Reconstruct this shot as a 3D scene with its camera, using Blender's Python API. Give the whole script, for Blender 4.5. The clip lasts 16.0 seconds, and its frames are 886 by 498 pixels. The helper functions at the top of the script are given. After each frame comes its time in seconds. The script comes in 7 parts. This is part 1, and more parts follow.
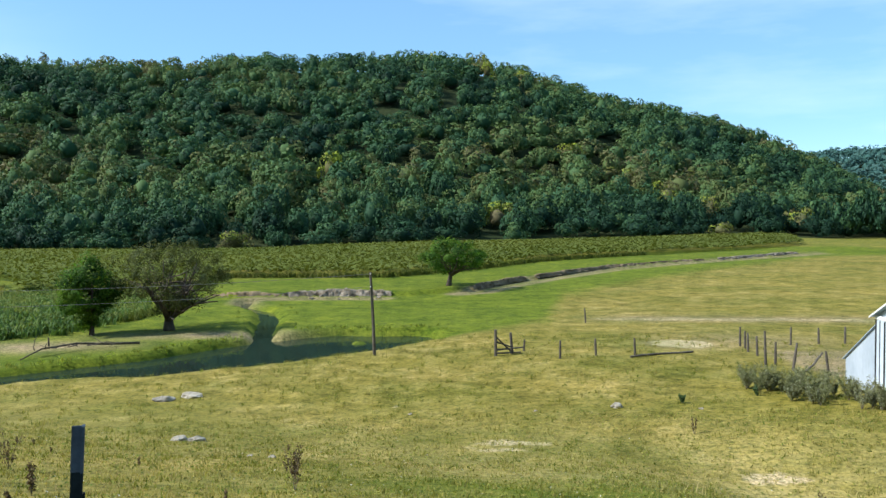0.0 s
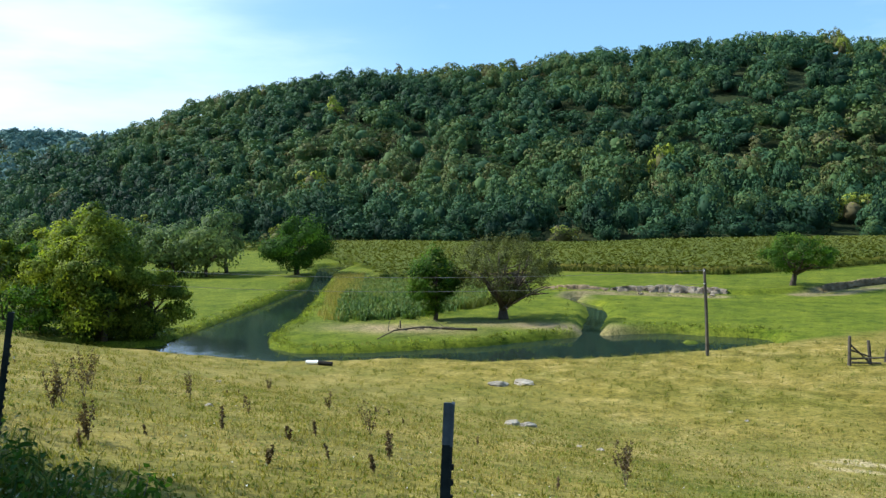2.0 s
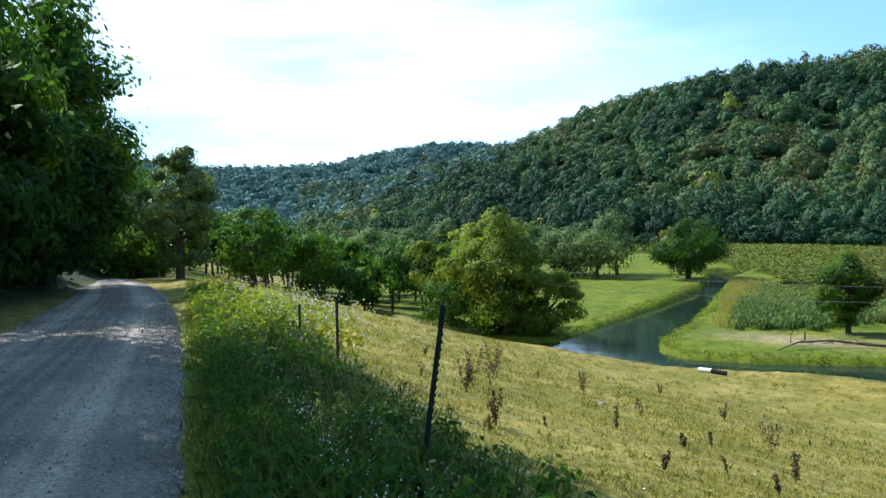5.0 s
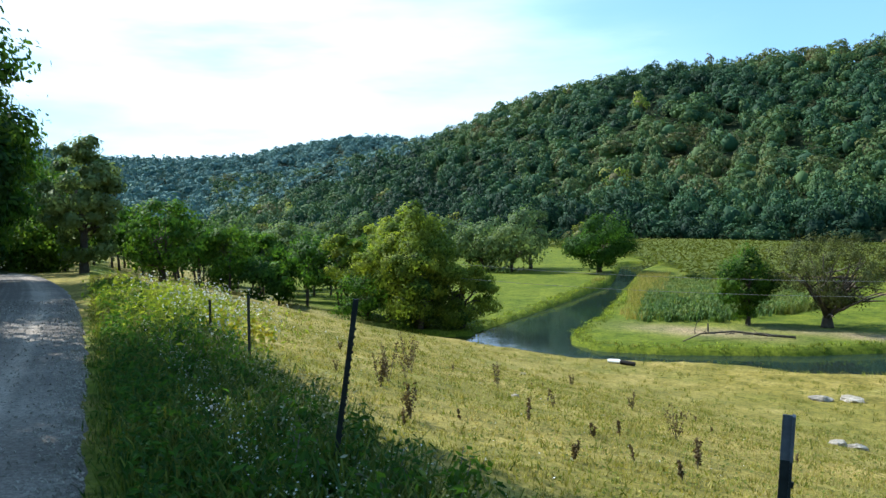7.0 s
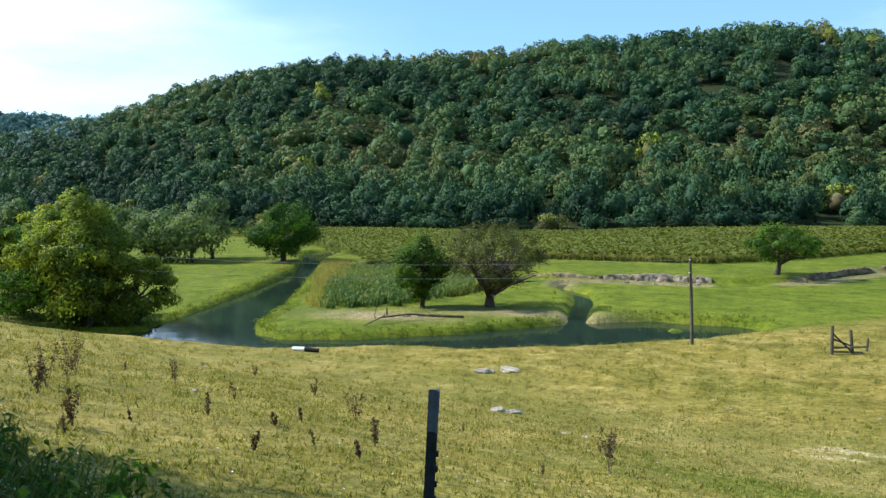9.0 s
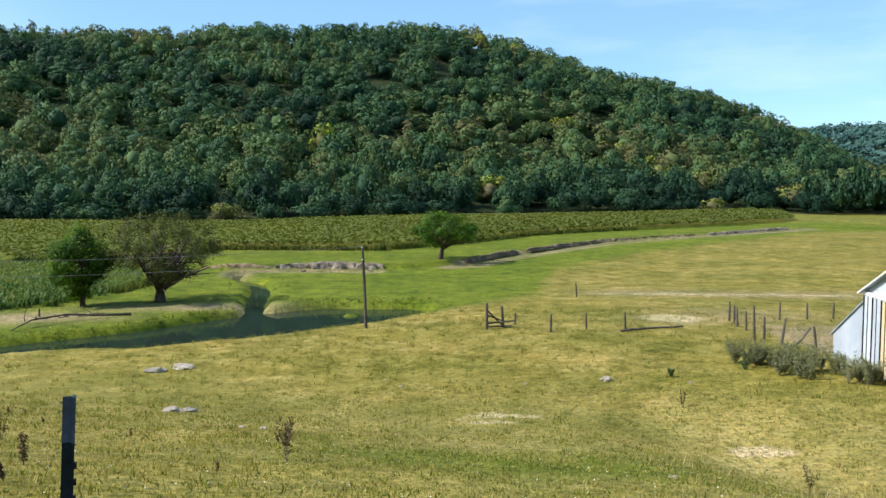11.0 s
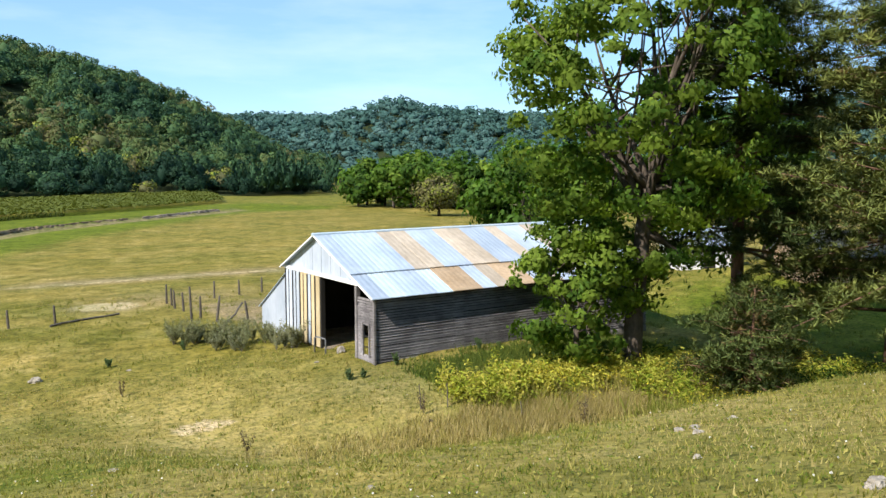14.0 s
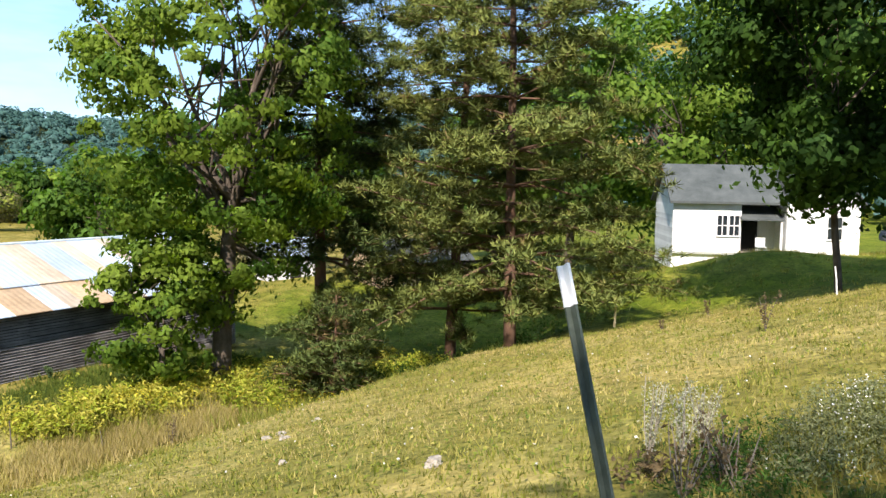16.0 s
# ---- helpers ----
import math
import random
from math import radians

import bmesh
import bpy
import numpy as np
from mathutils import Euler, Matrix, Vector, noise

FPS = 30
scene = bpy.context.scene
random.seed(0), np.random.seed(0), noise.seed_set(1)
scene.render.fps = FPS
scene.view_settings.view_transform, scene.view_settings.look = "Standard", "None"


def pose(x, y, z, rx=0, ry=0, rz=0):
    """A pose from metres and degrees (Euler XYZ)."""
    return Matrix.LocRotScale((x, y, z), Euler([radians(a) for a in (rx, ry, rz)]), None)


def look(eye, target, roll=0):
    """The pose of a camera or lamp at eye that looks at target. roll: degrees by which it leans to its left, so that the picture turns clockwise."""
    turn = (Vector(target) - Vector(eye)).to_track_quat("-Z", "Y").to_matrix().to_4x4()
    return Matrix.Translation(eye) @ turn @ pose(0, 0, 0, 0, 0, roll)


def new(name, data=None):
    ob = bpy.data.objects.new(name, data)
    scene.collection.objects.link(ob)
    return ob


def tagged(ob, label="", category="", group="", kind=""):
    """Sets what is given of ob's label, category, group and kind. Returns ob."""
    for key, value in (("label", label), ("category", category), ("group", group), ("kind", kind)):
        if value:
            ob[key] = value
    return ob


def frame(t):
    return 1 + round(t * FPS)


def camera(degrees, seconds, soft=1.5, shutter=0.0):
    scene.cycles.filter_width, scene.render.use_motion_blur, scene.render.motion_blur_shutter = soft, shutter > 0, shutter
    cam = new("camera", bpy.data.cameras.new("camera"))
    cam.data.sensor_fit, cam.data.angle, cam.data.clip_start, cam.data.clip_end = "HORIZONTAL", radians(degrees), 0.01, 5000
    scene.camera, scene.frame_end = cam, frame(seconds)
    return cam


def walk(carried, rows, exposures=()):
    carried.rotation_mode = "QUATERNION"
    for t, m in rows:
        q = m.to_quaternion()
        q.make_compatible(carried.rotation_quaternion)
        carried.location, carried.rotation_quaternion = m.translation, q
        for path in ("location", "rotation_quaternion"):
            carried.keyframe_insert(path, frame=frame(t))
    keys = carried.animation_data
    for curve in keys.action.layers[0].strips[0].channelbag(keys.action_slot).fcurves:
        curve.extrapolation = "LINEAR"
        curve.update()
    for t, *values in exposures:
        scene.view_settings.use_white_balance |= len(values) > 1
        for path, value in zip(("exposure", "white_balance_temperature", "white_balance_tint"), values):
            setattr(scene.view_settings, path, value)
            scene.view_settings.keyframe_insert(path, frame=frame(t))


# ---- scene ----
# ------------------------------------------------------------------ camera
EYE = 10.0      # height of the lens over the valley floor
REACH = 0.24    # the lens is held this far in front of the turning body
cam = camera(57.47, 16.0)
TURNS = [       # seconds, yaw, pitch, roll
    (0, 0.21, -2.71, -0.70),
    (0.5, 5.92, -2.74, -0.74),
    (1, 11.68, -2.75, -0.83),
    (1.5, 17.44, -2.76, -0.94),
    (2, 23.22, -2.77, -1.02),
    (2.5, 29.03, -2.72, -1.14),
    (3, 34.81, -2.59, -1.29),
    (3.5, 40.62, -2.38, -1.35),
    (4, 45.73, -2.01, -1.56),
    (4.2, 47.34, -1.90, -1.58),
    (4.7, 49.50, -1.95, -1.50),
    (5.25, 50.70, -2.02, -1.38),
    (5.8, 50.40, -2.10, -1.27),
    (6.3, 49.16, -2.20, -1.19),
    (6.5, 48.09, -2.30, -1.16),
    (7, 44.44, -2.55, -1.08),
    (7.5, 39.50, -2.79, -0.94),
    (8, 33.88, -3.12, -0.89),
    (8.5, 28.15, -3.44, -0.76),
    (9, 22.32, -3.68, -0.57),
    (9.2, 19.97, -3.79, -0.46),
    (11.3, -4.00, -4.63, -0.38),
    (11.5, -6.53, -4.75, -0.46),
    (12, -12.87, -5.04, -0.57),
    (12.5, -19.14, -5.43, -0.48),
    (13, -25.53, -5.74, -0.41),
    (13.5, -32.13, -5.85, -0.26),
    (14, -38.96, -5.86, 0.06),
    (14.5, -46.07, -5.74, 0.33),
    (15, -53.23, -5.51, 0.67),
    (15.5, -60.52, -5.08, 0.97),
    (16, -67.59, -4.72, 1.03),
]


def held(yaw, pitch, roll):
    a = radians(yaw)
    return pose(-REACH * math.sin(a), REACH * math.cos(a), EYE, 90 + pitch, 0, yaw) @ pose(0, 0, 0, 0, 0, roll)


EXPOSURES = [(0.0, 0.50, 6050, 8), (2.5, 0.56, 6050, 8), (4.0, 0.76, 5850, 8), (6.5, 0.76, 5850, 8), (9.0, 0.64, 6100, 10), (12.5, 0.49, 6400, 13), (14.5, 0.64, 6560, 15), (16.0, 0.93, 6750, 18)]
walk(cam, [(t, held(yaw, pitch, roll)) for t, yaw, pitch, roll in TURNS], EXPOSURES)

# ------------------------------------------------------------------ light
SUN_AZ, SUN_EL = 98.0, 42.0     # degrees to the left of the y axis, and above the horizon
to_sun = Vector((-math.sin(radians(SUN_AZ)) * math.cos(radians(SUN_EL)),
                 math.cos(radians(SUN_AZ)) * math.cos(radians(SUN_EL)), math.sin(radians(SUN_EL))))
world = bpy.data.worlds.new("sky")
scene.world = world
world.use_nodes = True
wn, wl = world.node_tree.nodes, world.node_tree.links
wn.clear()
w_out, w_bg, w_sky = wn.new("ShaderNodeOutputWorld"), wn.new("ShaderNodeBackground"), wn.new("ShaderNodeTexSky")
w_sky.sky_type, w_sky.sun_disc = "NISHITA", False
w_sky.sun_elevation, w_sky.sun_rotation = radians(SUN_EL), radians(-SUN_AZ)
w_sky.air_density, w_sky.dust_density, w_sky.ozone_density = 1.0, 0.0, 2.4
w_sky.altitude = 1200
# thin high cloud: long streaks of noise, denser towards the sun
w_geo, w_map, w_noise, w_ramp = (wn.new("ShaderNodeTexCoord"), wn.new("ShaderNodeMapping"),
                                 wn.new("ShaderNodeTexNoise"), wn.new("ShaderNodeValToRGB"))
w_map.inputs["Scale"].default_value = (1.2, 1.2, 6.0)
w_map.inputs["Location"].default_value = (0.35, 0.1, 0.0)
w_noise.inputs["Scale"].default_value, w_noise.inputs["Detail"].default_value = 2.2, 7
w_noise.inputs["Roughness"].default_value = 0.55
w_ramp.color_ramp.elements[0].position, w_ramp.color_ramp.elements[1].position = 0.50, 0.80
w_side = wn.new("ShaderNodeVectorMath")
w_side.operation = "DOT_PRODUCT"
w_side.inputs[1].default_value = (-math.sin(radians(74)), math.cos(radians(74)), 0.12)
w_near = wn.new("ShaderNodeMapRange")
w_near.inputs["From Min"].default_value, w_near.inputs["From Max"].default_value = 0.62, 1.0
w_near.inputs["To Min"].default_value, w_near.inputs["To Max"].default_value = 0.0, 0.50
w_near.interpolation_type = "SMOOTHSTEP"
w_sum, w_mix = wn.new("ShaderNodeMath"), wn.new("ShaderNodeMix")
w_sum.operation, w_sum.use_clamp = "ADD", True
w_amt = wn.new("ShaderNodeMath")
w_amt.operation, w_amt.inputs[1].default_value = "MULTIPLY", 0.30
w_mix.data_type = "RGBA"
w_mix.inputs["B"].default_value = (6.6, 7.2, 7.6, 1)
wl.new(w_geo.outputs["Generated"], w_map.inputs["Vector"])
wl.new(w_map.outputs["Vector"], w_noise.inputs["Vector"])
wl.new(w_noise.outputs["Fac"], w_ramp.inputs["Fac"])
wl.new(w_ramp.outputs["Color"], w_amt.inputs[0])
wl.new(w_geo.outputs["Generated"], w_side.inputs[0])
wl.new(w_side.outputs["Value"], w_near.inputs["Value"])
w_bank, w_shape, w_veil = wn.new("ShaderNodeTexNoise"), wn.new("ShaderNodeMapRange"), wn.new("ShaderNodeMath")
w_bank.inputs["Scale"].default_value, w_bank.inputs["Detail"].default_value, w_bank.inputs["Roughness"].default_value = 1.5, 6, 0.5
w_shape.inputs["From Min"].default_value, w_shape.inputs["From Max"].default_value = 0.36, 0.62
w_shape.inputs["To Min"].default_value, w_shape.inputs["To Max"].default_value = 0.25, 1.5
w_shape.interpolation_type = "SMOOTHSTEP"
w_veil.operation = "MULTIPLY"
wl.new(w_map.outputs["Vector"], w_bank.inputs["Vector"])
wl.new(w_bank.outputs["Fac"], w_shape.inputs["Value"])
wl.new(w_near.outputs["Result"], w_veil.inputs[0])
wl.new(w_shape.outputs["Result"], w_veil.inputs[1])
wl.new(w_amt.outputs["Value"], w_sum.inputs[0])
wl.new(w_veil.outputs["Value"], w_sum.inputs[1])
wl.new(w_sum.outputs["Value"], w_mix.inputs["Factor"])
w_hue = wn.new("ShaderNodeMix")
w_hue.data_type, w_hue.blend_type = "RGBA", "MULTIPLY"
w_hue.inputs["Factor"].default_value, w_hue.inputs["B"].default_value = 1.0, (0.83, 1.0, 1.07, 1)
wl.new(w_sky.outputs["Color"], w_hue.inputs["A"])
w_even = wn.new("ShaderNodeMix")       # thin even haze flattens the sky's gradient
w_even.data_type = "RGBA"
w_even.inputs["Factor"].default_value, w_even.inputs["B"].default_value = 0.5, (1.8, 3.2, 4.5, 1)
wl.new(w_hue.outputs["Result"], w_even.inputs["A"])
wl.new(w_even.outputs["Result"], w_mix.inputs["A"])
wl.new(w_mix.outputs["Result"], w_bg.inputs["Color"])
w_bg.inputs["Strength"].default_value = 0.143
wl.new(w_bg.outputs["Background"], w_out.inputs["Surface"])
sun = new("sun", bpy.data.lights.new("sun", "SUN"))
sun.data.energy, sun.data.angle, sun.data.color = 5.4, radians(0.5), (1.0, 0.95, 0.86)
sun.matrix_world = look(to_sun * 200, (0, 0, 0))

# ------------------------------------------------------------------ materials


def material(name, rough=0.8, metal=0.0, spec=0.3):
    m = bpy.data.materials.new(name)
    m.use_nodes = True
    b = m.node_tree.nodes["Principled BSDF"]
    b.inputs["Roughness"].default_value, b.inputs["Metallic"].default_value = rough, metal
    b.inputs["Specular IOR Level"].default_value = spec
    return m, m.node_tree.nodes, m.node_tree.links, b


def noise_node(n, l, scale, detail=5, rough=0.6, coord="Object", stretch=(1, 1, 1)):
    tc, mp, tx = n.new("ShaderNodeTexCoord"), n.new("ShaderNodeMapping"), n.new("ShaderNodeTexNoise")
    mp.inputs["Scale"].default_value = stretch
    tx.inputs["Scale"].default_value, tx.inputs["Detail"].default_value, tx.inputs["Roughness"].default_value = scale, detail, rough
    l.new(tc.outputs[coord], mp.inputs["Vector"])
    l.new(mp.outputs["Vector"], tx.inputs["Vector"])
    return tx.outputs["Fac"]


def ramp_node(n, l, value, stops):
    r = n.new("ShaderNodeValToRGB")
    e = r.color_ramp.elements
    while len(e) < len(stops):
        e.new(0.5)
    for k, (p, c) in enumerate(stops):
        e[k].position, e[k].color = p, (*c, 1)
    l.new(value, r.inputs["Fac"])
    return r.outputs["Color"]


def mix_node(n, l, fac, a, b, mode="MIX"):
    m = n.new("ShaderNodeMix")
    m.data_type, m.blend_type = "RGBA", mode
    for key, v in (("Factor", fac), ("A", a), ("B", b)):
        if isinstance(v, tuple):
            m.inputs[key].default_value = (*v, 1)
        elif isinstance(v, float):
            m.inputs[key].default_value = v
        else:
            l.new(v, m.inputs[key])
    return m.outputs["Result"]


def attr_node(n, name):
    a = n.new("ShaderNodeAttribute")
    a.attribute_name = name
    return a.outputs["Fac"]


def math_node(n, l, op, a, b=0.0):
    m = n.new("ShaderNodeMath")
    m.operation = op
    for k, v in enumerate((a, b)):
        if isinstance(v, (int, float)):
            m.inputs[k].default_value = v
        else:
            l.new(v, m.inputs[k])
    return m.outputs["Value"]


def bump_node(n, l, b, height, strength, distance):
    u = n.new("ShaderNodeBump")
    u.inputs["Strength"].default_value, u.inputs["Distance"].default_value = strength, distance
    l.new(height, u.inputs["Height"])
    l.new(u.outputs["Normal"], b.inputs["Normal"])


def worn(name, dark, light, scale, rough=0.8, metal=0.0, stretch=(1, 1, 1), bump=0.3, fine=9.0, spec=0.3, vary=0.25, depth=0.01):
    """A surface of two tones, with stains at one scale, grain at another, and pieces that differ a little."""
    m, n, l, b = material(name, rough, metal, spec)
    big, small = noise_node(n, l, scale, 4, 0.6), noise_node(n, l, scale * fine, 5, 0.65, "Object", stretch)
    base = ramp_node(n, l, big, [(0.3, dark), (0.7, light)])
    grain = ramp_node(n, l, small, [(0.3, (1 - vary,) * 3), (0.7, (1 + vary * 0.5,) * 3)])
    col = mix_node(n, l, 1.0, base, grain, "MULTIPLY")
    info = n.new("ShaderNodeObjectInfo")
    piece = ramp_node(n, l, info.outputs["Random"], [(0.0, (0.82,) * 3), (1.0, (1.12,) * 3)])
    col = mix_node(n, l, 1.0, col, piece, "MULTIPLY")
    l.new(col, b.inputs["Base Color"])
    bump_node(n, l, b, small, bump, depth)
    return m


def foliage(name, stops, glow=0.4, rough=0.65, leafy=0.35, warm=(1.2, 1.15, 0.55)):
    """Leaves: each leaf differs a little, each tree by its own tint; light passes through in part."""
    m, n, l, b = material(name, rough, 0.0, 0.12)
    geo = n.new("ShaderNodeNewGeometry")
    tint = attr_node(n, "tint")
    col = ramp_node(n, l, tint, stops)
    each = ramp_node(n, l, geo.outputs["Random Per Island"], [(0.0, (1 - leafy,) * 3), (1.0, (1 + leafy,) * 3)])
    col = mix_node(n, l, 1.0, col, each, "MULTIPLY")
    l.new(col, b.inputs["Base Color"])
    tr, mx = n.new("ShaderNodeBsdfTranslucent"), n.new("ShaderNodeMixShader")
    l.new(mix_node(n, l, 1.0, col, warm, "MULTIPLY"), tr.inputs["Color"])
    mx.inputs["Fac"].default_value = glow
    out = n["Material Output"]
    l.new(b.outputs["BSDF"], mx.inputs[1])
    l.new(tr.outputs["BSDF"], mx.inputs[2])
    l.new(mx.outputs["Shader"], out.inputs["Surface"])
    return m


def ground_material():
    m, n, l, b = material("pasture", 0.95, 0.0, 0.1)
    broad, mid, fine = noise_node(n, l, 0.09, 4, 0.6), noise_node(n, l, 0.55, 6, 0.72), noise_node(n, l, 7.0, 4, 0.7)
    dry = ramp_node(n, l, mid, [(0.32, (0.114, 0.097, 0.015)), (0.5, (0.230, 0.188, 0.042)), (0.68, (0.375, 0.298, 0.105))])
    green = ramp_node(n, l, mid, [(0.34, (0.095, 0.096, 0.010)), (0.66, (0.218, 0.192, 0.028))])
    lush = ramp_node(n, l, mid, [(0.34, (0.066, 0.100, 0.007)), (0.66, (0.168, 0.196, 0.016))])
    patch = ramp_node(n, l, broad, [(0.40, (0, 0, 0)), (0.62, (1, 1, 1))])
    col = mix_node(n, l, math_node(n, l, "MULTIPLY", patch, 0.6), dry, green)
    tan = ramp_node(n, l, noise_node(n, l, 1.3, 5, 0.7), [(0.3, (0.235, 0.21, 0.055)), (0.7, (0.42, 0.35, 0.14))])
    parched = math_node(n, l, "MULTIPLY", attr_node(n, "parch"), ramp_node(n, l, noise_node(n, l, 0.22, 4, 0.6), [(0.35, (0.25,) * 3), (0.65, (1,) * 3)]))
    col = mix_node(n, l, parched, col, tan)
    ragged = math_node(n, l, "ADD", attr_node(n, "lush"), math_node(n, l, "MULTIPLY", math_node(n, l, "SUBTRACT", noise_node(n, l, 0.35, 5, 0.7), 0.5), 1.3))
    col = mix_node(n, l, ramp_node(n, l, ragged, [(0.15, (0, 0, 0)), (0.85, (1, 1, 1))]), col, lush)
    soil = ramp_node(n, l, fine, [(0.3, (0.20, 0.15, 0.09)), (0.7, (0.36, 0.28, 0.17))])
    rag = math_node(n, l, "MULTIPLY", attr_node(n, "bare"), ramp_node(n, l, mid, [(0.35, (0.5,) * 3), (0.6, (1,) * 3)]))
    col = mix_node(n, l, rag, col, soil)
    straw = ramp_node(n, l, fine, [(0.3, (0.34, 0.27, 0.13)), (0.7, (0.58, 0.48, 0.29))])
    torn = math_node(n, l, "ADD", attr_node(n, "straw"), math_node(n, l, "MULTIPLY", math_node(n, l, "SUBTRACT", noise_node(n, l, 1.6, 5, 0.7), 0.5), 1.1))
    col = mix_node(n, l, math_node(n, l, "MULTIPLY", ramp_node(n, l, torn, [(0.50, (0, 0, 0)), (0.72, (1, 1, 1))]), 0.9), col, straw)
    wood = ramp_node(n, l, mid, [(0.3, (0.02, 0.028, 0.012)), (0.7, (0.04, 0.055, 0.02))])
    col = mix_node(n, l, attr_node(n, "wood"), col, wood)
    tuft = ramp_node(n, l, noise_node(n, l, 3.4, 6, 0.8), [(0.38, (0.42, 0.48, 0.36)), (0.48, (0.95,) * 3), (0.64, (1.28, 1.22, 1.16))])
    col = mix_node(n, l, 1.0, col, tuft, "MULTIPLY")
    sweep = ramp_node(n, l, noise_node(n, l, 0.13, 6, 0.68, "Object", (1.0, 1.0, 1)), [(0.38, (0.72, 0.80, 0.66)), (0.52, (0.98,) * 3), (0.66, (1.20, 1.14, 1.16))])
    col = mix_node(n, l, 1.0, col, sweep, "MULTIPLY")
    speck = ramp_node(n, l, fine, [(0.32, (0.62,) * 3), (0.55, (1.0,) * 3), (0.75, (1.25,) * 3)])
    col = mix_node(n, l, 1.0, col, speck, "MULTIPLY")
    l.new(col, b.inputs["Base Color"])
    bump_node(n, l, b, fine, 0.5, 0.06)
    return m


def road_material():
    m, n, l, b = material("gravel", 0.95, 0.0, 0.15)
    mid, fine = noise_node(n, l, 0.5, 4, 0.6, "Object", (1, 1, 1)), noise_node(n, l, 24.0, 5, 0.85)
    col = ramp_node(n, l, mid, [(0.3, (0.195, 0.165, 0.135)), (0.7, (0.31, 0.27, 0.225))])
    col = mix_node(n, l, 1.0, col, ramp_node(n, l, fine, [(0.36, (0.42,) * 3), (0.5, (0.95,) * 3), (0.64, (1.45,) * 3)]), "MULTIPLY")
    lane = ramp_node(n, l, math_node(n, l, "ADD", attr_node(n, "lane"), math_node(n, l, "MULTIPLY", math_node(n, l, "SUBTRACT", mid, 0.5), 0.5)), [(0.1, (0.56, 0.57, 0.58)), (0.85, (1.22, 1.20, 1.16))])
    col = mix_node(n, l, 1.0, col, lane, "MULTIPLY")
    l.new(col, b.inputs["Base Color"])
    bump_node(n, l, b, fine, 0.7, 0.02)
    return m


def water_material():
    m, n, l, b = material("river_water", 0.06, 0.0, 0.5)
    b.inputs["Base Color"].default_value = (0.014, 0.026, 0.020, 1)
    b.inputs["IOR"].default_value = 1.33
    bump_node(n, l, b, noise_node(n, l, 1.1, 3, 0.5, "Object", (1, 0.6, 1)), 0.10, 0.05)
    return m


M_GROUND, M_ROAD, M_WATER = ground_material(), road_material(), water_material()
M_SAND = worn("eroded_bank", (0.14, 0.10, 0.062), (0.45, 0.38, 0.29), 1.3, 0.95, fine=5, bump=0.8, depth=0.08, vary=0.5)
M_HILL = foliage("hill_foliage", [(0.0, (0.012, 0.036, 0.020)), (0.28, (0.042, 0.098, 0.044)), (0.48, (0.082, 0.138, 0.044)), (0.66, (0.105, 0.122, 0.042)),
                                  (0.82, (0.128, 0.112, 0.056)), (1.0, (0.215, 0.265, 0.030))], 0.22, rough=0.7, leafy=0.14, warm=(1.0, 1.05, 0.8))
# leaf colours made paler and bluer: distance haze put into the base colour
M_FAR = foliage("far_hill_haze_foliage", [(0.0, (0.046, 0.106, 0.090)), (0.6, (0.112, 0.195, 0.178)), (1.0, (0.165, 0.23, 0.17))], 0.12, rough=0.95, leafy=0.06, warm=(1.0, 1.05, 0.9))
# brighter, yellower copy of the broad leaves: sunlight put into the colour
M_SUNNY = foliage("sun_tinted_leaves", [(0.0, (0.050, 0.095, 0.018)), (0.5, (0.150, 0.205, 0.030)), (1.0, (0.270, 0.310, 0.045))], 0.5, warm=(1.15, 1.2, 0.5))
M_WILLOW = foliage("willow_leaves", [(0.0, (0.040, 0.052, 0.018)), (0.6, (0.088, 0.104, 0.036)), (1.0, (0.140, 0.150, 0.060))], 0.3, leafy=0.25)
M_CANE = foliage("cane_leaves", [(0.0, (0.050, 0.105, 0.030)), (0.6, (0.105, 0.170, 0.045)), (1.0, (0.165, 0.205, 0.050))], 0.3, leafy=0.25)
M_LEAF = foliage("broad_leaves", [(0.0, (0.030, 0.070, 0.016)), (0.5, (0.072, 0.145, 0.022)), (1.0, (0.165, 0.235, 0.032))], 0.46, warm=(1.1, 1.25, 0.5))
M_NEEDLE = foliage("pine_needles", [(0.0, (0.030, 0.062, 0.024)), (0.5, (0.125, 0.172, 0.050)), (0.94, (0.225, 0.255, 0.065)), (1.0, (0.17, 0.12, 0.05))], 0.25)
M_CORN = foliage("corn_leaves", [(0.0, (0.062, 0.092, 0.018)), (0.6, (0.118, 0.142, 0.030)), (1.0, (0.16, 0.168, 0.040))], 0.25, leafy=0.05)
M_GRASS = foliage("grass_blades", [(0.0, (0.034, 0.082, 0.020)), (0.4, (0.155, 0.182, 0.026)), (0.75, (0.31, 0.268, 0.080)), (1.0, (0.42, 0.345, 0.165))], 0.35)
M_FLOWER = foliage("yellow_flowers", [(0.0, (0.42, 0.34, 0.02)), (1.0, (0.62, 0.52, 0.05))], 0.2)
M_WHITE_FLOWER = foliage("white_flowers", [(0.0, (0.48, 0.48, 0.44)), (1.0, (0.66, 0.66, 0.62))], 0.2)
M_GROVE = foliage("grove_leaves", [(0.0, (0.065, 0.112, 0.055)), (0.5, (0.125, 0.182, 0.074)), (1.0, (0.195, 0.240, 0.085))], 0.4, leafy=0.22, warm=(1.1, 1.2, 0.7))
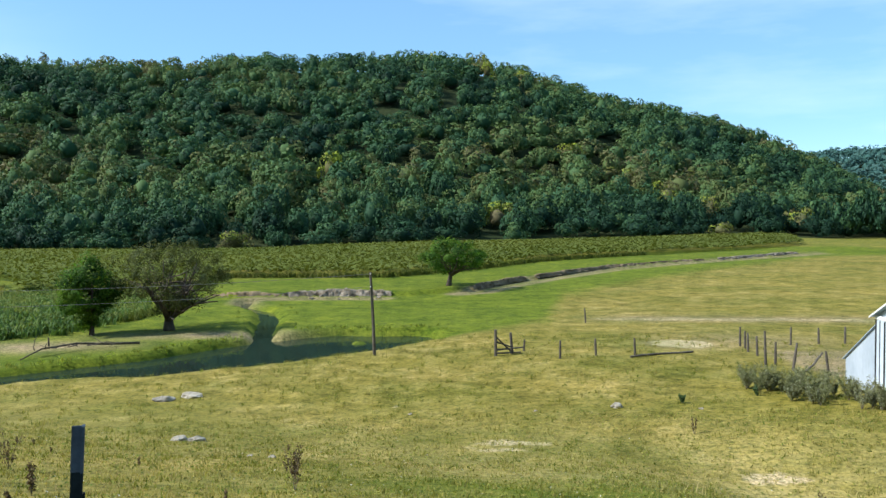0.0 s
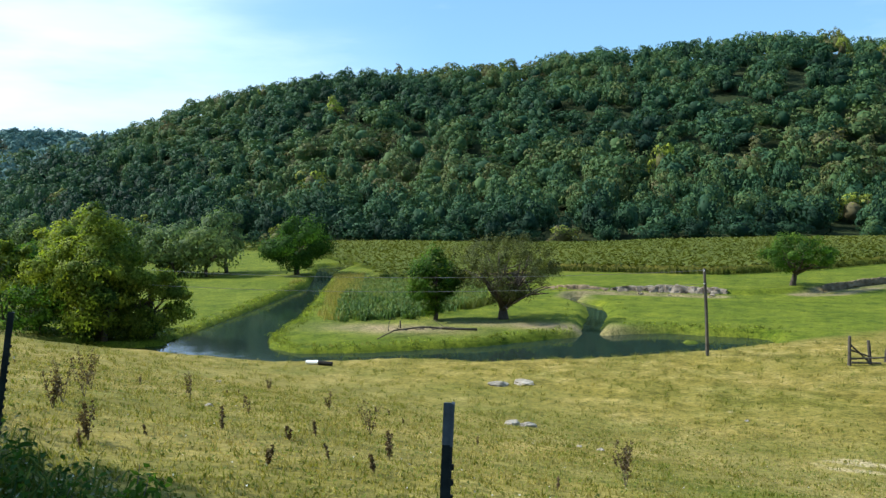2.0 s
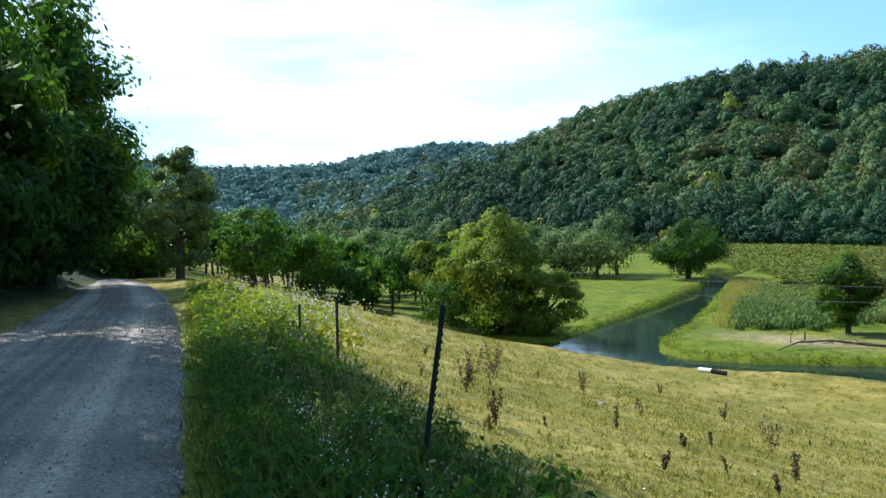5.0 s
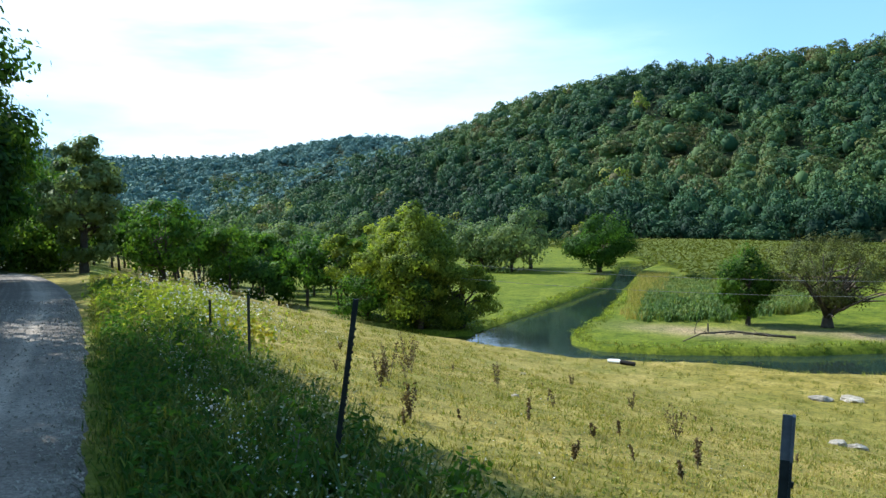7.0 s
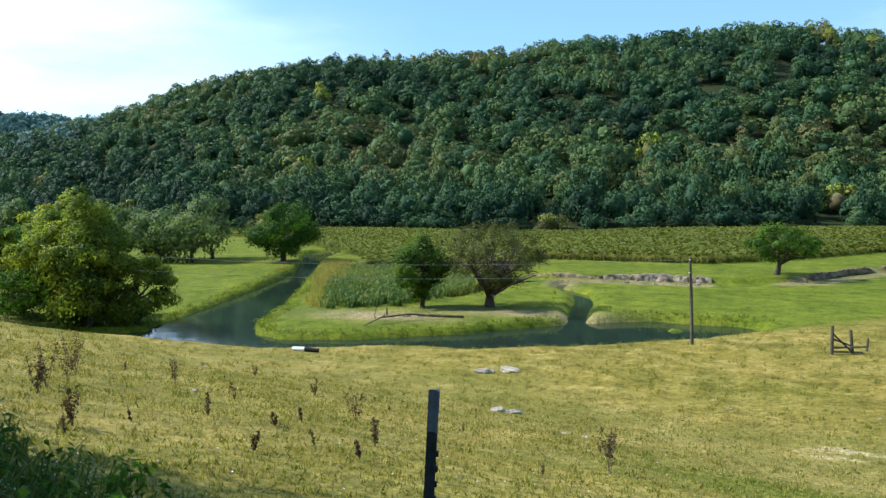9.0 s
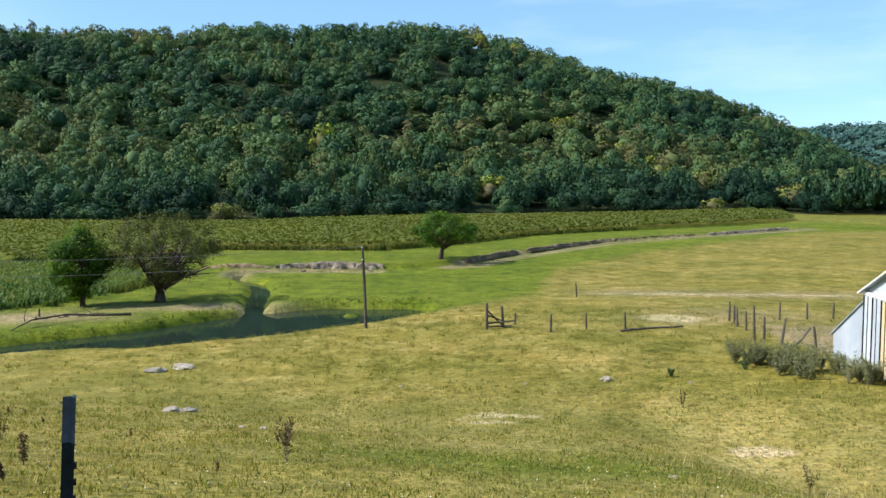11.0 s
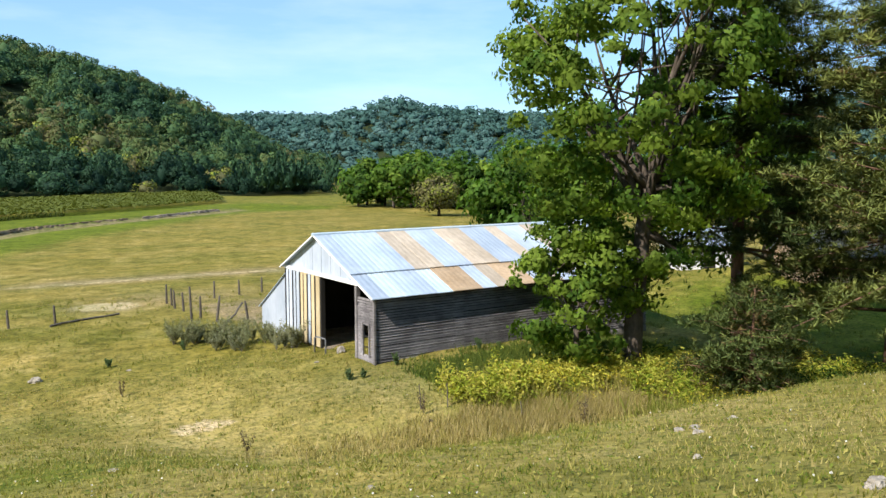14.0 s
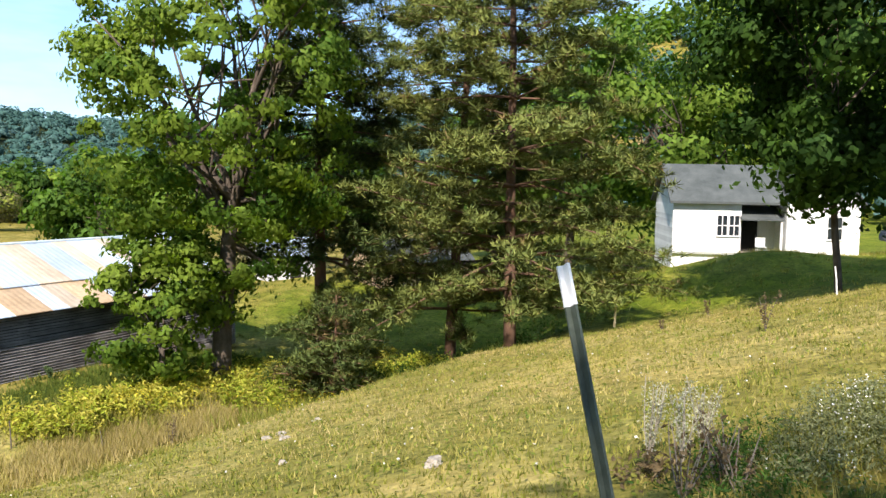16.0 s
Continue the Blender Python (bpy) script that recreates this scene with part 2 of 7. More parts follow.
M_GULLY = foliage("bright_weed_leaves", [(0.0, (0.17, 0.25, 0.025)), (0.6, (0.32, 0.36, 0.045)), (1.0, (0.46, 0.42, 0.08))], 0.45)
M_DRY = foliage("withered_leaves", [(0.0, (0.075, 0.055, 0.030)), (0.6, (0.13, 0.095, 0.05)), (1.0, (0.22, 0.17, 0.09))], 0.25)
M_FROST = foliage("grey_green_leaves", [(0.0, (0.10, 0.125, 0.055)), (0.6, (0.20, 0.21, 0.10)), (1.0, (0.34, 0.35, 0.27))], 0.3)
M_BANK_DARK = worn("brown_bank_earth", (0.10, 0.07, 0.038), (0.34, 0.25, 0.15), 0.6, 0.95, fine=6, bump=0.7, depth=0.05)
M_BARK = worn("bark", (0.055, 0.042, 0.03), (0.13, 0.105, 0.08), 2.0, 0.95, fine=6, stretch=(1, 1, 0.2), bump=0.8, depth=0.03)
M_PINE_BARK = worn("pine_bark", (0.11, 0.062, 0.04), (0.22, 0.125, 0.08), 1.5, 0.95, fine=7, stretch=(1, 1, 0.3), bump=0.8, depth=0.03)
M_DEADWOOD = worn("dead_wood", (0.10, 0.085, 0.065), (0.24, 0.21, 0.17), 1.5, 0.95, fine=8, bump=0.6)
M_POST = worn("fence_wood", (0.06, 0.05, 0.04), (0.15, 0.13, 0.105), 2.0, 0.95, fine=8, stretch=(1, 1, 0.15), bump=0.6)
M_STEEL_DARK = worn("post_steel", (0.018, 0.022, 0.02), (0.05, 0.055, 0.05), 6.0, 0.6, 0.3, fine=5)
M_STEEL_GREEN = worn("green_post_steel", (0.045, 0.06, 0.045), (0.09, 0.11, 0.085), 6.0, 0.6, 0.2, fine=5)
M_STEEL_GREY = worn("faded_post_tip", (0.08, 0.085, 0.09), (0.19, 0.195, 0.20), 8.0, 0.6, 0.0, fine=5)
M_WHITE = worn("white_paint", (0.72, 0.72, 0.70), (0.84, 0.84, 0.82), 1.0, 0.6, fine=10, vary=0.08, bump=0.1)
M_WIRE = worn("fence_wire", (0.16, 0.15, 0.14), (0.28, 0.27, 0.26), 8.0, 0.5, 0.7)
M_ROCK = worn("pale_limestone", (0.20, 0.175, 0.135), (0.50, 0.45, 0.37), 3.0, 0.9, fine=6, bump=0.8, depth=0.03)
M_SIDING = worn("weathered_siding", (0.115, 0.106, 0.104), (0.325, 0.305, 0.30), 0.8, 0.9, fine=7, stretch=(0.2, 1, 3), bump=0.5, vary=0.45)
M_TIN = worn("galvanised_roofing", (0.35, 0.43, 0.53), (0.49, 0.57, 0.67), 0.5, 0.5, 0.1, fine=12, stretch=(1, 0.2, 1), vary=0.12, bump=0.1, spec=0.5)
M_TIN_WHITE = worn("bright_roofing", (0.43, 0.54, 0.62), (0.55, 0.65, 0.72), 0.5, 0.5, 0.1, fine=12, stretch=(1, 0.2, 1), vary=0.1, bump=0.1, spec=0.5)
M_TIN_RUST = worn("rusty_roofing", (0.47, 0.385, 0.285), (0.60, 0.51, 0.40), 0.6, 0.55, 0.1, fine=10, stretch=(1, 0.2, 1), vary=0.18, bump=0.15)
M_TIN_RUST_DARK = worn("dark_rust_roofing", (0.40, 0.28, 0.165), (0.54, 0.40, 0.26), 0.6, 0.6, 0.1, fine=10, vary=0.2, bump=0.15)
M_SHEET = worn("pale_sheet_metal", (0.40, 0.46, 0.54), (0.56, 0.62, 0.69), 0.6, 0.5, 0.1, fine=9, stretch=(1, 1, 0.2), vary=0.12)
M_SHEET_TAN = worn("tan_sheet_metal", (0.46, 0.36, 0.20), (0.60, 0.50, 0.31), 0.7, 0.6, 0.1, fine=9, stretch=(1, 1, 0.2), vary=0.15)
# near-black for dark parts, and for shade at the barn's siding and eave
M_DARK = worn("dark_parts_and_shade", (0.012, 0.011, 0.010), (0.03, 0.027, 0.024), 1.0, 0.95)
M_SHINGLE = worn("grey_shingles", (0.045, 0.054, 0.053), (0.085, 0.096, 0.094), 1.0, 0.9, fine=14, bump=0.5)
M_GLASS, gn, gl, gb = material("window_glass", 0.05, 0.0, 0.6)
gb.inputs["Base Color"].default_value = (0.02, 0.025, 0.03, 1)

# ------------------------------------------------------------------ mesh helpers


def mesh_object(name, verts, faces, mat=None, parent=None, label="", smooth=False):
    me = bpy.data.meshes.new(name)
    me.from_pydata([tuple(v) for v in verts], [], [tuple(int(i) for i in q) for q in faces])
    if smooth:
        me.polygons.foreach_set("use_smooth", [True] * len(me.polygons))
    me.update()
    ob = new(name, me)
    if mat:
        me.materials.append(mat)
    if parent:
        ob.parent = parent
    if label:
        ob["label"] = label
    return ob


def quick_mesh(name, verts, loops, sizes, mat, tint=None, parent=None, smooth=False, normals=None):
    """A large mesh from arrays: vertices, the corners of all faces in a row, the number of corners of each face."""
    me = bpy.data.meshes.new(name)
    verts, loops, sizes = np.asarray(verts, np.float32), np.asarray(loops, np.int32).ravel(), np.asarray(sizes, np.int32).ravel()
    me.vertices.add(len(verts))
    me.vertices.foreach_set("co", verts.ravel())
    me.loops.add(len(loops))
    me.loops.foreach_set("vertex_index", loops)
    me.polygons.add(len(sizes))
    me.polygons.foreach_set("loop_start", np.concatenate(([0], np.cumsum(sizes)[:-1])).astype(np.int32))
    me.polygons.foreach_set("use_smooth", np.full(len(sizes), smooth))
    me.update(calc_edges=True)
    me.materials.append(mat)
    if tint is not None:
        a = me.attributes.new("tint", "FLOAT", "POINT")
        a.data.foreach_set("value", np.clip(np.asarray(tint, np.float32), 0, 1))
    if normals is not None:     # leaves take their shading from the form of the crown
        me.polygons.foreach_set("use_smooth", np.full(len(sizes), True))
        me.normals_split_custom_set_from_vertices(np.asarray(normals, np.float32))
    ob = new(name, me)
    if parent:
        ob.parent = parent
    return ob


def empty(name, x=0, y=0, z=0, rz=0):
    ob = new(name)
    ob.matrix_basis = pose(x, y, z, 0, 0, rz)
    return ob


def box_data(x0, x1, y0, y1, z0, z1):
    v = [(x, y, z) for z in (z0, z1) for x, y in ((x0, y0), (x1, y0), (x1, y1), (x0, y1))]
    return v, [(3, 2, 1, 0), (4, 5, 6, 7), (0, 1, 5, 4), (1, 2, 6, 5), (2, 3, 7, 6), (3, 0, 4, 7)]


def box(name, x0, x1, y0, y1, z0, z1, mat, parent=None, label="", bevel=0.0):
    bm = bmesh.new()
    bmesh.ops.create_cube(bm, size=1.0, matrix=Matrix.Translation(((x0 + x1) / 2, (y0 + y1) / 2, (z0 + z1) / 2)) @ Matrix.Diagonal((x1 - x0, y1 - y0, z1 - z0, 1)))
    if bevel:
        bmesh.ops.bevel(bm, geom=bm.edges[:], offset=bevel, segments=1, affect="EDGES")
    return part(name, bm, mat, parent, label)


def part(name, bm, mat, parent=None, label=""):
    me = bpy.data.meshes.new(name)
    bm.to_mesh(me)
    bm.free()
    me.materials.append(mat)
    ob = new(name, me)
    if parent:
        ob.parent = parent
    if label:
        ob["label"] = label
    return ob


def tube_data(points, radii, sides=6):
    """A tapered tube along points, closed at both ends."""
    pts = [Vector(p) for p in points]
    verts, faces = [], []
    for i, p in enumerate(pts):
        d = (pts[min(i + 1, len(pts) - 1)] - pts[max(i - 1, 0)]).normalized()
        u = d.cross(Vector((0.31, 0.9, 0.27))).normalized()
        w = d.cross(u)
        for k in range(sides):
            a = 2 * math.pi * k / sides
            verts.append(p + (u * math.cos(a) + w * math.sin(a)) * radii[i])
    for i in range(len(pts) - 1):
        for k in range(sides):
            k2 = (k + 1) % sides
            faces.append((i * sides + k, i * sides + k2, (i + 1) * sides + k2, (i + 1) * sides + k))
    faces.append(tuple(range(sides - 1, -1, -1)))
    faces.append(tuple(range((len(pts) - 1) * sides, len(pts) * sides)))
    return verts, faces


def join_data(pieces):
    verts, faces = [], []
    for v, f in pieces:
        n = len(verts)
        verts += [tuple(p) for p in v]
        faces += [tuple(i + n for i in q) for q in f]
    return verts, faces


rng = np.random.default_rng(7)


def leaf_quads(centres, normals, length, width, fold=0.15):
    """Folded diamond leaves. centres, normals: (n, 3); length, width: numbers or (n,). Returns vertices and corners."""
    n = len(centres)
    r = rng.normal(size=(n, 3))
    normals = normals / (np.linalg.norm(normals, axis=1, keepdims=True) + 1e-9)
    u = np.cross(normals, r)
    u /= np.linalg.norm(u, axis=1, keepdims=True) + 1e-9
    w = np.cross(normals, u)
    ln, wd = np.broadcast_to(length, n)[:, None] / 2, np.broadcast_to(width, n)[:, None] / 2
    lift = normals * ln * fold
    v = np.stack([centres - u * ln, centres - w * wd + lift, centres + u * ln, centres + w * wd + lift], 1)
    return v.reshape(-1, 3), np.arange(4 * n)


def smooth01(x, a, b):
    t = np.clip((x - a) / (b - a), 0, 1)
    return t * t * (3 - 2 * t)


# ------------------------------------------------------------------ the lie of the land
ROAD_AZ = 68.0
RU = (-math.sin(radians(ROAD_AZ)), math.cos(radians(ROAD_AZ)))      # along the road
RN = (RU[1], -RU[0])                                                # from the road towards the valley
RIVER = [(-82, 138, 3.4), (-70.5, 114, 1.3), (-63.3, 101.2, 1.3), (-54.8, 81.7, 2.5), (-48.6, 66.6, 3.5), (-44.8, 55.5, 3.9), (-40.6, 50.4, 3.5), (-34.5, 49.2, 2.4), (-28.5, 51.8, 2.2),
         (-20.5, 57.0, 2.7), (-15, 61.0, 4.3), (-9, 65.2, 4.7), (-3.2, 67.4, 2.0)]
RUN_OFF = [(-44, 50.5, 3.2), (-50, 46.5, 1.8), (-60, 45.0, 1.6), (-84, 49, 1.6)]
CREEK = [(-15.2, 66, 0.9), (-16.4, 72, 0.9), (-17.6, 80, 1.0), (-19.3, 86, 0.9), (-23, 91, 0.6), (-23.5, 95.5, 0.6), (-17, 96.4, 0.6), (-8, 96.4, 0.5)]
GULLY = [(1.5, 101.5, 0.4), (4, 104, 1.0), (8, 112, 0.9), (16, 124, 0.8), (29, 139, 0.8), (52, 155, 0.8), (82, 178, 0.8)]


def from_line(x, y, line):
    """Distance from a line of (x, y, half width) to its edge: negative inside."""
    best = np.full(np.shape(x), 1e9)
    for (ax, ay, aw), (bx, by, bw) in zip(line, line[1:]):
        dx, dy = bx - ax, by - ay
        t = np.clip(((x - ax) * dx + (y - ay) * dy) / (dx * dx + dy * dy), 0, 1)
        best = np.minimum(best, np.hypot(x - ax - t * dx, y - ay - t * dy) - aw - t * (bw - aw))
    return best


def from_creek(x, y):
    return np.minimum(from_line(x, y, CREEK), from_line(x, y, GULLY))


# the wooded bluffs: bearing to the left of y in degrees, distance of the foot, distance and height of the ridge
BLUFF = [(-32, 318, 560, 2), (-28, 300, 600, 10), (-25, 288, 600, 29), (-22.3, 280, 590, 43), (-20, 275, 585, 53), (-16.5, 266, 580, 65), (-12, 257, 570, 74), (-8, 250, 560, 86), (-4.5, 240, 548, 95), (-1, 232, 543, 102),
         (3, 226, 540, 102), (12, 222, 540, 100), (18, 224, 545, 95), (22, 226, 550, 93), (29, 236, 570, 96), (35, 252, 600, 91), (40, 268, 640, 83), (43, 282, 660, 69), (47, 306, 695, 57), (52, 335, 740, 47), (60, 400, 800, 20), (66, 450, 850, 0)]
FAR_HILLS = [(-100, 200, 450, 100), (-79, 200, 460, 92), (-73, 300, 700, 64), (-52, 560, 900, 58), (-45, 600, 950, 62), (-39, 620, 950, 68), (-35.6, 620, 950, 80), (-31.5, 640, 980, 62), (-27, 700, 1150, 72), (-20, 700, 1200, 70), (0, 700, 1200, 60),
             (30, 700, 1150, 60), (44, 640, 1150, 104), (50.5, 560, 1100, 106), (55, 520, 1080, 91), (58, 505, 1060, 76), (62, 495, 1040, 72), (68, 480, 1000, 70), (76, 460, 950, 60), (100, 450, 900, 60)]


def hill_height(az, d, table):
    t = np.array(table, float)
    foot, ridge, high = (np.interp(az, t[:, 0], t[:, k]) for k in (1, 2, 3))
    u = np.clip((d - foot) / (ridge - foot), 0, 1)
    return high * (0.35 * u + 0.65 * u * u * (3 - 2 * u)) * (1 - 0.35 * smooth01(d, ridge, ridge + 500))


def land(x, y, carve=True):
    x, y = np.asarray(x, float), np.asarray(y, float)
    s, t = x * RN[0] + y * RN[1], x * RU[0] + y * RU[1]
    az, d = np.degrees(np.arctan2(-x, y)), np.hypot(x, y)
    road_z = 8.4 - 0.035 * np.clip(t, 0, 110) - 0.024 * np.clip(t, -70, 0)
    slope = road_z - 0.45 - 0.265 * (s - 2.0)
    # the hillside breaks off towards the barn yard, and eases off at the lawn
    brk = smooth01(y - 10.4 + 0.03 * (x - 14), 0, 5) * smooth01(x, 5, 15) * (1 - smooth01(x, 40, 60))
    slope = slope - 2.4 * brk - 0.7 * smooth01(x, 27, 34) + 1.6 * smooth01(x, 33, 50) * (1 - smooth01(y, 9, 20)) - 1.5 * smooth01(-y, -2, 6) * smooth01(x, 36, 46) + 0.8 * smooth01(x, 39, 48) * (1 - smooth01(y, 12, 22))
    floor = (-0.25 + 1.9 * np.exp(-((x - 24) / 16) ** 2 - ((y - 26) / 14) ** 2) + 0.5 * np.exp(-((x - 16) / 22) ** 2 - ((y - 52) / 16) ** 2)
             + 2.6 * smooth01(x, 30, 60) * (1 - smooth01(y, 30, 70)) + 0.35 * np.sin(x * 0.05 + 1) * np.sin(y * 0.04))
    creek_y = np.interp(x, [-29, -16, -5, 3, 8, 16, 29, 52, 82, 120], [96.5, 98, 99, 105, 114, 126, 141, 157, 180, 205])
    floor = floor + 0.5 * smooth01(y - creek_y, 0.2, 1.4) * smooth01(x, -46, -30) * (1 - smooth01(x, 100, 130))
    slope = slope + 0.4 * np.exp(-((x - 54) / 12) ** 2 - ((y - 3) / 12) ** 2)
    k = 0.8
    z = k * np.logaddexp(slope / k, floor / k)
    near = road_z - 0.45 * smooth01(s, -0.2, 2.0) - 0.14 * smooth01(s, -5.4, -4.6) * (1 - smooth01(s, -0.9, -0.1))
    z = np.where(s < 2.0, near, z)
    z = np.where(s < -5.6, road_z + 1.6 * smooth01(-s, 5.6, 10) + 0.12 * np.clip(-s - 10, 0, 200), z)
    z = z + np.maximum(hill_height(az, d, BLUFF), hill_height(az, d, FAR_HILLS)) * np.maximum(smooth01(s, 40, 120), smooth01(d, 250, 400))
    bumps = 0.05 * np.sin(x * 0.9 + np.sin(y * 0.7)) * np.sin(y * 0.8 + 1.3 * np.sin(x * 0.5))
    z = z + bumps * smooth01(s, 2, 4) * (1 - smooth01(d, 60, 120))
    # the pasture slopes gently into the pool
    mid_y = np.interp(x, [-25, -20, -15, -9, -3.5], [54, 57.5, 61, 65, 67.2])
    z = z - 0.6 * smooth01(4.6 - from_line(x, y, RIVER), 0, 4.2) * (1 - smooth01(y - mid_y, -1, 1)) * smooth01(x, -25, -19) * (1 - smooth01(x, -2, 4))
    if carve:
        for line, deep, run in ((RIVER, 1.7, 0.7), (RUN_OFF, 1.7, 0.8), (CREEK, 1.2, 0.6), (GULLY, 0.6, 0.8)):
            e = from_line(x, y, line)
            cut = smooth01(-e, -run, 0.6)
            z = z * (1 - cut) + np.minimum(z, -deep) * cut
        z = z + 1.25 * np.exp(-((x + 7.2) / 1.3) ** 2 - ((y - 65.6) / 1.0) ** 2)
    return z


def graded(lo, hi, fine_lo, fine_hi, step, grow):
    a = list(np.arange(fine_lo, fine_hi + step, step))
    v, st = fine_hi, step
    while v < hi:
        st *= grow
        v += st
        a.append(min(v, hi))
    v, st = fine_lo, step
    while v > lo:
        st *= grow
        v -= st
        a.insert(0, max(v, lo))
    return np.array(sorted(set(np.round(a, 3))))


gx, gy = graded(-2500, 2500, -95, 42, 0.7, 1.06), graded(-400, 2600, -14, 132, 0.7, 1.06)
GX, GY = np.meshgrid(gx, gy)
GZ = land(GX, GY)
nx, ny = len(gx), len(gy)
ii = (np.arange(ny - 1)[:, None] * nx + np.arange(nx - 1)[None, :]).ravel()
ground = quick_mesh("ground", np.stack([GX, GY, GZ], -1).reshape(-1, 3), np.stack([ii, ii + 1, ii + nx + 1, ii + nx], 1), np.full(len(ii), 4), M_GROUND, smooth=True)
tagged(ground, "grazed valley pasture, dry on the slope and lush by the river", "ground", kind="structure")


def zone_lush(x, y):
    e = np.minimum(np.minimum(from_line(x, y, RIVER), from_line(x, y, RUN_OFF)), from_creek(x, y) - 2)
    z0 = land(x, y, False)
    low = 1 - smooth01(z0, 0.25, 1.2)
    shore = np.interp(x, [-90, -62, -44, -36, -25, -15, -3, 2, 9, 14, 28, 80], [46, 44, 50, 48, 53, 59, 64, 66, 73, 98, 118, 168])
    north = smooth01(y - shore, -2.0 - 6 * smooth01(x, 0, 12), 1.5 + 7 * smooth01(x, 0, 12))
    meadow = north * np.maximum(1 - smooth01(e, 16, 30), 0.45)
    cattle = smooth01(-x, 52, 60) * north
    barn_strip = np.exp(-((x - 28) / 9) ** 2 - ((y - 23) / 3.5) ** 2)
    lawn = smooth01(x, 34, 40) * (1 - smooth01(y, 25, 45)) * 0.8
    s = x * RN[0] + y * RN[1]
    verge = 0.9 * smooth01(s, -0.1, 0.1) * (1 - smooth01(s, 1.9, 2.4)) * smooth01(x * RU[0] + y * RU[1], -1, 1)
    hollow = 0.75 * np.exp(-((x - 4) / 9) ** 2 - ((y - 18) / 4) ** 2)
    return np.clip(np.maximum.reduce([meadow * low, cattle * low, barn_strip, lawn, hollow, verge]), 0, 1)


def zone_bare(x, y):
    bank = (1 - smooth01(np.abs(from_creek(x, y) - 0.3), 0.4, 1.6)) * 0.9 * smooth01(y, 88, 94)
    pen = 1.0 * np.exp(-((x + 20) / 9) ** 2 - ((y - 68) / 2.2) ** 2)
    pen2 = 1.1 * np.exp(-((x + 32) / 7) ** 2 - ((y - 63.5) / 2.6) ** 2)
    mud = 0.95 * np.exp(-(((x - 16.2) / 2.6) ** 2 + ((y - 56.5) / 2.6) ** 2) ** 2)
    yard_edge = 0.55 * np.exp(-((x - 22) / 6) ** 2 - ((y - 58) / 4.5) ** 2)
    slope_scar = 0.4 * np.exp(-((x - 17.5) / 2.5) ** 2 - ((y - 25.5) / 2.5) ** 2)
    yard = 0.9 * smooth01(x, 20, 21.5) * (1 - smooth01(x, 27, 29)) * smooth01(y, 41, 44) * (1 - smooth01(y, 52, 55))
    track = 0.75 * np.exp(-((y - 74 + 0.12 * (x - 20)) / 2.6) ** 2) * smooth01(x, 10, 18)
    return np.clip(np.maximum.reduce([bank, pen, pen2, mud, yard, track, yard_edge, slope_scar, 0.5 * np.exp(-((land(x, y, False) - 0.55) / 0.35) ** 2) * smooth01(-x, 45, 55)]), 0, 1)


def zone_straw(x, y):
    straw_a = 1.2 * np.exp(-(((x - 2.6) / 2.0) ** 2 + ((y - 31.6 + 0.2 * (x - 2.6)) / 0.7) ** 2))
    straw_b = 1.2 * np.exp(-(((x - 10.6) / 1.3) ** 2 + ((y - 26.1) / 0.8) ** 2))
    straw_c = 0.9 * np.exp(-(((x - 1.6) / 2.2) ** 2 + ((y - 30.2 + 0.25 * (x - 1.6)) / 0.6) ** 2))
    rut = 0.6 * np.exp(-((x + 2.6 + 0.18 * (y - 40)) / 0.5) ** 2) * np.exp(-((y - 40) / 3.5) ** 2)
    dust = 0.55 * np.exp(-((x - 14) / 1.2) ** 2 - ((y - 38) / 0.8) ** 2)
    return np.clip(np.maximum.reduce([straw_a, straw_b, straw_c, rut, dust, 1.0 * np.exp(-(((x - 16.4) / 2.6) ** 2 + ((y - 56.6) / 2.6) ** 2) ** 2), 0.62 * np.exp(-((y - 73.4 + 0.1 * (x - 20)) / 2.2) ** 2) * smooth01(x, 8, 15), 0.55 * np.exp(-((x - 19.2) / 0.8) ** 2 - ((y - 25.1) / 0.5) ** 2)]), 0, 1)


def zone_parch(x, y):
    s = x * RN[0] + y * RN[1]
    return 0.75 * smooth01(s, 1.5, 4) * (1 - smooth01(s, 26, 40)) * (0.45 + 0.55 * smooth01(x, -6, 8)) * (1 - smooth01(x, 34, 42))


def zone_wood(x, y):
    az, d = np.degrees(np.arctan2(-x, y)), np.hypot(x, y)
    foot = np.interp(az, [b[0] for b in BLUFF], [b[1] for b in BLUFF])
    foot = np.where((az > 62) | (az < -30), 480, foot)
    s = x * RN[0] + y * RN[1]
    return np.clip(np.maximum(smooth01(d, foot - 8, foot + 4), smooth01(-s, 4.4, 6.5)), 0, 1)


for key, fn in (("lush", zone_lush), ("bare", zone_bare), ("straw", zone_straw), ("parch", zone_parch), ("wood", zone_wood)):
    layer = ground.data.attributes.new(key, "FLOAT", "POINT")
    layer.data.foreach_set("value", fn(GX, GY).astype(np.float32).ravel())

# the river lies in its bed as one level sheet
wx, wy = np.linspace(-112, 6, 60), np.linspace(38, 150, 56)
WX, WY = np.meshgrid(wx, wy)
jj = (np.arange(55)[:, None] * 60 + np.arange(59)[None, :]).ravel()
keep = np.minimum(np.minimum(from_line(WX, WY, RIVER), from_line(WX, WY, RUN_OFF)), from_line(WX, WY, CREEK)).ravel() < 5.5
jj = jj[keep[jj] | keep[jj + 1] | keep[jj + 60] | keep[jj + 61]]
water = quick_mesh("river", np.stack([WX, WY, np.full_like(WX, -0.78)], -1).reshape(-1, 3), np.stack([jj, jj + 1, jj + 61, jj + 60], 1), np.full(len(jj), 4), M_WATER, smooth=True)
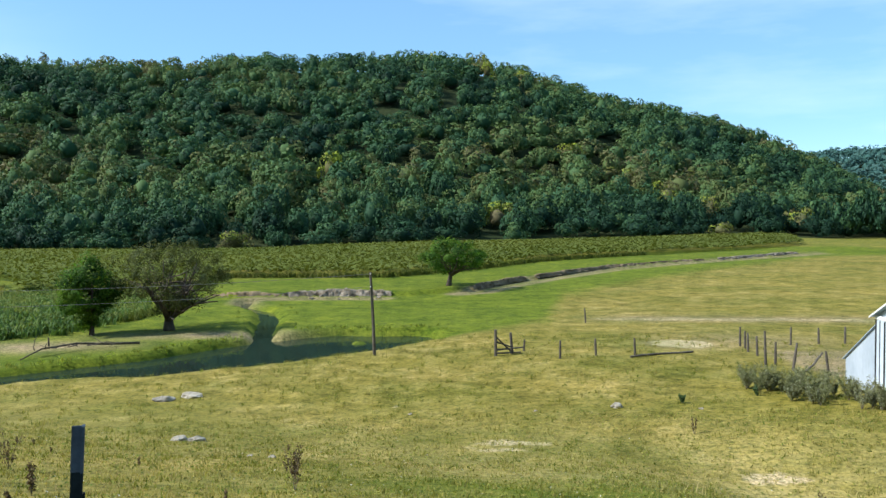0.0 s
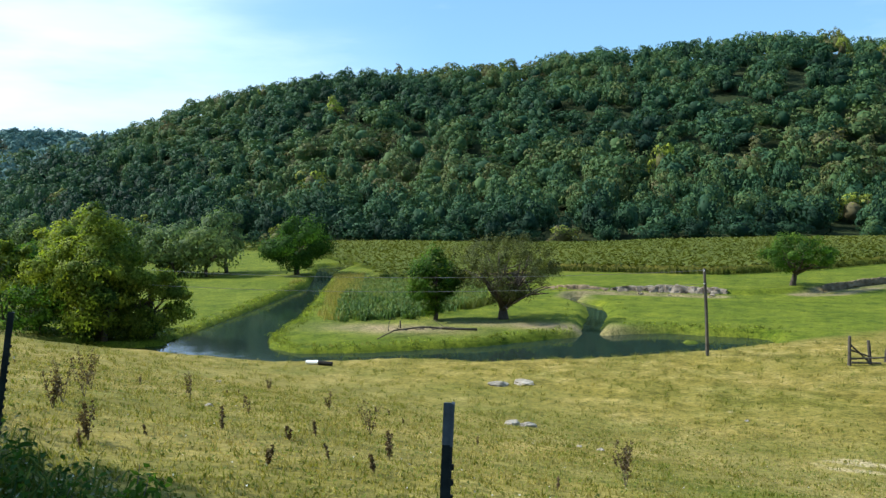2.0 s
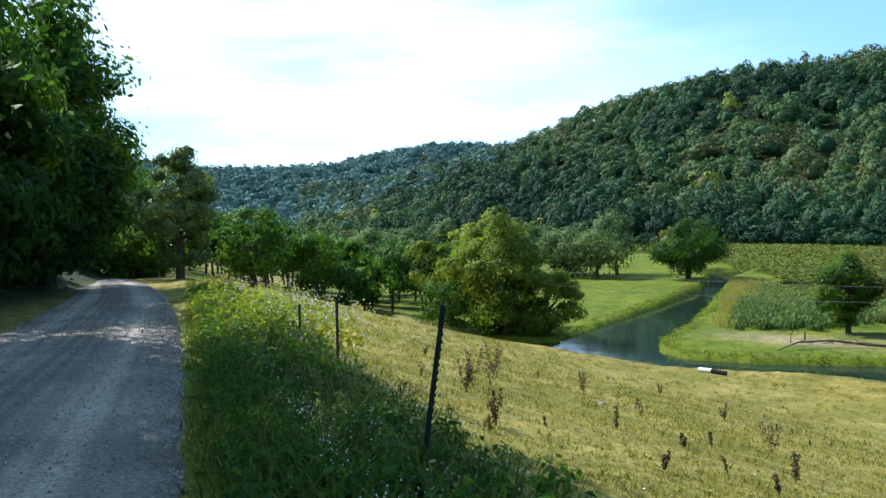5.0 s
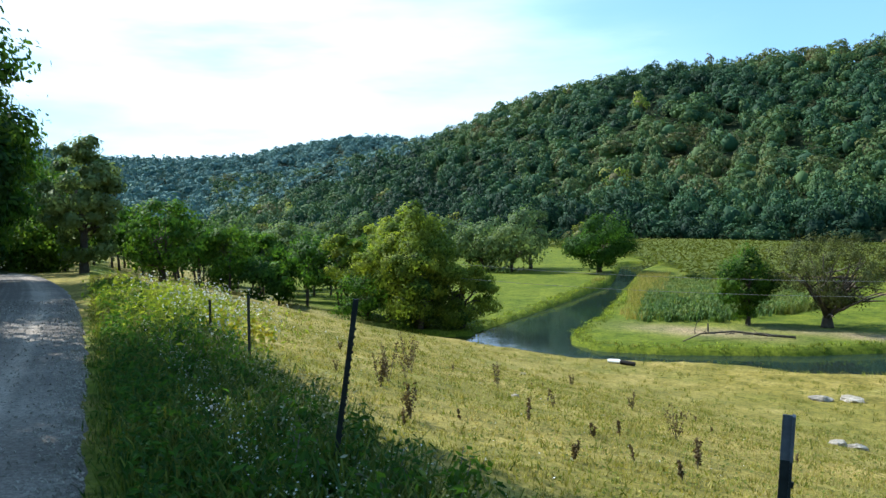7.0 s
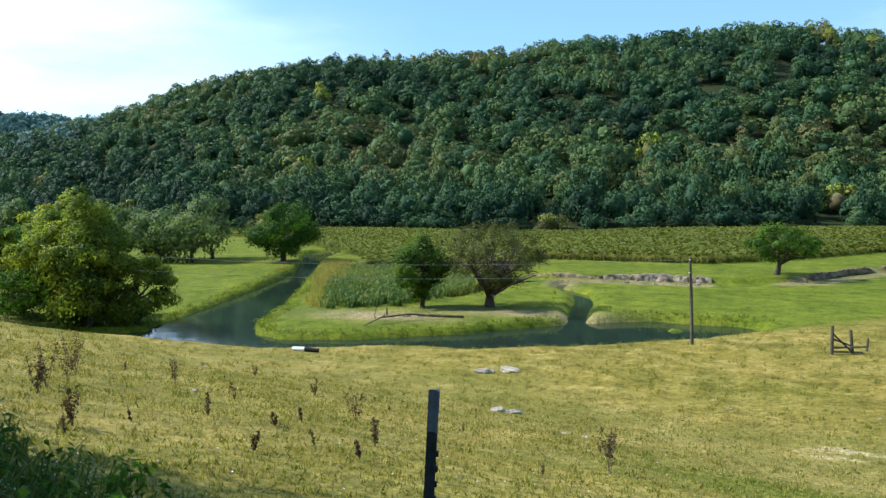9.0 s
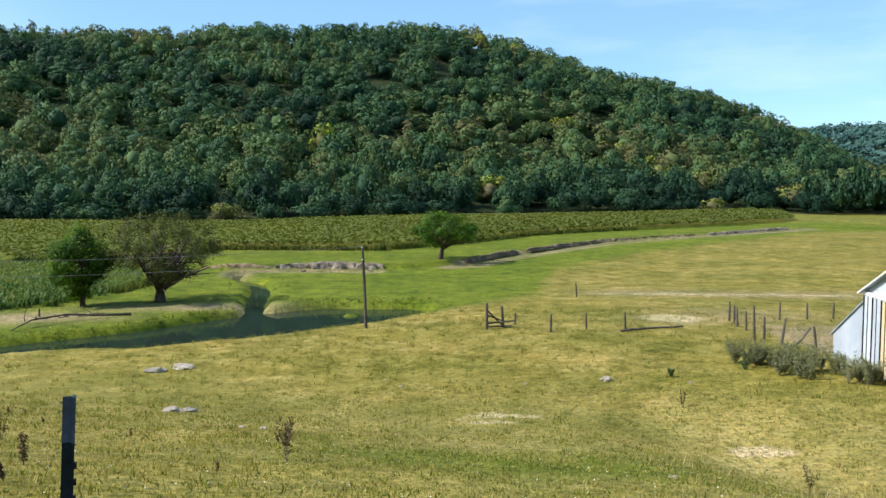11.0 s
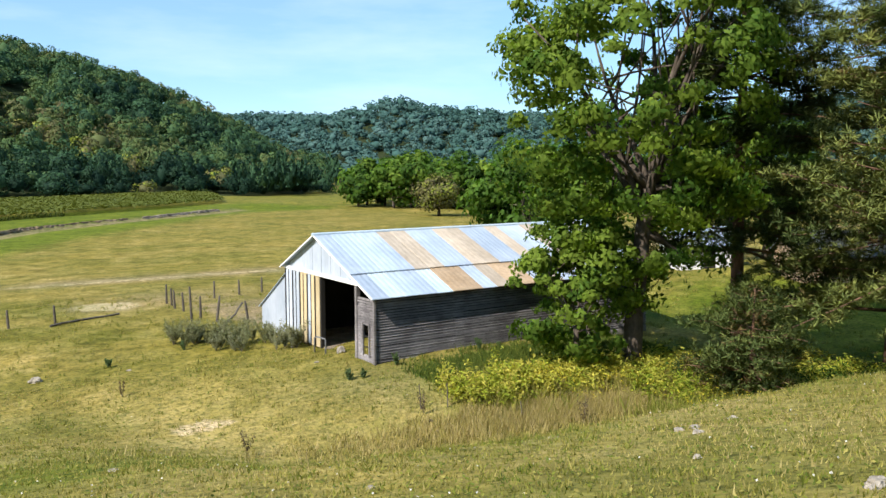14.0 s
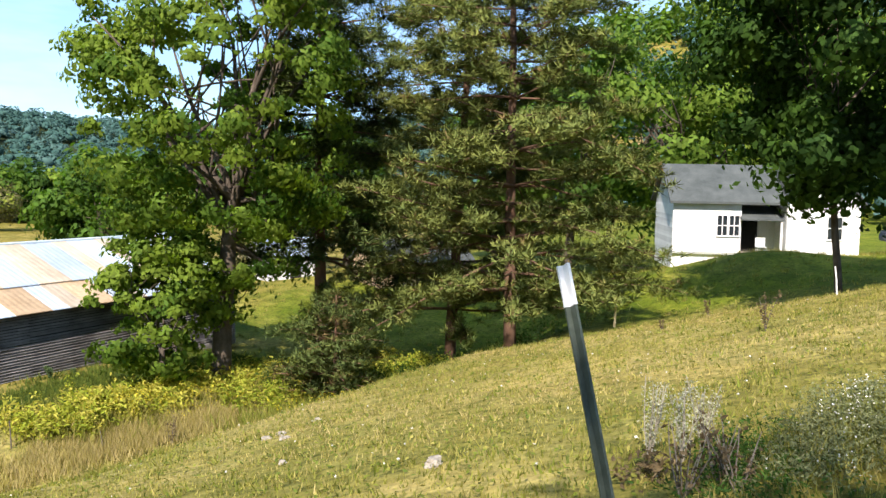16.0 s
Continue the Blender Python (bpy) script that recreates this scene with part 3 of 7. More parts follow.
tagged(water, "dark slow river winding between grassy banks", "river", kind="structure")

# gravel road: a strip with a low crown, bending away at its far end
rows_r, cols_r = 110, 33
rv, rf = [], []
for i in range(rows_r):
    t = -60 + i * 1.6
    bend = -0.00125 * max(0.0, t - 10) ** 2 - 0.006 * max(0.0, t - 62) ** 2
    for j in range(cols_r):
        f = j / (cols_r - 1)
        s = -3.95 + 4.0 * f + bend + 0.10 * math.sin(t * 1.7 + j) * (j in (0, cols_r - 1))
        zc = 8.4 - 0.035 * min(max(t, 0), 110) - 0.024 * min(max(t, -70), 0) + 0.0 + 0.08 * (1 - (2 * f - 1) ** 2) - 0.03 * math.exp(-((abs(2 * f - 1) - 0.48) / 0.12) ** 2) - 0.12 * (j in (0, cols_r - 1))
        rv.append((t * RU[0] + s * RN[0], t * RU[1] + s * RN[1], zc))
for i in range(rows_r - 1):
    for j in range(cols_r - 1):
        a = i * cols_r + j
        rf.append((a, a + cols_r, a + cols_r + 1, a + 1))
road = mesh_object("road", rv, rf, M_ROAD, smooth=True)
lane = road.data.attributes.new("lane", "FLOAT", "POINT")      # wheel tracks are worn paler
across = np.linspace(-1, 1, cols_r)
worn_in = np.exp(-((np.abs(across) - 0.48) / 0.16) ** 2)
streak = np.random.default_rng(4).uniform(-0.34, 0.34, (rows_r // 10 + 2, cols_r))
along = np.linspace(0, rows_r / 10, rows_r)
drift = np.stack([np.interp(along, np.arange(len(streak)), streak[:, q]) for q in range(cols_r)], 1)
lane.data.foreach_set("value", (0.12 + 0.72 * worn_in[None, :] + drift).astype(np.float32).ravel())
gr = np.random.default_rng(12)
n = 9000
t, f = 3.5 + 26 * gr.random(n) ** 1.6, gr.random(n)
f = np.where(gr.random(n) < 0.45, np.clip(gr.normal(0.96, 0.04, n), 0.86, 1.02), f)
sd = -3.95 + 4.0 * f - 0.00125 * np.maximum(0, t - 10) ** 2
size = gr.uniform(0.008, 0.02, n) * (1 + 0.03 * t)
base = np.stack([t * RU[0] + sd * RN[0], t * RU[1] + sd * RN[1], 8.4 - 0.035 * t + 0.08 * (1 - (2 * f - 1) ** 2) - 0.03 * np.exp(-((np.abs(2 * f - 1) - 0.48) / 0.12) ** 2) - 0.12 * smooth01(f, 0.97, 1.0)], 1)
corner = np.array([[1, 0.1, 0], [-0.4, 0.9, 0], [-0.6, -0.8, 0], [0.1, 0, 0.9]])
pv = base[:, None, :] + size[:, None, None] * (corner[None] + gr.normal(0, 0.25, (n, 4, 3)))
quad = np.array([[0, 1, 3], [1, 2, 3], [2, 0, 3]])
gravel = quick_mesh("loose_gravel", pv.reshape(-1, 3), ((np.arange(n) * 4)[:, None, None] + quad[None]).ravel(), np.full(3 * n, 3), M_ROCK)
tagged(gravel, "loose pale gravel scattered on the road", "gravel", kind="stuff")
tagged(road, "pale grey gravel road with tree shade across it", "road", kind="structure")

# ------------------------------------------------------------------ woods


def lump_core(seed, sub=2):
    """A lumpy closed crown of unit radius: vertices and triangles."""
    bm = bmesh.new()
    bmesh.ops.create_icosphere(bm, subdivisions=sub, radius=1.0)
    v = np.array([p.co for p in bm.verts])
    f = np.array([[q.index for q in face.verts] for face in bm.faces])
    bm.free()
    r = np.random.default_rng(seed)
    bumps = r.normal(size=(9, 3))
    bumps /= np.linalg.norm(bumps, axis=1, keepdims=True)
    g = 0.78 + 0.32 * np.max(np.clip(v @ bumps.T, 0, 1) ** 5, axis=1) + 0.05 * r.normal(size=len(v))
    return v * g[:, None], f


def wood_prototype(seed, leaves, size, conifer=False, sub=2, core=0.46, lumps_n=15, flat=0.8):
    """One crown: an inner body, round it a heap of rounded boughs covered with leaf sprays. Height and radius about 1."""
    v, f = lump_core(seed, sub)
    r = np.random.default_rng(seed + 50)
    if conifer:
        h = (v[:, 2] + 1.1) / 2.2
        v[:, :2] *= (1.05 - h)[:, None] * 0.8
    v = v * core
    m = lumps_n
    lumps = r.normal(size=(m, 3))
    lumps[:, 2] = np.abs(lumps[:, 2]) * 1.0 - 0.40
    lumps /= np.linalg.norm(lumps, axis=1, keepdims=True)
    lumps *= 0.50 + 0.22 * r.random((m, 1))
    big = 0.24 + 0.20 * r.random(m)
    shade = 0.06 * r.normal(size=m)
    pick = r.choice(m, leaves, p=big ** 2 / (big ** 2).sum())
    d = r.normal(size=(leaves, 3)) + lumps[pick] * 1.2 + np.array([0, 0, 0.35])
    d /= np.linalg.norm(d, axis=1, keepdims=True)
    c = lumps[pick] + d * (big[pick] * (0.86 + 0.20 * r.random(leaves)))[:, None] * np.array([1, 1, flat])
    if conifer:
        h = np.clip((c[:, 2] + 1.1) / 2.2, 0, 1)
        c[:, :2] *= (1.12 - h)[:, None] * 1.1
    n = d + 0.35 * r.normal(size=(leaves, 3))
    lv, _ = leaf_quads(c, n, size * (0.7 + 0.7 * r.random(leaves)), size * 1.4)
    lv = lv.reshape(-1, 4, 3)[:, :3].reshape(-1, 3)
    form = d + 0.30 * c + 0.14 * r.normal(size=(leaves, 3))
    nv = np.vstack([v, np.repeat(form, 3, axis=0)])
    # inner body tinted darker: shade between the boughs put into its colour
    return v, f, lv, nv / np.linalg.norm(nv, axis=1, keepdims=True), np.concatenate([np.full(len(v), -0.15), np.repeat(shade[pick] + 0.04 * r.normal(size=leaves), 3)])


def plant_woods(name, label, protos, xs, ys, radius, tall, tint, mat, sink=0.75):
    """One mesh of many crowns set on the land."""
    V, L, S, T, N, base = [], [], [], [], [], 0
    zs = land(xs, ys, False)
    for k in range(len(xs)):
        v, f, lv, nv, leaf_shade = protos[rng.integers(len(protos))]
        a, (r, h) = rng.random() * 6.283, (radius[k], tall[k])
        c, s = math.cos(a), math.sin(a)
        m = np.array([[c * r, -s * r, 0], [s * r, c * r, 0], [0, 0, h]])
        off = np.array([xs[k], ys[k], zs[k] + h * sink])
        allv = np.vstack([v, lv]) @ m.T + off
        V.append(allv)
        N.append(nv @ np.array([[c, s, 0], [-s, c, 0], [0, 0, 1]]))
        L.append((f + base).ravel())
        L.append(np.arange(len(lv)) + base + len(v))
        S.append(np.full(len(f), 3))
        S.append(np.full(len(lv) // 3, 3))
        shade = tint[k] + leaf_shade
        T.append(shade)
        base += len(allv)
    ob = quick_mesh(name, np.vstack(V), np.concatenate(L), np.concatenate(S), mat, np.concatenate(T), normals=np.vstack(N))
    return tagged(ob, label, "woodland", kind="stuff")


def scatter(az0, az1, d0, d1, step):
    """Jittered places in a ring sector about the origin; d0, d1: functions of the bearing."""
    xs = np.arange(-1400, 1400, step)
    ys = np.arange(-300, 1400, step)
    X, Y = np.meshgrid(xs, ys)
    X, Y = (X + step * 0.62 * rng.uniform(-1, 1, X.shape)).ravel(), (Y + step * 0.62 * rng.uniform(-1, 1, Y.shape)).ravel()
    az, d = np.degrees(np.arctan2(-X, Y)), np.hypot(X, Y)
    ok = (az > az0) & (az < az1) & (d > d0(az)) & (d < d1(az))
    return X[ok], Y[ok]


def col(table, k):
    return lambda az: np.interp(az, [b[0] for b in table], [b[k] for b in table])


bluff_foot, bluff_ridge, far_foot, far_ridge = col(BLUFF, 1), col(BLUFF, 2), col(FAR_HILLS, 1), col(FAR_HILLS, 2)
protos_near = [wood_prototype(s, 640, 0.135, lumps_n=18) for s in range(8)]
protos_mid = [wood_prototype(20 + s, 330, 0.155, lumps_n=13) for s in range(10)]
protos_far = [wood_prototype(40 + s, 90, 0.27, sub=1, core=0.55, lumps_n=9) for s in range(6)]
protos_cone = [wood_prototype(60 + s, 160, 0.24, True) for s in range(4)]


def tints(x, y, n, mean):
    """Stands of like colour, with single yellowing trees between."""
    stand = 0.10 * (np.sin(x * 0.031 + 1.2 * np.sin(y * 0.027)) + np.sin(y * 0.036 + x * 0.018))
    t = mean + stand + 0.13 * rng.normal(size=n)
    return np.clip(np.where(rng.random(n) > 0.991, 0.88 + 0.14 * rng.random(n), np.clip(t, 0, 0.86)), 0, 1)


def woods():
    x, y = scatter(-31, 58, lambda a: bluff_foot(a) - 2, lambda a: bluff_foot(a) + 62, 8.6)
    n = len(x)
    az = np.degrees(np.arctan2(-x, y))
    deep = np.clip((np.hypot(x, y) - bluff_foot(az)) / 60, 0, 1)
    # foot trees tinted darker: the deep shade there put into their colour
    mean = 0.08 + 0.36 * smooth01(deep, 0.15, 0.7) * (1 - 0.6 * smooth01(az, 22, 40))
    edge = (deep < 0.12) & (rng.random(n) > 0.8)
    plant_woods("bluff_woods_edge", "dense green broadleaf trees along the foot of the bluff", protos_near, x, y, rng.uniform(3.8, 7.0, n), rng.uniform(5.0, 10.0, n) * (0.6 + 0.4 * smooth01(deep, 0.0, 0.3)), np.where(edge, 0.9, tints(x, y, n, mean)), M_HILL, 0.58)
    x, y = scatter(-31, 60, lambda a: bluff_foot(a) + 58, lambda a: bluff_ridge(a) + 18, 10.2)
    n = len(x)
    az = np.degrees(np.arctan2(-x, y))
    rise = np.clip((np.hypot(x, y) - bluff_foot(az)) / (bluff_ridge(az) - bluff_foot(az)), 0, 1)      # drier, browner trees low on the slope
    # last term lightens the tint uphill: sun on the ridge put into leaf colour
    mean = 0.28 + 0.25 * (1 - smooth01(rise, 0.25, 0.6)) * (1 - smooth01(az, 18, 40)) + 0.20 * smooth01(rise, 0.6, 1.0)
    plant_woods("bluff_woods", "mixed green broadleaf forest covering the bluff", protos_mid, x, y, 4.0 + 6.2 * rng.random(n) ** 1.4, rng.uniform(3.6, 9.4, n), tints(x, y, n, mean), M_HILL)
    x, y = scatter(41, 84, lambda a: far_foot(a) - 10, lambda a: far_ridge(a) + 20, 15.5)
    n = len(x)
    plant_woods("far_woods", "blue-green forest on a distant ridge, haze tinted into its leaves", protos_far, x, y, rng.uniform(7, 12, n), rng.uniform(6, 9, n), 0.48 + 0.16 * rng.normal(size=n), M_FAR)
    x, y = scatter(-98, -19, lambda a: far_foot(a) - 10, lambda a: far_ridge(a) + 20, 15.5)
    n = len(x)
    plant_woods("far_woods", "green forest on a distant hill, haze tinted into its leaves", protos_far, x, y, rng.uniform(7, 12, n), rng.uniform(6, 9, n), 0.12 + 0.14 * rng.normal(size=n), M_FAR)
    x, y = scatter(44, 82, lambda a: 195 + 0 * a, lambda a: np.where(a < 58, bluff_foot(a), far_foot(a)) - 5, 13.0)
    n = len(x)
    plant_woods("valley_woods", "grey-green trees filling the valley floor below the ridge", protos_mid, x, y, rng.uniform(5, 8.5, n), rng.uniform(2.6, 5.0, n), 0.35 + 0.18 * rng.normal(size=n), M_GROVE, 0.6)


woods()

# ------------------------------------------------------------------ trees


def limb(start, way, length, r0, r1, droop=0.0, steps=5, wander=0.12):
    p, d = Vector(start), Vector(way).normalized()
    pts, rad = [p.copy()], [r0]
    for i in range(steps):
        d = (d + Vector(rng.normal(size=3)) * wander + Vector((0, 0, -droop))).normalized()
        p = p + d * (length / steps)
        pts.append(p.copy())
        rad.append(r0 + (r1 - r0) * (i + 1) / steps)
    return pts, rad


def broad_tree(name, label, x, y, height, spread, trunk_r, leaves, leaf, tint=0.5, low=0.2, clumps=40, lean=(0, 0), limbs=9, mat=None, fork=0.35,
               squash=1.0, clump_r=0.28, vary=0.14, shape=1.0, top=1.0, bark=None, split=False, droop=0.2):
    """A broadleaf tree: tapered trunk, limbs, and a crown of leaves gathered in uneven clumps at the limbs' ends."""
    z = float(land(x, y)) - 0.1
    tree = empty(name, x, y, z)
    tagged(tree, label, "tree")
    fz = height * fork
    trunk = [limb((0, 0, 0), (lean[0], lean[1], 1), fz, trunk_r * 1.25, trunk_r * 0.8, 0, 5, 0.05)]
    fork_at = trunk[0][0][-1]
    pieces = [tube_data(*trunk[0], 9)]
    mid = Vector((lean[0] * height * 0.5, lean[1] * height * 0.5, height * (low + (1 - low) / 2)))
    half = Vector((spread, spread, height * (1 - low) / 2))
    centres = []
    for k in range(clumps):
        while True:
            d = Vector(rng.uniform(-1, 1, 3))
            if 0.25 < d.length <= 1:
                break
        d = d.normalized() * (0.45 + 0.5 * rng.random() ** 0.6)
        hz = (d.z + 1) / 2
        wide = (1 - shape) + shape * math.sqrt(max(0.05, 1 - (2 * hz - 1) ** 2)) if shape < 1 else 1.0
        if top < 1:
            wide *= 1 - (1 - top) * hz
        centres.append(mid + Vector((d.x * half.x * wide, d.y * half.y * wide, d.z * half.z)))
    for k in range(limbs):
        c = centres[k * len(centres) // limbs]
        pts, rad = limb(fork_at if k % 2 else fork_at * (0.7 + 0.3 * rng.random()), c - fork_at + Vector((0, 0, 0.2 * height * fork)), (c - fork_at).length * 0.85, trunk_r * 0.5, trunk_r * 0.08, 0.02, 6, 0.12)
        arm = [tube_data(pts, rad, 5)]
        for q in range(2):
            s = pts[3 + q]
            c2 = centres[(k * 7 + q * 11 + 3) % len(centres)]
            p2, r2 = limb(s, c2 - s, (c2 - s).length * 0.8, trunk_r * 0.2, trunk_r * 0.05, 0, 4, 0.15)
            arm.append(tube_data(p2, r2, 4))
        if split:
            mesh_object("limb", *join_data(arm), bark or M_BARK, tree, smooth=True)
        else:
            pieces += arm
    tv, tf = join_data(pieces)
    mesh_object("trunk", tv, tf, bark or M_BARK, tree, smooth=True)
    C = np.array(centres)
    pick = rng.integers(0, len(C), leaves)
    loose = 1 + 0.4 * (rng.random(leaves) < 0.2)
    size = clump_r * spread * (0.6 + 0.8 * rng.random(len(C)))
    off = rng.normal(size=(leaves, 3))
    off /= np.linalg.norm(off, axis=1, keepdims=True)
    off *= (0.30 + 0.70 * rng.random(leaves) ** 0.5)[:, None] * (1 + 0.12 * rng.normal(size=(leaves, 1)))
    off = off * np.array([1, 1, 0.72 * squash]) * (size[pick] * loose)[:, None]
    off[:, 2] -= droop * np.hypot(off[:, 0], off[:, 1])
    P = C[pick] + off
    out = P - np.array(mid)
    out /= np.linalg.norm(out, axis=1, keepdims=True) + 1e-6
    N = out * 0.6 + off / (np.linalg.norm(off, axis=1, keepdims=True) + 1e-6) * 0.7 + rng.normal(size=(leaves, 3)) * 0.45 + np.array([0, 0, 0.4])
    P[:, 2] = np.maximum(P[:, 2], height * low * 0.5)
    lv, lo = leaf_quads(P, N, leaf * (0.7 + 0.7 * rng.random(leaves)), leaf * 0.62)
    tn = tint + vary * rng.normal(size=len(C))[pick] + 0.07 * rng.normal(size=leaves)
    form = out * 0.45 + off / (np.linalg.norm(off, axis=1, keepdims=True) + 1e-6) * 0.65 + N * 0.28 + np.array([0, 0, 0.1])
    form /= np.linalg.norm(form, axis=1, keepdims=True)
    quick_mesh("crown", lv, lo, np.full(leaves, 4), mat or M_LEAF, np.repeat(tn, 4), tree, normals=np.repeat(form, 4, axis=0))
    return tree


def pine_tree(name, label, x, y, height, spread, trunk_r, whorls, tint=0.45, low=0.12, tufts=26, needles=20, flat=0.25, size=0.42, bare=0.0):
    """A pine: straight reddish trunk, rings of long limbs, and needle tufts along their outer parts."""
    z = float(land(x, y)) - 0.1
    tree = empty(name, x, y, z)
    tagged(tree, label, "tree")
    pieces = [tube_data(*limb((0, 0, 0), (0.02, 0, 1), height, trunk_r, trunk_r * 0.12, 0, 10, 0.015), 10)]
    P, T = [], []
    for w in range(whorls):
        f = w / (whorls - 1)
        h = height * (low + (0.97 - low) * f)
        reach = spread * (1 - f) ** 0.4 * (0.65 + 0.5 * rng.random()) + 0.35
        a0 = rng.random() * 6.283
        for k in range(6 if f < 0.7 else 4):
            a = a0 + k * 6.283 / (6 if f < 0.7 else 4) + 0.3 * rng.normal()
            ln = reach * (0.55 + 0.6 * rng.random())
            pts, rad = limb((0, 0, h), (math.cos(a), math.sin(a), 0.20 - 0.25 * (1 - f)), ln, trunk_r * 0.24 * (1.1 - f), 0.015, 0.01, 5, 0.10)
            pieces.append(tube_data(pts, rad, 4))
            dead = rng.random() < bare
            for q in range(max(3, int(tufts * ln / spread))):
                u = 0.32 + 0.68 * rng.random() ** 0.7
                i = min(4, int(u * 5))
                c = pts[i].lerp(pts[i + 1], u * 5 - i) + Vector(rng.normal(size=3)) * Vector((0.30, 0.30, flat * 0.5)) * (0.5 + 0.5 * ln / spread) * size * 3.2
                if not dead or rng.random() < 0.25:
                    P.append(c)
                    T.append(tint + 0.13 * rng.normal() + (0.55 if dead else 0))
    tv, tf = join_data(pieces)
    mesh_object("trunk", tv, tf, M_PINE_BARK, tree, smooth=True)
    P, T = np.array(P), np.array(T)
    n = len(P) * needles
    pick = np.repeat(np.arange(len(P)), needles)
    d = rng.normal(size=(n, 3)) * np.array([1, 1, 0.7]) + np.array([0, 0, 0.35])
    d /= np.linalg.norm(d, axis=1, keepdims=True)
    c = P[pick] + d * size * (0.25 + 0.5 * rng.random(n))[:, None]
    side = np.cross(d, rng.normal(size=(n, 3)))
    side /= np.linalg.norm(side, axis=1, keepdims=True) + 1e-6
    ln, wd = size * 0.30, size * 0.045
    v = np.stack([c - d * ln - side * wd, c - d * ln + side * wd, c + d * ln], 1).reshape(-1, 3)
    out = P[pick] * np.array([1, 1, 0]) / (np.linalg.norm(P[pick][:, :2], axis=1, keepdims=True) + 0.3)
    form = d * 0.75 + out * 0.55 + np.array([0, 0, 0.35])
    form /= np.linalg.norm(form, axis=1, keepdims=True) + 1e-6
    quick_mesh("crown", v, np.arange(3 * n), np.full(n, 3), M_NEEDLE, np.repeat(T[pick] + 0.05 * rng.normal(size=n), 3), tree, normals=np.repeat(form, 3, axis=0))
    return tree


def trees():
    # by the river
    broad_tree("willow", "broad old willow with a leaning forked trunk on the river spit", -24.6, 71.3, 8.4, 5.4, 0.45, 15000, 0.16, 0.55, 0.22, 110, fork=0.13, limbs=20, clump_r=0.125, squash=1.3, vary=0.14, split=True, mat=M_WILLOW)
    broad_tree("maple", "compact upright young maple beside the willow", -30.6, 69.3, 7.6, 3.0, 0.2, 12000, 0.22, 0.40, 0.06, 60, fork=0.25, clump_r=0.25, shape=0.6, top=0.5, vary=0.2)
    broad_tree("lone_tree", "lone round-headed tree with a short crooked trunk by the creek", 0.3, 108.0, 6.4, 4.8, 0.32, 7500, 0.26, 0.42, 0.30, 38, lean=(0.12, 0), fork=0.25, clump_r=0.19, vary=0.2)
    broad_tree("round_tree", "dense dark round-crowned tree at the river bend", -73.5, 111, 9.6, 5.8, 0.4, 14000, 0.36, 0.16, 0.10, 60, fork=0.25, clump_r=0.28, vary=0.16)
    broad_tree("river_tree", "tall sunlit bushy tree leaning over the river", -53.6, 51.0, 11.8, 4.4, 0.42, 20000, 0.26, 0.50, 0.02, 60, fork=0.3, clump_r=0.26, vary=0.3, top=0.7, mat=M_SUNNY)
    broad_tree("river_tree", "bushy tree grown into its taller neighbour on the bank", -51.4, 49.4, 8.4, 3.2, 0.25, 10000, 0.25, 0.50, 0.02, 34, fork=0.3, clump_r=0.30, vary=0.3, mat=M_SUNNY)
    broad_tree("river_tree", "bushy tree grown into its taller neighbour on the bank", -57.4, 51.4, 9.6, 3.4, 0.25, 10000, 0.25, 0.58, 0.04, 34, fork=0.3, clump_r=0.30, vary=0.3, mat=M_SUNNY)
    broad_tree("river_tree", "olive-yellow bushy tree standing behind the river bank", -60.5, 54.5, 11.0, 4.0, 0.4, 12000, 0.28, 0.62, 0.10, 46, fork=0.3, clump_r=0.24, vary=0.24, top=0.8, mat=M_SUNNY)
    broad_tree("river_tree", "slender pale tree at the end of the planted rows", -64.0, 51.2, 8.2, 2.8, 0.2, 8000, 0.24, 0.6, 0.22, 30, fork=0.3, clump_r=0.26, vary=0.24, mat=M_SUNNY)
    broad_tree("river_tree", "rounded bush-like tree hanging over the river edge", -49.8, 53.0, 6.6, 3.2, 0.3, 11000, 0.24, 0.55, 0.04, 36, fork=0.3, clump_r=0.26, vary=0.26, mat=M_SUNNY)
    broad_tree("bank_bush", "low leafy bush on the river bank", -58.0, 49.0, 4.8, 3.0, 0.12, 5000, 0.24, 0.45, 0.02, 22, fork=0.2, clump_r=0.36)
    for k in range(16):
        x, y = -89 - 2.8 * k + rng.uniform(-5, 5), 112 - 2.0 * k + rng.uniform(-6, 6)
        broad_tree("grove_tree", "grey-green tree of the grove behind the meadow", x, y, rng.uniform(8, 11.5), rng.uniform(4.2, 6.2), 0.3, 3000, 0.56, rng.uniform(0.0, 0.8), 0.1, 26, fork=0.3, clump_r=0.32, mat=M_GROVE)
    # slender trees planted in rows beyond the pasture
    for row in range(4):
        for q in range(12):
            az, d = 50.2 + q * 1.8 + rng.uniform(-0.5, 0.5), 84 + row * 9 + rng.uniform(-1.5, 1.5) + q * 1.3
            x, y = -d * math.sin(radians(az)), d * math.cos(radians(az))
            broad_tree("planted_tree", "slender planted tree with a bare stem and green crown", x, y, rng.uniform(6.2, 8.2), rng.uniform(2.1, 2.9), 0.12, 1500, 0.44, rng.uniform(0.15, 0.55), 0.34, 16, fork=0.5, limbs=5, clump_r=0.42)
    for q in range(22):
        az, d = 47 + q * 1.45, 150 + 40 * rng.random()
        x, y = -d * math.sin(radians(az)), d * math.cos(radians(az))
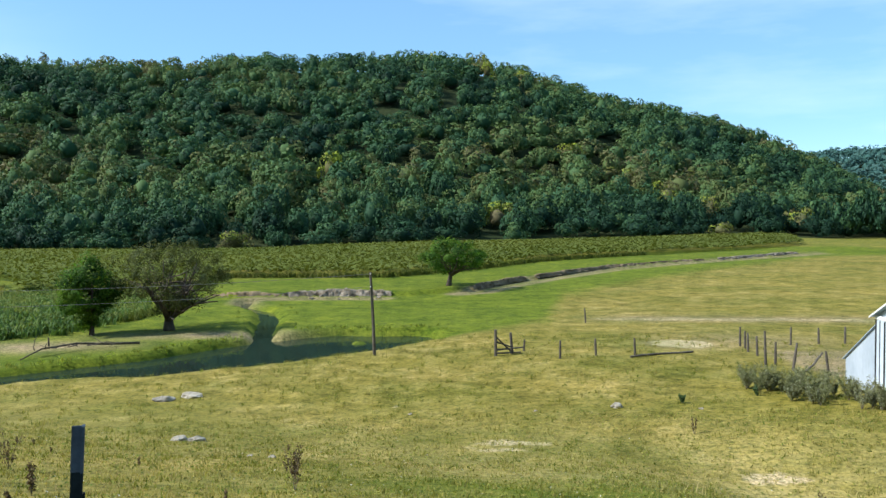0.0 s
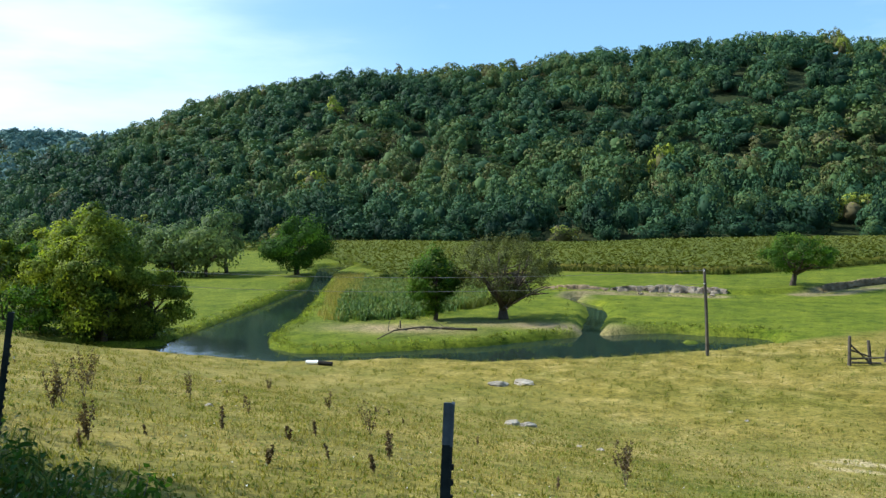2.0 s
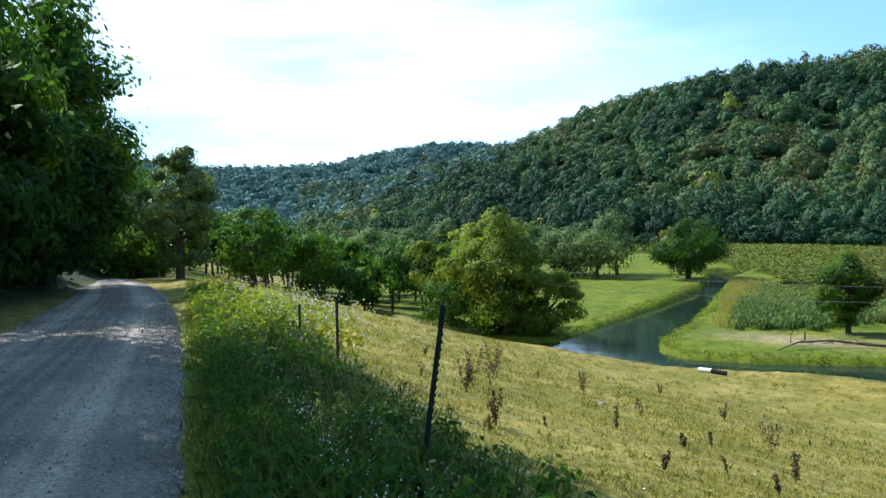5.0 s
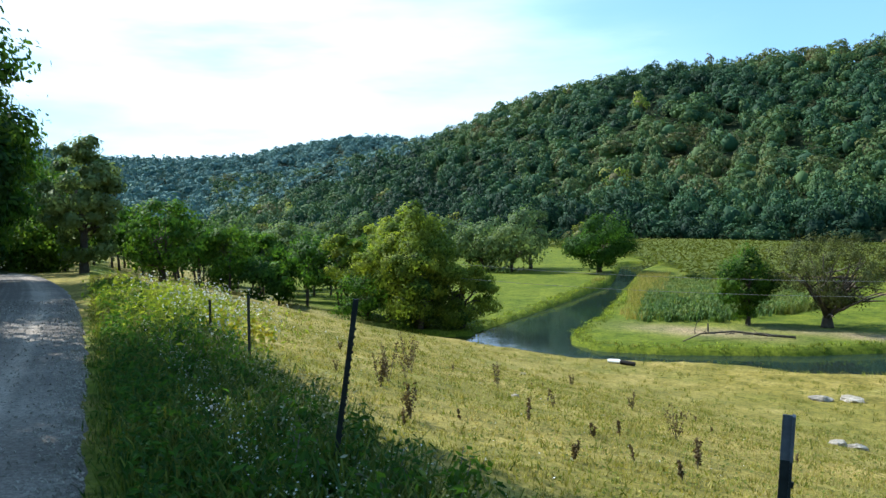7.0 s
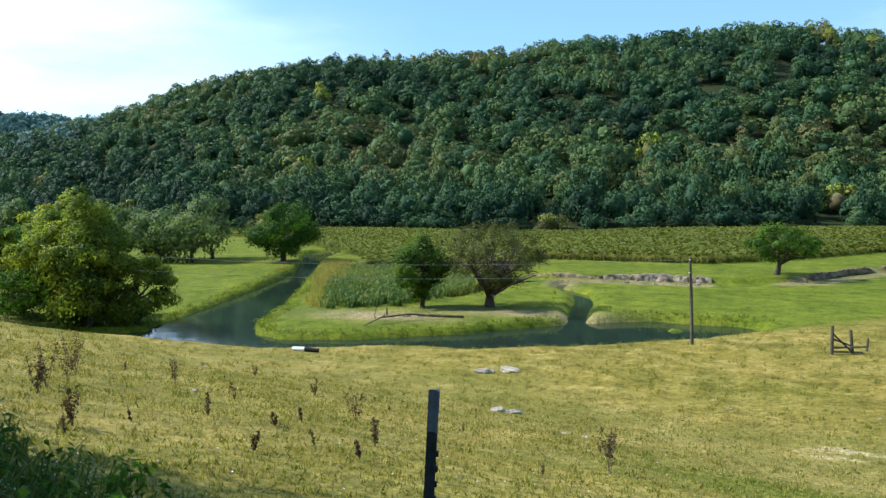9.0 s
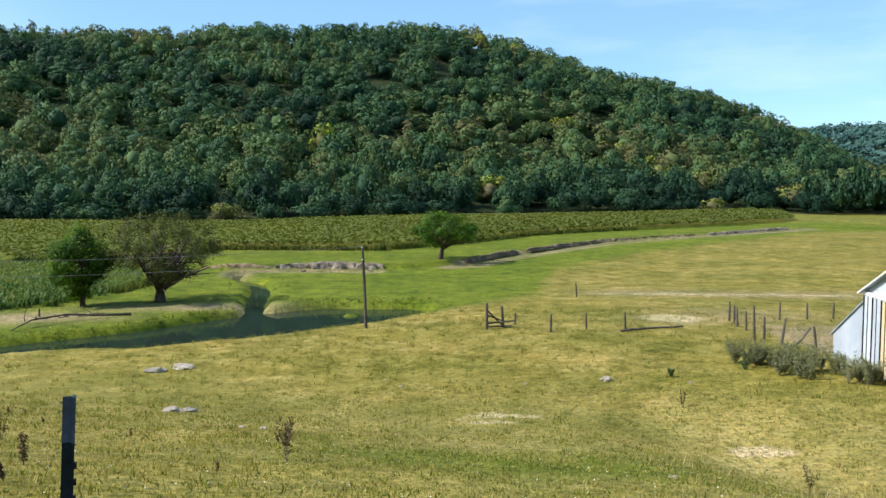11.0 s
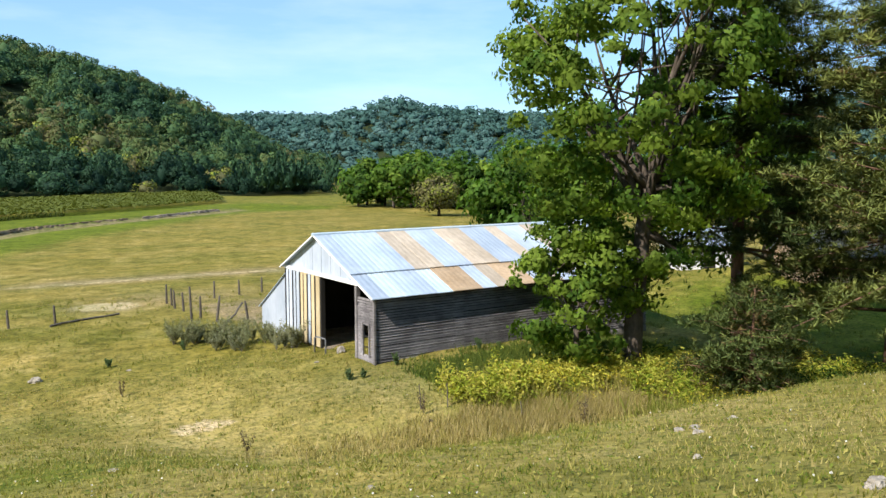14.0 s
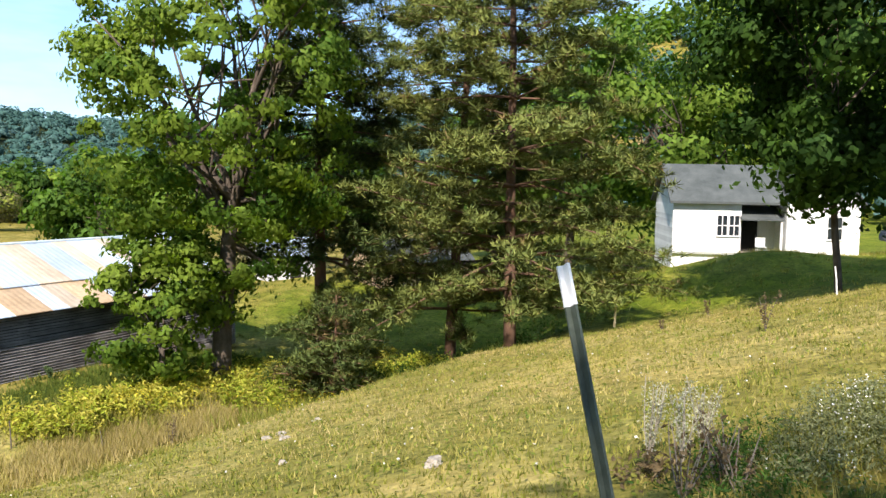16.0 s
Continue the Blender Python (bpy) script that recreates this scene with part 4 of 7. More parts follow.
        broad_tree("grove_tree", "grey-green tree of the grove behind the meadow", x, y, rng.uniform(6.5, 9.0), rng.uniform(4.5, 6.5), 0.35, 1150, 1.0, rng.uniform(0.0, 0.7), 0.08, 24, fork=0.3, clump_r=0.34, mat=M_GROVE)
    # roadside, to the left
    # low tints put the shade of the roadside into the leaf colour
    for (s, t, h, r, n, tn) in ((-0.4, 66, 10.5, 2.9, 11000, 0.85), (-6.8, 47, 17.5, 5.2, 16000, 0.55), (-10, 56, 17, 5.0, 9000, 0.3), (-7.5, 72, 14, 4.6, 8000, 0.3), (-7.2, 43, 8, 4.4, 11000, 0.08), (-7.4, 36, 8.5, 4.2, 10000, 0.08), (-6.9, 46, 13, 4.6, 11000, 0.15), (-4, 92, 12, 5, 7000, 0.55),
                               # trees 14 to 25 m along are unseen, added to shade the road
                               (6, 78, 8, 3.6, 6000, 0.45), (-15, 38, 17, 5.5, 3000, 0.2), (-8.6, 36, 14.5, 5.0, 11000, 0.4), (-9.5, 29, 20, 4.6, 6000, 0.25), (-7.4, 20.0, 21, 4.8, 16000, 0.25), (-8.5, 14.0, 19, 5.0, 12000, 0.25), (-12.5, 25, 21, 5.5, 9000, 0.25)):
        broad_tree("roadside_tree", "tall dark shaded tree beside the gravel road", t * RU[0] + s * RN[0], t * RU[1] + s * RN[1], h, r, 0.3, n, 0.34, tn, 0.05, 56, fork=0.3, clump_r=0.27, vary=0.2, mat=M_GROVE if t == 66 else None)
    for k in range(16):
        s, t = -7.2 - 2.2 * rng.random(), 30 + 3.0 * k
        # bushes tinted dark under the trees, bright past 62 m: shade and sun in colour
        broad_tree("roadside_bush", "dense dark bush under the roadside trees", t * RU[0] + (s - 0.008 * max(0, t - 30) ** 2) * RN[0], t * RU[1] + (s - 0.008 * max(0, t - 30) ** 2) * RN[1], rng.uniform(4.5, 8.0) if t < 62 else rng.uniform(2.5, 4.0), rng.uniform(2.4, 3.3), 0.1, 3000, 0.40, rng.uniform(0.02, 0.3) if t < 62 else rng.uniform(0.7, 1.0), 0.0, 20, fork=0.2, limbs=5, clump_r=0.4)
    for k in range(9):
        s, t = -2.0 - 1.4 * k, 72 + rng.uniform(0, 8)
        broad_tree("roadside_bush", "sunlit yellow-green bush where the road bends away", t * RU[0] + s * RN[0], t * RU[1] + s * RN[1], rng.uniform(3.5, 6.5), rng.uniform(2.2, 3.0), 0.1, 2600, 0.36, rng.uniform(0.3, 1.0), 0.0, 22, fork=0.2, limbs=5, clump_r=0.36)
    # the far side of the right-hand pasture
    for q in range(46):
        az, d = -33 - q * 0.62, 205 + rng.uniform(-12, 25)
        x, y = -d * math.sin(radians(az)), d * math.cos(radians(az))
        broad_tree("hedge_tree", "rounded green tree in the row across the pasture", x, y, rng.uniform(10, 15), rng.uniform(5, 7), 0.3, 1150, 1.25, rng.uniform(0.3, 0.8), 0.10, 24, fork=0.25, clump_r=0.34)
    broad_tree("pasture_tree", "small bronze-leaved tree standing in the pasture", 104, 130, 9, 5.0, 0.3, 4200, 0.55, 0.84, 0.18, 26, fork=0.2, clump_r=0.34, vary=0.04, mat=M_HILL)
    broad_tree("pasture_tree", "small green tree standing in the pasture", 113, 127, 7, 3.6, 0.2, 3000, 0.5, 0.75, 0.12, 20, fork=0.2, clump_r=0.34)
    xs = 118 + 26 * rng.random(26) + 8
    ys = 262 + 40 * rng.random(26) - (xs - 118) * 0.6
    ob = plant_woods("conifer_stand", "dark blue-green conifers at the end of the bluff", protos_cone, xs, ys, rng.uniform(3.2, 4.6, 26), rng.uniform(6, 9, 26), rng.uniform(0.0, 0.3, 26), M_HILL, 0.9)
    # round the barn and the house
    broad_tree("walnut_tree", "large spreading walnut with open sunlit sprays of leaves", 26.6, 20.6, 22.5, 5.6, 0.34, 42000, 0.25, 0.86, 0.10, 320, fork=0.34, limbs=20, clump_r=0.125, vary=0.24, squash=0.7, split=True, droop=0.6)
    pine_tree("pine_tree", "tall red-barked pine with long layered limbs", 33.6, 10.6, 24.0, 7.0, 0.30, 28, 0.74, 0.13, 54, 30, size=0.46)
    pine_tree("pine_tree", "tall red-barked pine with long layered limbs", 36.5, 14.6, 25.0, 7.0, 0.30, 28, 0.70, 0.13, 54, 30, size=0.46)
    pine_tree("pine_tree", "dark full pine behind the walnut", 33.0, 19.8, 27.0, 5.6, 0.32, 26, 0.40, 0.20, 48, 26, size=0.54)
    pine_tree("small_pine", "small drooping pine with browned lower needles", 27.0, 15.6, 4.6, 2.2, 0.12, 12, 0.50, 0.18, 34, 22, size=0.34, bare=0.3)
    # low tint puts the shade on this crown into its leaf colour
    broad_tree("yard_tree", "huge dark shade tree hanging in front of the white house", 33.5, -2.2, 17.0, 5.4, 0.12, 32000, 0.32, 0.14, 0.20, 130, fork=0.4, clump_r=0.22, vary=0.16, lean=(-0.08, 0.0))
    broad_tree("walnut_sapling", "leafy walnut sapling leaning to the barn wall", 24.2, 21.6, 6.8, 2.8, 0.12, 8000, 0.25, 0.84, 0.05, 90, fork=0.3, clump_r=0.17, vary=0.22, squash=0.7, split=True, droop=0.6)
    # added just outside the view, to cast shade on the yard and lawn
    broad_tree("yard_tree", "tall unseen roadside tree added to shade the lawn", 22.0, -8.2, 19.0, 5.2, 0.35, 9000, 0.6, 0.2, 0.2, 60, fork=0.3, clump_r=0.3)
    for (x, y, h, r, tn) in ((70, 8, 26, 8, 0.6), (76, -4, 27, 8.5, 0.65), (84, 16, 26, 9, 0.6), (66, 16, 22, 7, 0.55), (72, 1, 25, 8, 0.7), (68, -9, 24, 8, 0.6), (76, 24, 18, 7, 0.6), (68, 38, 14, 6.5, 0.5), (58, 52, 13, 6, 0.4), (92, 2, 19, 8, 0.7), (70, -14, 15, 7, 0.7), (48, 48, 12, 5, 0.35)):
        broad_tree("yard_tree", "sunlit tree behind the white house", x, y, h, r, 0.35, 6500, 0.58, tn, 0.1, 36, fork=0.3, clump_r=0.3)


trees()

# ------------------------------------------------------------------ barn
# local axes: x along the ridge, y along the gable end, from the near corner


def sheet_strip(x0, x1, p0, p1, thick=0.03, ribs=3):
    """A ribbed roofing sheet between x0 and x1, from p0 to p1 (y, z)."""
    n = ribs * 4 + 1
    v, f = [], []
    for e, (y, z) in enumerate((p0, p1)):
        for k in range(n):
            x = x0 + (x1 - x0) * k / (n - 1)
            v.append((x, y, z + (0.008 if k % 4 in (1, 2) else 0.0)))
    for e, (y, z) in enumerate((p0, p1)):
        for k in range(n):
            x = x0 + (x1 - x0) * k / (n - 1)
            v.append((x, y, z - thick))
    for k in range(n - 1):
        f.append((k, k + 1, n + k + 1, n + k))
        f.append((2 * n + k, 3 * n + k, 3 * n + k + 1, 2 * n + k + 1))
        f.append((k, 2 * n + k, 2 * n + k + 1, k + 1))
        f.append((n + k, n + k + 1, 3 * n + k + 1, 3 * n + k))
    f.append((0, n, 3 * n, 2 * n))
    f.append((n - 1, 3 * n - 1, 4 * n - 1, 2 * n - 1))
    return v, f


def barn():
    LEN, WID, RIDGE_Y, EAVE, LEFT, TOP = 16.5, 8.8, 5.18, 3.15, 3.62, 5.28
    b = empty("barn", 18.6, 27.5, 1.58, -4.5)
    tagged(b, "weathered grey barn with a patched galvanised and rusty roof, doors open", "barn")
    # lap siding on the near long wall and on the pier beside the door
    # near-black backing shows through the gaps as the laps' shadow lines
    wall = box("wall", 0.06, LEN - 0.06, 0.10, 0.22, 0.0, EAVE - 0.08, M_DARK, b, "near-black backing for the shade lines between siding boards")
    rows = 25
    step = 2.86 / rows

    def course(name, x0, x1, y, z, along_x=True):
        h = step * 0.66
        if along_x:
            v = [(x0, y, z), (x1, y, z), (x1, y + 0.075, z + h), (x0, y + 0.075, z + h), (x0, y + 0.09, z), (x1, y + 0.09, z), (x1, y + 0.09, z + h), (x0, y + 0.09, z + h)]
        else:
            v = [(y, x1, z), (y, x0, z), (y + 0.075, x0, z + h), (y + 0.075, x1, z + h), (y + 0.09, x1, z), (y + 0.09, x0, z), (y + 0.09, x0, z + h), (y + 0.09, x1, z + h)]
        mesh_object(name, v, [(0, 1, 2, 3), (7, 6, 5, 4), (4, 5, 1, 0), (3, 2, 6, 7), (0, 3, 7, 4), (1, 5, 6, 2)], M_SIDING, b)

    for r in range(rows):
        z = 0.06 + r * step
        cuts = [0.0, 4.1 + 0.5 * (r % 2), 8.3 + 0.4 * (r % 3), 12.4, LEN]
        for x0, x1 in zip(cuts, cuts[1:]):
            course("siding_board", x0 + 0.006, x1 - 0.006, 0.0 + 0.006 * rng.random(), z + 0.006 * rng.normal())
        if z > 2.55:
            course("siding_board", 0.04, 0.25 + (z - 2.55) * 1.2 + 1.1, 0.0, z, False)
        elif 0.5 < z < 1.75:
            course("siding_board", 0.04, 0.42, 0.0, z, False)
            course("siding_board", 1.02, 1.52, 0.0, z, False)
        else:
            course("siding_board", 0.04, 1.52, 0.0, z, False)
    box("sill_beam", -0.02, LEN, 0.0, 0.2, -0.25, 0.06, M_SIDING, b, "grey sill beam", 0.02)
    box("sill_beam", -0.06, 0.14, 0.0, 1.55, -0.25, 0.05, M_SIDING, b, "grey footing board", 0.02)
    box("window_frame", -0.03, 0.03, 0.40, 0.47, 0.45, 1.85, M_SIDING, b)
    box("window_frame", -0.03, 0.03, 0.97, 1.04, 0.45, 1.85, M_SIDING, b)
    for q in range(2):
        box("window_slat", 0.05, 0.09, 0.47, 0.97, 0.80 + q * 0.45, 0.84 + q * 0.45, M_DARK, b)
    box("corner_board", -0.03, 0.07, -0.03, 0.07, 0.0, EAVE - 0.1, M_SIDING, b, "", 0.008)
    # strip under the eave: its shadow, put in as a near-black beam
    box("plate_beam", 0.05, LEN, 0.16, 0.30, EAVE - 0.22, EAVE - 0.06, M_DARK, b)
    # gable: posts, header, upper cladding
    box("header", -0.10, -0.02, 1.3, WID + 0.08, LEFT - 0.26, LEFT - 0.10, M_WHITE, b, "white header board over the doors", 0.01)
    box("door_post", -0.02, 0.16, 1.50, 1.66, -0.1, LEFT - 0.2, M_SIDING, b, "weathered door post")
    box("door_post", 0.0, 0.2, 4.95, 5.12, -0.1, LEFT - 0.2, M_DARK, b)
    gv = [(0.0, 1.35, LEFT - 0.12), (0.0, WID, LEFT - 0.12), (0.0, RIDGE_Y, TOP - 0.06), (0.08, 1.35, LEFT - 0.12), (0.08, WID, LEFT - 0.12), (0.08, RIDGE_Y, TOP - 0.06)]
    mesh_object("gable_cladding", gv, [(0, 2, 1), (3, 4, 5), (0, 1, 4, 3), (1, 2, 5, 4), (2, 0, 3, 5)], M_SHEET, b, "pale sheet-metal gable cladding")
    for q in range(7):
        y = 2.0 + q * 0.95
        zt = LEFT - 0.12 + (TOP - LEFT) * (1 - abs(y - RIDGE_Y) / (RIDGE_Y - 1.35 if y < RIDGE_Y else WID - RIDGE_Y)) - 0.08
        if zt > LEFT:
            box("gable_seam", -0.022, 0.0, y, y + 0.03, LEFT - 0.1, zt, M_SHEET, b)
    # door panels, closed part: upright sheets, tan and pale
    tones = [M_SHEET_TAN, M_SHEET_TAN, M_SHEET, M_SHEET_TAN, M_SHEET_TAN, M_SHEET, M_SHEET, M_SHEET, M_SHEET]
    for q, tone in enumerate(tones):
        y0 = 5.05 + q * 0.42
        box("door_panel", -0.05 - 0.03 * (q % 2), 0.0, y0, y0 + 0.38, 0.0, LEFT - 0.24, tone, b, "", 0.012)
        box("batten", -0.10, -0.05, y0 + 0.38, y0 + 0.42, 0.0, LEFT - 0.3, M_DARK, b)
    # back, far end and left side
    box("wall", LEN - 0.14, LEN, 0.1, WID, 0.0, EAVE - 0.05, M_SIDING, b, "weathered end wall")
    ev = [(LEN - 0.1, 0.1, EAVE - 0.05), (LEN - 0.1, WID, EAVE - 0.05), (LEN - 0.1, WID, LEFT - 0.1), (LEN - 0.1, RIDGE_Y, TOP - 0.06), (LEN, 0.1, EAVE - 0.05), (LEN, WID, EAVE - 0.05), (LEN, WID, LEFT - 0.1), (LEN, RIDGE_Y, TOP - 0.06)]
    mesh_object("gable_cladding", ev, [(3, 2, 1, 0), (4, 5, 6, 7), (0, 1, 5, 4), (1, 2, 6, 5), (2, 3, 7, 6), (3, 0, 4, 7)], M_SIDING, b)
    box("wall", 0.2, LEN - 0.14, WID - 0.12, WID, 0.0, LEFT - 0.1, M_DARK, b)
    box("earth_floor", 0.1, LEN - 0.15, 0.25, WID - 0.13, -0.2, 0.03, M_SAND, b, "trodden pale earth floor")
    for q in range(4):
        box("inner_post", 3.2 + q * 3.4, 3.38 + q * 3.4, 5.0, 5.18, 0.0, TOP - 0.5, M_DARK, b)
    # roof sheets: two tiers on the near slope, one on the far one
    tone_of = {0: M_TIN, 1: M_TIN_WHITE, 2: M_TIN_WHITE, 3: M_TIN, 4: M_TIN_RUST, 5: M_TIN_RUST, 6: M_TIN, 7: M_TIN, 8: M_TIN_RUST, 9: M_TIN_RUST, 10: M_TIN, 11: M_TIN,
               12: M_TIN_RUST, 13: M_TIN, 14: M_TIN, 15: M_TIN_RUST, 16: M_TIN, 17: M_TIN_WHITE, 18: M_TIN, 19: M_TIN_RUST, 20: M_TIN}
    low_tone = {5: M_TIN_RUST_DARK, 6: M_TIN_RUST_DARK, 10: M_TIN_RUST_DARK, 9: M_TIN_RUST_DARK, 0: M_TIN, 1: M_TIN_WHITE, 4: M_TIN_WHITE}
    p_eave, p_top, p_left = (-0.28, EAVE - 0.10), (RIDGE_Y, TOP), (WID + 0.25, LEFT - 0.18)
    cut = 0.36
    p_mid = (p_eave[0] + (p_top[0] - p_eave[0]) * cut, p_eave[1] + (p_top[1] - p_eave[1]) * cut)
    n = 21
    for q in range(n):
        x0, x1 = -0.25 + (LEN + 0.5) * q / n, -0.25 + (LEN + 0.5) * (q + 1) / n
        dz = 0.006 * rng.normal()
        v, f = sheet_strip(x0, x1 + 0.015, (p_mid[0] - 0.1, p_mid[1] + dz), (p_top[0], p_top[1] + dz))
        mesh_object("roof_sheet", v, f, tone_of[q], b)
        v, f = sheet_strip(x0, x1 + 0.015, (p_eave[0] - 0.03 * rng.random(), p_eave[1] - 0.03 + dz), (p_mid[0], p_mid[1] - 0.028 + dz))
        mesh_object("roof_sheet", v, f, low_tone.get(q, tone_of[q]), b)
        v, f = sheet_strip(x0, x1 + 0.015, (p_top[0] + 0.01, p_top[1] - 0.005), p_left)
        mesh_object("roof_sheet", v, f, M_TIN, b)
    mesh_object("ridge_cap", *join_data([tube_data([(-0.3, RIDGE_Y, TOP + 0.0), (LEN + 0.3, RIDGE_Y, TOP + 0.0)], [0.09, 0.09], 8)]), M_TIN_WHITE, b, "bright ridge cap")
    # barge boards along the gable's slopes
    for p, q in ((p_eave, p_top), (p_top, p_left)):
        v = [(-0.29, p[0], p[1] - 0.07), (-0.29, q[0], q[1] - 0.07), (-0.29, q[0], q[1] - 0.005), (-0.29, p[0], p[1] - 0.005)]
        v += [(x + 0.05, y, z) for x, y, z in v]
        mesh_object("barge_board", v, [(0, 1, 2, 3), (7, 6, 5, 4), (0, 4, 5, 1), (1, 5, 6, 2), (2, 6, 7, 3), (3, 7, 4, 0)], M_WHITE, b, "white barge board")
    # lean-to on the far side, with a sloping sheet-metal end
    lv = [(0.0, WID, -0.1), (0.0, WID + 3.4, -0.3), (0.0, WID + 3.4, 0.95), (0.0, WID + 0.4, 2.95), (0.0, WID, 3.0)]
    lv += [(0.06, y, z) for x, y, z in lv]
    mesh_object("lean_to_end", lv, [(4, 3, 2, 1, 0), (5, 6, 7, 8, 9), (0, 1, 6, 5), (1, 2, 7, 6), (2, 3, 8, 7), (3, 4, 9, 8), (4, 0, 5, 9)], M_SHEET, b, "pale sheet-metal end of the lean-to")
    v, f = sheet_strip(-0.1, LEN * 0.8, (WID + 3.6, 0.9), (WID, 3.12), ribs=30)
    mesh_object("lean_to_roof", v, f, M_TIN, b)
    box("wall", 0.1, LEN * 0.8, WID + 3.3, WID + 3.4, -0.3, 0.85, M_SHEET, b)
    return b


barn()
# a bent pipe rail and a pale block by the open door
rail = mesh_object("pipe_rail", *join_data([tube_data([(0, 0, -0.2), (0, 0, 0.75), (0.05, -0.1, 0.8), (0.1, -0.75, 0.8), (0.1, -0.8, 0.75), (0.1, -0.8, -0.2)], [0.035] * 6, 8)]), M_STEEL_GREY, smooth=True)
rail.matrix_basis = pose(18.3, 31.9, 1.5)
tagged(rail, "bent grey pipe rail beside the barn door", "rail")


def stone(name, label, x, y, sx, sy, sz, seed, mat=None, rz=0.0, sink=0.3):
    bm = bmesh.new()
    bmesh.ops.create_icosphere(bm, subdivisions=3, radius=1.0)
    r = Vector((seed * 3.1, seed * 1.7, 0))
    for v in bm.verts:
        n = noise.noise(v.co * 1.3 + r) * 0.45 + noise.noise(v.co * 3.5 + r) * 0.18
        v.co = v.co * (1 + n)
        v.co = Vector((v.co.x * sx, v.co.y * sy, max(-0.4, v.co.z) * sz))
    ob = part(name, bm, mat or M_ROCK)
    ob.matrix_basis = pose(x, y, float(land(x, y)) + sz * sink, 0, 0, rz)
    return tagged(ob, label, "rock")


stone("pale_block", "pale stone block lying by the barn door", 18.9, 30.6, 0.22, 0.2, 0.22, 3)

# ------------------------------------------------------------------ house


def window(parent, name, x0, x1, z0, z1, y):
    w = box(name, x0, x1, y + 0.02, y + 0.06, z0, z1, M_GLASS, parent, "dark window glass")
    t = 0.07
    for a in ((x0 - t, x1 + t, z1, z1 + t), (x0 - t, x1 + t, z0 - t, z0), (x0 - t, x0, z0, z1), (x1, x1 + t, z0, z1), (x0, x1, (z0 + z1) / 2 - 0.025, (z0 + z1) / 2 + 0.025), ((x0 + x1) / 2 - 0.02, (x0 + x1) / 2 + 0.02, z0, z1)):
        box("frame", a[0], a[1], y - 0.035, y + 0.055, a[2], a[3], M_WHITE, w)
    return w


def house():
    """Local x runs along the front, y goes into the house."""
    h = empty("house", 50.9, 5.9, float(land(52.5, 2.0)) - 0.05, -73)
    tagged(h, "white clapboard farmhouse with a grey shingle roof under a tree", "house")
    W, D, E, R = 4.0, 6.4, 3.3, 5.5

    def clad(x0, x1, z0, z1, y, par, clip=None):
        n = int((z1 - z0) / 0.16)
        for k in range(n):
            z = z0 + k * 0.16
            a, c = (x0, x1) if clip is None else clip(z + 0.08)
            if c - a > 0.1:
                v = [(a, y - 0.02, z), (c, y - 0.02, z), (c, y + 0.004, z + 0.165), (a, y + 0.004, z + 0.165), (a, y + 0.04, z), (c, y + 0.04, z), (c, y + 0.04, z + 0.165), (a, y + 0.04, z + 0.165)]
                mesh_object("clapboard", v, [(0, 1, 2, 3), (4, 5, 1, 0), (3, 2, 6, 7), (0, 3, 7, 4), (1, 5, 6, 2)], M_WHITE, par)

    wall = box("wall", 0, W, 0.05, D, 0, E, M_WHITE, h)
    clad(0, W, 0.1, E, 0.0, wall)
    v = [(-0.3, -0.45, E - 0.12), (W + 2.5, -0.45, E - 0.12), (W + 2.5, D / 2, R), (-0.3, D / 2, R), (-0.3, D + 0.45, E - 0.12), (W + 2.5, D + 0.45, E - 0.12)]
    v += [(x, y, z - 0.14) for x, y, z in v]
    mesh_object("roof", v, [(0, 1, 2, 3), (3, 2, 5, 4), (9, 8, 7, 6), (10, 11, 8, 9), (0, 6, 7, 1), (4, 5, 11, 10), (0, 3, 9, 6), (3, 4, 10, 9), (1, 7, 8, 2), (2, 8, 11, 5)], M_SHINGLE, h, "grey shingle roof")
    gv = [(0.0, 0.05, E - 0.05), (0.0, D, E - 0.05), (0.0, D / 2, R - 0.12), (0.12, 0.05, E - 0.05), (0.12, D, E - 0.05), (0.12, D / 2, R - 0.12)]
    mesh_object("gable", gv, [(0, 2, 1), (3, 4, 5), (0, 1, 4, 3), (1, 2, 5, 4), (2, 0, 3, 5)], M_WHITE, h)
    for k in range(18):
        v = [(-0.02, 0.05, 0.1 + k * 0.16), (-0.02, D, 0.1 + k * 0.16), (0.0, D, 0.262 + k * 0.16), (0.0, 0.05, 0.262 + k * 0.16)]
        v += [(x + 0.03, y, z) for x, y, z in v]
        mesh_object("clapboard", v, [(0, 3, 2, 1), (4, 5, 6, 7), (0, 1, 5, 4), (3, 7, 6, 2), (0, 4, 7, 3), (1, 2, 6, 5)], M_WHITE, wall)
    box("foundation", 0.0, W + 6.5, 0.3, D - 0.1, -1.0, 0.02, M_WHITE, h, "whitewashed foundation")
    window(h, "window", 2.6, 3.17, 1.15, 2.35, -0.09)
    window(h, "window", 3.3, 3.87, 1.15, 2.35, -0.09)
    # recessed porch with a low roof and a dark door
    box("wall", W, W + 2.45, 1.6, D, 0, E, M_WHITE, h)
    d = box("door", W + 0.45, W + 1.4, 1.53, 1.598, 0.1, 2.1, M_DARK, h, "dark screen door")
    box("frame", W + 0.36, W + 0.45, 1.51, 1.6, 0.1, 2.2, M_WHITE, d)
    box("frame", W + 1.4, W + 1.49, 1.51, 1.6, 0.1, 2.2, M_WHITE, d)
    box("handle", W + 1.28, W + 1.34, 1.48, 1.53, 1.0, 1.14, M_STEEL_GREY, d)
